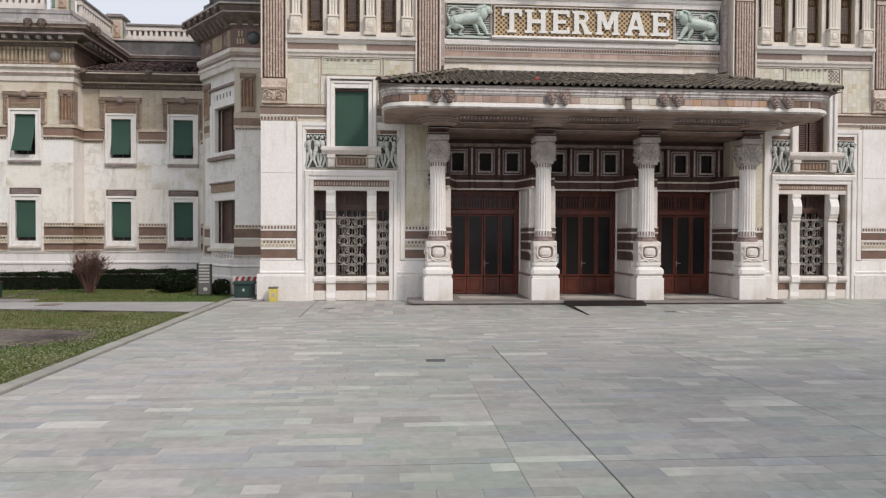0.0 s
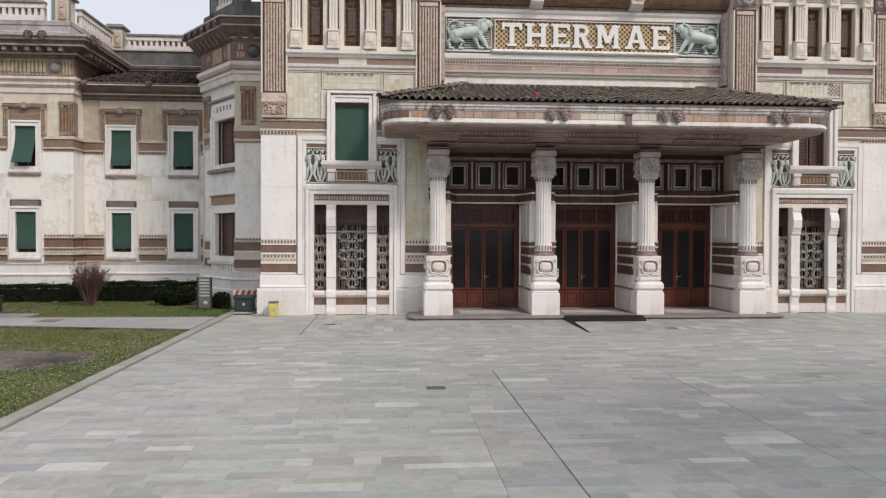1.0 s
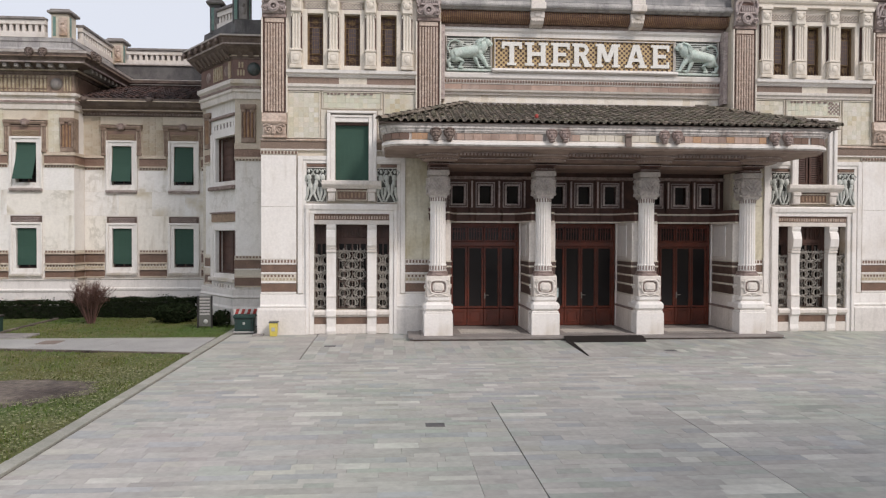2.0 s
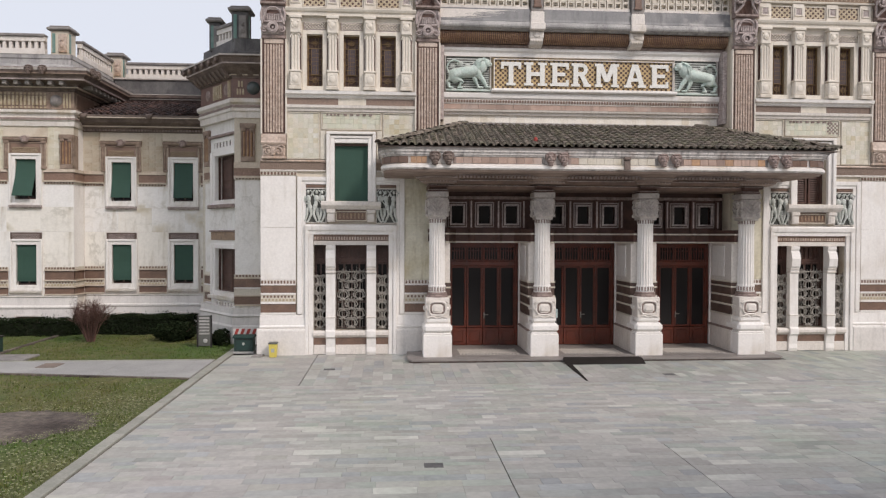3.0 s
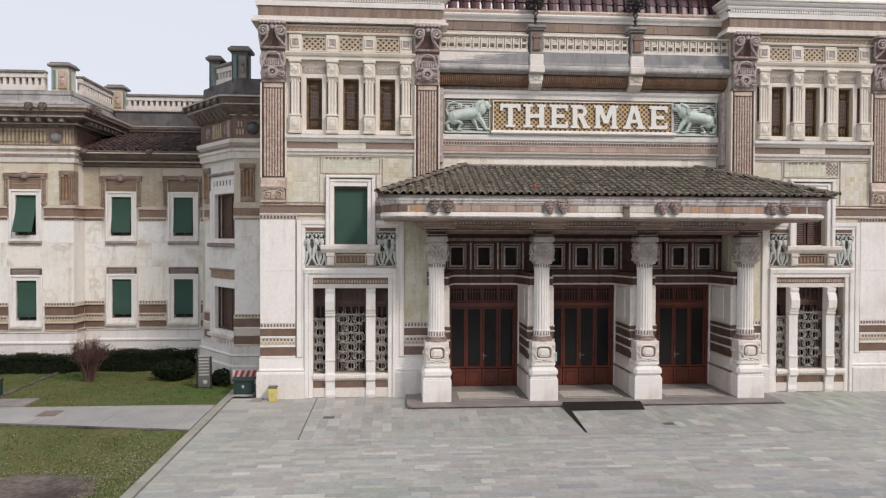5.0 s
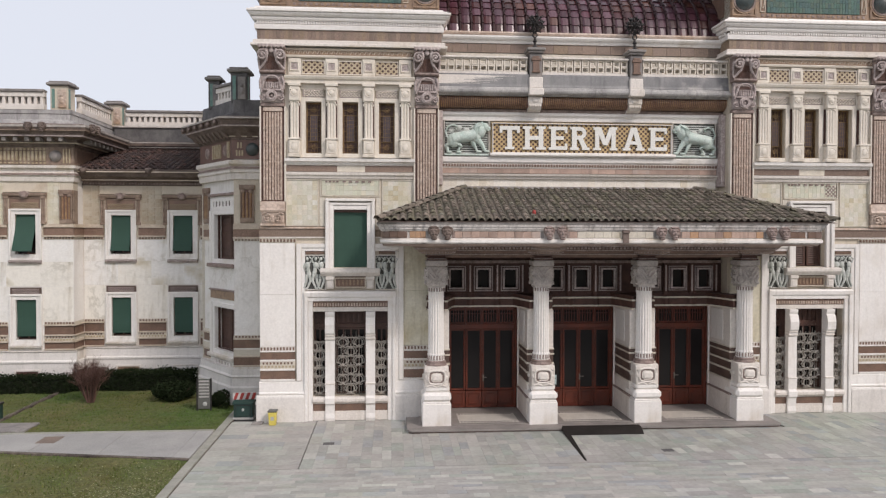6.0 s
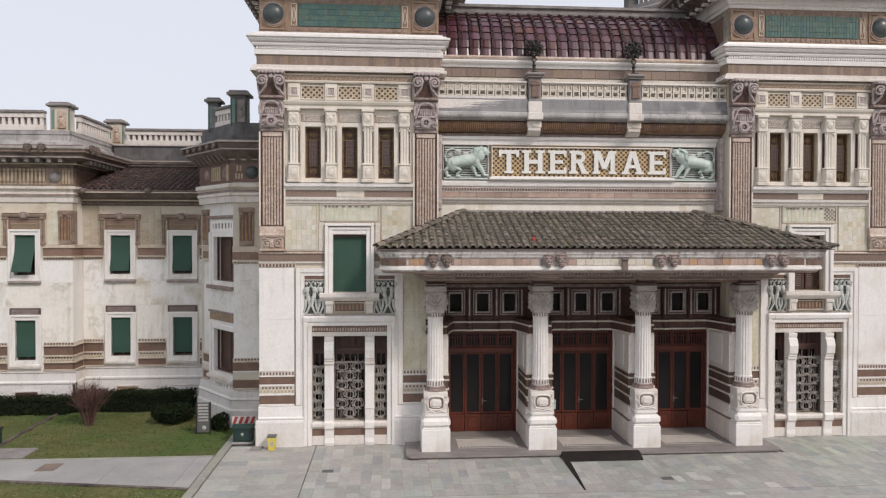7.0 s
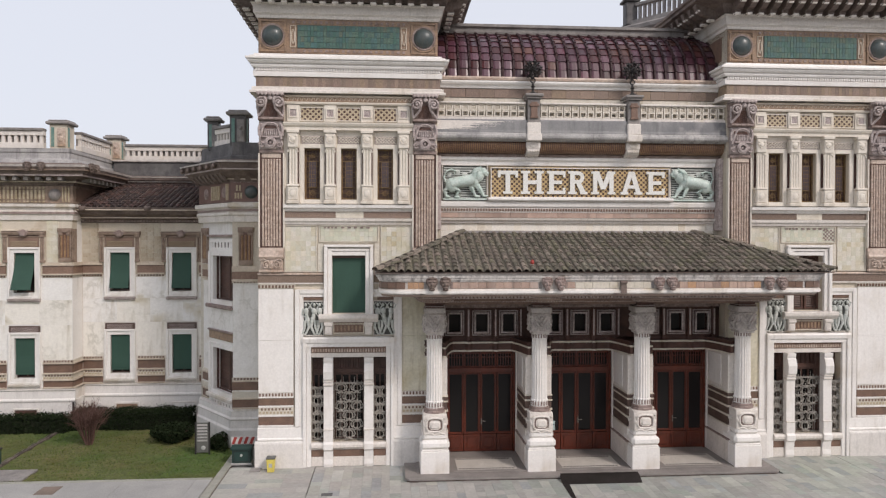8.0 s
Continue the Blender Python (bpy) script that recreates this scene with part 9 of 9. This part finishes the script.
hedge_run(-27.5, -22.05, 5.35, 6.3, 0.76, 4, 7000)


def bush(x, y, rx, rz, seed, cnt, label):
    t = thing("bush", label, "bush", "bushes", at=(x, y, 0))
    r = random.Random(seed)
    st_ = S()
    for i in range(9):
        a = r.uniform(0, 6.28)
        st_.rod([(x, y, 0), (x + 0.3 * rx * math.cos(a), y + 0.3 * rx * math.sin(a), rz * 0.5), (x + 0.75 * rx * math.cos(a), y + 0.75 * rx * math.sin(a), rz * r.uniform(0.7, 1.1))], 0.025, 0.008, 5)
    part("stem", st_, TWIG, t, kind="stuff")
    lumps = [(r.uniform(-0.5, 0.5) * rx, r.uniform(-0.5, 0.5) * rx, r.uniform(0.35, 0.85) * rz, r.uniform(0.35, 0.55)) for _ in range(9)]

    def inside(q):
        lx, ly, lz, lr = lumps[q.randrange(9)]
        d = Vector((q.gauss(0, 1), q.gauss(0, 1), q.gauss(0, 1))).normalized() * lr * q.uniform(0.75, 1.05)
        p = (x + lx + d.x * rx, y + ly + d.y * rx, lz + d.z * rz)
        return p if p[2] > 0.02 else None

    part("leaves", leaf_mass(seed, cnt, inside, 0.1), LEAF, t, kind="stuff")


bush(-16.85, 3.9, 1.0, 0.62, 11, 7000, "rounded dark evergreen bush on the lawn")
bush(-14.7, 2.55, 0.5, 0.5, 12, 2600, "small dark bush at the tower's foot")

sh = thing("shrub", "bare reddish many-stemmed winter shrub on the lawn", "shrub", at=(-20.3, 3.5, 0))
rs = random.Random(8)
stems, twigs = S(), S()
for i in range(30):
    a, sp_ = rs.uniform(0, 6.28), rs.uniform(0.1, 0.72)
    b0 = Vector((-20.3 + 0.12 * math.cos(a), 3.5 + 0.12 * math.sin(a), 0))
    tip = Vector((-20.3 + sp_ * math.cos(a) * 1.2, 3.5 + sp_ * math.sin(a), rs.uniform(1.0, 1.65)))
    mid = b0.lerp(tip, 0.5) + Vector((rs.uniform(-0.08, 0.08), rs.uniform(-0.08, 0.08), 0.1))
    stems.rod([b0, mid, tip], 0.024, 0.01, 5)
    for k in range(24):
        f = rs.uniform(0.42, 1.0)
        p = (b0.lerp(mid, f * 2) if f < 0.5 else mid.lerp(tip, f * 2 - 1))
        d = Vector((rs.uniform(-1, 1), rs.uniform(-1, 1), rs.uniform(0.2, 1.3))).normalized()
        L = rs.uniform(0.2, 0.55)
        twigs.rod([p, p + d * L * 0.6, p + d * L + Vector((0, 0, 0.06))], 0.008, 0.003, 3)
        for _ in range(2):
            q = p + d * L * rs.uniform(0.4, 1)
            e2 = Vector((rs.uniform(-1, 1), rs.uniform(-1, 1), rs.uniform(0.0, 1.2))).normalized()
            twigs.rod([q, q + e2 * rs.uniform(0.1, 0.25)], 0.005, 0.002, 3)
part("stem", stems, TWIG, sh, kind="stuff")
part("twig_mass", twigs, TWIG, sh, kind="stuff")

# notice stand, green box, barrier, yellow bin
nb = thing("notice_stand", "dark metal stand with pale notice slats on the lawn", "notice board", at=(-15.15, 1.77, 0))
for x in (-15.42, -14.88):
    part("post", S().box(x - 0.03, x + 0.03, 1.74, 1.8, 0.02, 1.34, 0.008), IRON, nb)
part("board", S().box(-15.39, -14.91, 1.755, 1.785, 0.1, 1.32, 0.01), LIDGREY, nb)
for i in range(6):
    part("slat", S().box(-15.35, -14.95, 1.735, 1.754, 0.56 + i * 0.125, 0.63 + i * 0.125, 0.006), PARAPET, nb)
part("disc", S().ball((-15.11, 1.74, 0.3), (0.09, 0.03, 0.09), 14, 8), NOTICE, nb)
gb = thing("utility_box", "dark green metal utility box by the wall", "utility box", at=(-13.3, 0.55, 0))
part("plinth", S().box(-13.72, -12.92, 0.3, 0.85, 0.0, 0.08, 0.01), PATHWAY, gb)
part("body", S().box(-13.68, -12.96, 0.34, 0.82, 0.08, 0.6, 0.02), GREENBOX, gb)
part("lid", S().along_x(-13.72, -12.92, [(0.28, 0.6), (0.28, 0.66), (0.58, 0.72), (0.88, 0.66), (0.88, 0.6)]), GREENBOX, gb)
part("door_seam", S().surround(-13.6, -13.04, 0.15, 0.54, 0.015, 0.33, 0.345), IRON, gb)
part("badge", S().ball((-13.32, 0.335, 0.38), (0.05, 0.012, 0.06), 12, 6), NOTICE, gb)
br = thing("barrier_board", "red and white striped barrier board on short legs", "barrier", at=(-13.2, 1.3, 0))
for x in (-13.75, -12.85):
    part("leg", S().box(x - 0.03, x + 0.03, 1.27, 1.33, 0, 0.8), IRON, br)
part("board", S().box(-13.9, -12.72, 1.24, 1.27, 0.57, 0.85, 0.005), WHITETAPE, br)
for i in range(5):
    x = -13.88 + i * 0.23
    part("stripe", S().along_y(1.232, 1.24, [(x, 0.572), (x + 0.12, 0.572), (x + 0.22, 0.848), (x + 0.1, 0.848)]), REDTAPE, br)
yb = thing("salt_bin", "small yellow plastic bin with a grey lid by the plinth", "bin", at=(-12.05, -0.5, 0))
part("body", S().add([(-12.17, -0.63, 0.01), (-11.93, -0.63, 0.01), (-11.93, -0.39, 0.01), (-12.17, -0.39, 0.01), (-12.2, -0.66, 0.5), (-11.9, -0.66, 0.5), (-11.9, -0.36, 0.5), (-12.2, -0.36, 0.5)], [(3, 2, 1, 0), (0, 1, 5, 4), (1, 2, 6, 5), (2, 3, 7, 6), (3, 0, 4, 7), (4, 5, 6, 7)]), YELLOW, yb)
part("lid", S().box(-12.22, -11.88, -0.68, -0.34, 0.5, 0.56, 0.015), LIDGREY, yb)
part("label_bar", S().box(-12.11, -11.99, -0.655, -0.64, 0.2, 0.34), NOTICE, yb)
solid("wall_base_slab", S().box(-12.85, -12.45, -0.55, -0.18, 0.0, 0.06, 0.01), GREY_CAP, "dark stone slab at the foot of the plinth", "slab")

# ---------------- paving ----------------
pv = thing("pavement", "grey stone paving of long slabs in uneven courses", "paving", kind="structure", at=(0, -12, 0))
rp_ = random.Random(21)
near, rest = [], []
GAPS = {-5.43: 0.02, -1.67: 0.015, 1.93: 0.014, 5.6: 0.012, -10.45: 0.02, 10.35: 0.016}
LENGTHS = (0.36, 0.45, 0.55, 0.65, 0.8, 1.0)


def cross_rows(y0, y1, joints):
    """Courses that run along x between long joints."""
    y = y0
    while y < y1 - 0.01:
        d = min(rp_.choice((0.2, 0.24, 0.26, 0.28, 0.32)), y1 - y)
        if y1 - y - d < 0.12:
            d = y1 - y
        gap = 0.02 if -20.35 < y < -20.0 else 0.003
        edges = [-13.655] + [jx for jx, ya in joints if y < ya] + [16.0]
        for a, b in zip(edges, edges[1:]):
            x = a + GAPS.get(a, 0.0)
            while x < b - 0.01:
                L = min(rp_.choice(LENGTHS), b - x)
                if b - x - L < 0.2:
                    L = b - x
                (near if (-20.8 < y < -16.6 and -11.0 < x < -1.5) else rest).append((x, y, L - 0.003, d - gap, rp_.uniform(-0.002, 0.002)))
                x += L
        y += d


cross_rows(-40.0, -5.72, [(-6.34, -14.5), (-5.43, -11.7), (-1.67, -12.5), (1.93, -12.7), (5.6, -12.7)])
# the apron before the building: columns of slabs that run towards it
x = -10.43
while x < 16.0:
    d = rp_.choice((0.26, 0.3, 0.34, 0.4))
    for jx in (-1.47, 10.35):
        if x < jx < x + d + 0.14:
            d = jx - x
    y = -5.69
    while y < -0.01:
        L = min(rp_.choice((0.4, 0.5, 0.6, 0.75, 0.95)), -y)
        if -y - L < 0.2:
            L = -y
        rest.append((x + GAPS.get(round(x, 2), 0.0), y, d - 0.003 - GAPS.get(round(x, 2), 0.0), L - 0.003, rp_.uniform(-0.002, 0.002)))
        y += L
    x += d
# broad slabs at the garden's corner
y = -5.69
while y < -0.01:
    d = min(rp_.choice((0.4, 0.5, 0.6)), -y)
    x = -13.655
    while x < -10.47:
        L = min(rp_.choice((0.6, 0.8, 1.0, 1.2)), -10.46 - x)
        if -10.46 - x - L < 0.25:
            L = -10.46 - x
        rest.append((x, y, L - 0.003, d - 0.003, rp_.uniform(-0.002, 0.002)))
        x += L
    y += d
sizes = {}
for x, y, L, d, dz in near[:300]:
    key = (round(L, 2), round(d, 2))
    if key not in sizes:
        sizes[key] = S().box(0, key[0], 0, key[1], -0.055, 0, 0.002).mesh("paving_slab", PAVE)
    piece("paving_slab", sizes[key], pv, pose(x, y, dz))
s = S()
for x, y, L, d, dz in near[300:] + rest:
    if y + d > -2.03 and x < 6.88 and x + L > -6.98:
        if y > -2.1:
            if x < -6.98:
                L = -6.985 - x
            elif x + L > 6.88:
                x, L = 6.885, x + L - 6.885
            else:
                continue
        else:
            d = -2.035 - y
    s.box(x, x + L, y, y + d, -0.055, dz, 0.002)
part("paving_slabs", s, PAVE_REST, pv, kind="stuff")
dc_me = S().box(-0.19, 0.19, -0.14, 0.14, -0.02, 0.006, 0.003).dents(-0.15, 0.15, 0.06, 0.03, -0.11, 0.11, 0.006, 0.009).mesh("drain_cover", SOOT)
for x, y in ((-6.81, -13.5), (-9.75, -3.1), (1.55, -4.6)):
    dc_ = tagged(new("drain_cover", dc_me), "small dark iron drain cover set in the paving", "drain", "drain covers")
    dc_.location = (x, y, 0)

# cream tiles beside the tower windows
cell = 0.19
tm = S().box(-cell / 2 + 0.001, cell / 2 - 0.001, -0.012, 0.02, -cell / 2 + 0.001, cell / 2 - 0.001, 0.0025).mesh("tile", TILE_CREAM)
tg = S().box(-cell / 2 + 0.002, cell / 2 - 0.002, -0.012, 0.02, -cell / 2 + 0.002, cell / 2 - 0.002, 0.003).mesh("tile", TILE_GREENISH)
for host, d in ((tiles_west, 0), (tiles_east, -2 * CX)):
    for a, b, z0, z1 in ((-2.4, -1.25, 7.52, 9.21), (1.25, 2.4, 7.52, 9.21), (-1.08, 1.08, 8.65, 9.21)):
        c_ = cell * (0.85 if z0 > 8 else 1)
        nx, nz = max(1, round((b - a) / c_)), max(1, round((z1 - z0) / c_))
        for i in range(nx):
            for j in range(nz):
                piece("tile", tg if z0 > 8 else tm, host, pose(U(a) + d + (i + 0.5) * (b - a) / nx, 0.015, z0 + (j + 0.5) * (z1 - z0) / nz) @ Matrix.Diagonal(((b - a) / nx / cell, 1, (z1 - z0) / nz / cell, 1)))
ck = S()
for i in range(6):
    for j in range(6):
        if (i + j) % 2:
            ck.box(9.18 + 0.62 + i * 0.075, 9.18 + 0.695 + i * 0.075, -0.012, 0.0, 8.7 + j * 0.075, 8.775 + j * 0.075)
part("check_patch", ck, CAPITAL, tiles_east, "patch of dark chequered tiles", kind="stuff")
# green glazed tiles of the friezes
gw, gh = 3.84 / 32, 0.86 / 4
gm = S().box(-gw / 2 + 0.003, gw / 2 - 0.003, -0.02, 0.0, -gh / 2 + 0.003, gh / 2 - 0.003, 0.004).mesh("tile", GREEN_TILE)
for host, d in ((frieze_west, 0), (frieze_east, -2 * CX)):
    for i in range(32):
        for j in range(4):
            piece("tile", gm, host, pose(U(-1.92) + d + (i + 0.5) * gw, -0.055, 15.99 + (j + 0.5) * gh))
# cream tiles of the recessed bay wall
nx, nz = 38, 2
bw_, bh = 2 * (BW - 0.18) / nx, 0.3
bm_ = S().box(-bw_ / 2 + 0.001, bw_ / 2 - 0.001, -0.015, 0.0, -bh / 2 + 0.001, bh / 2 - 0.001, 0.0025).mesh("tile", TILE_BAY)
for i in range(nx):
    for j in range(nz):
        piece("tile", bm_, bay, pose(-BW + 0.18 + (i + 0.5) * bw_, 0.8, 8.78 + (j + 0.5) * bh))
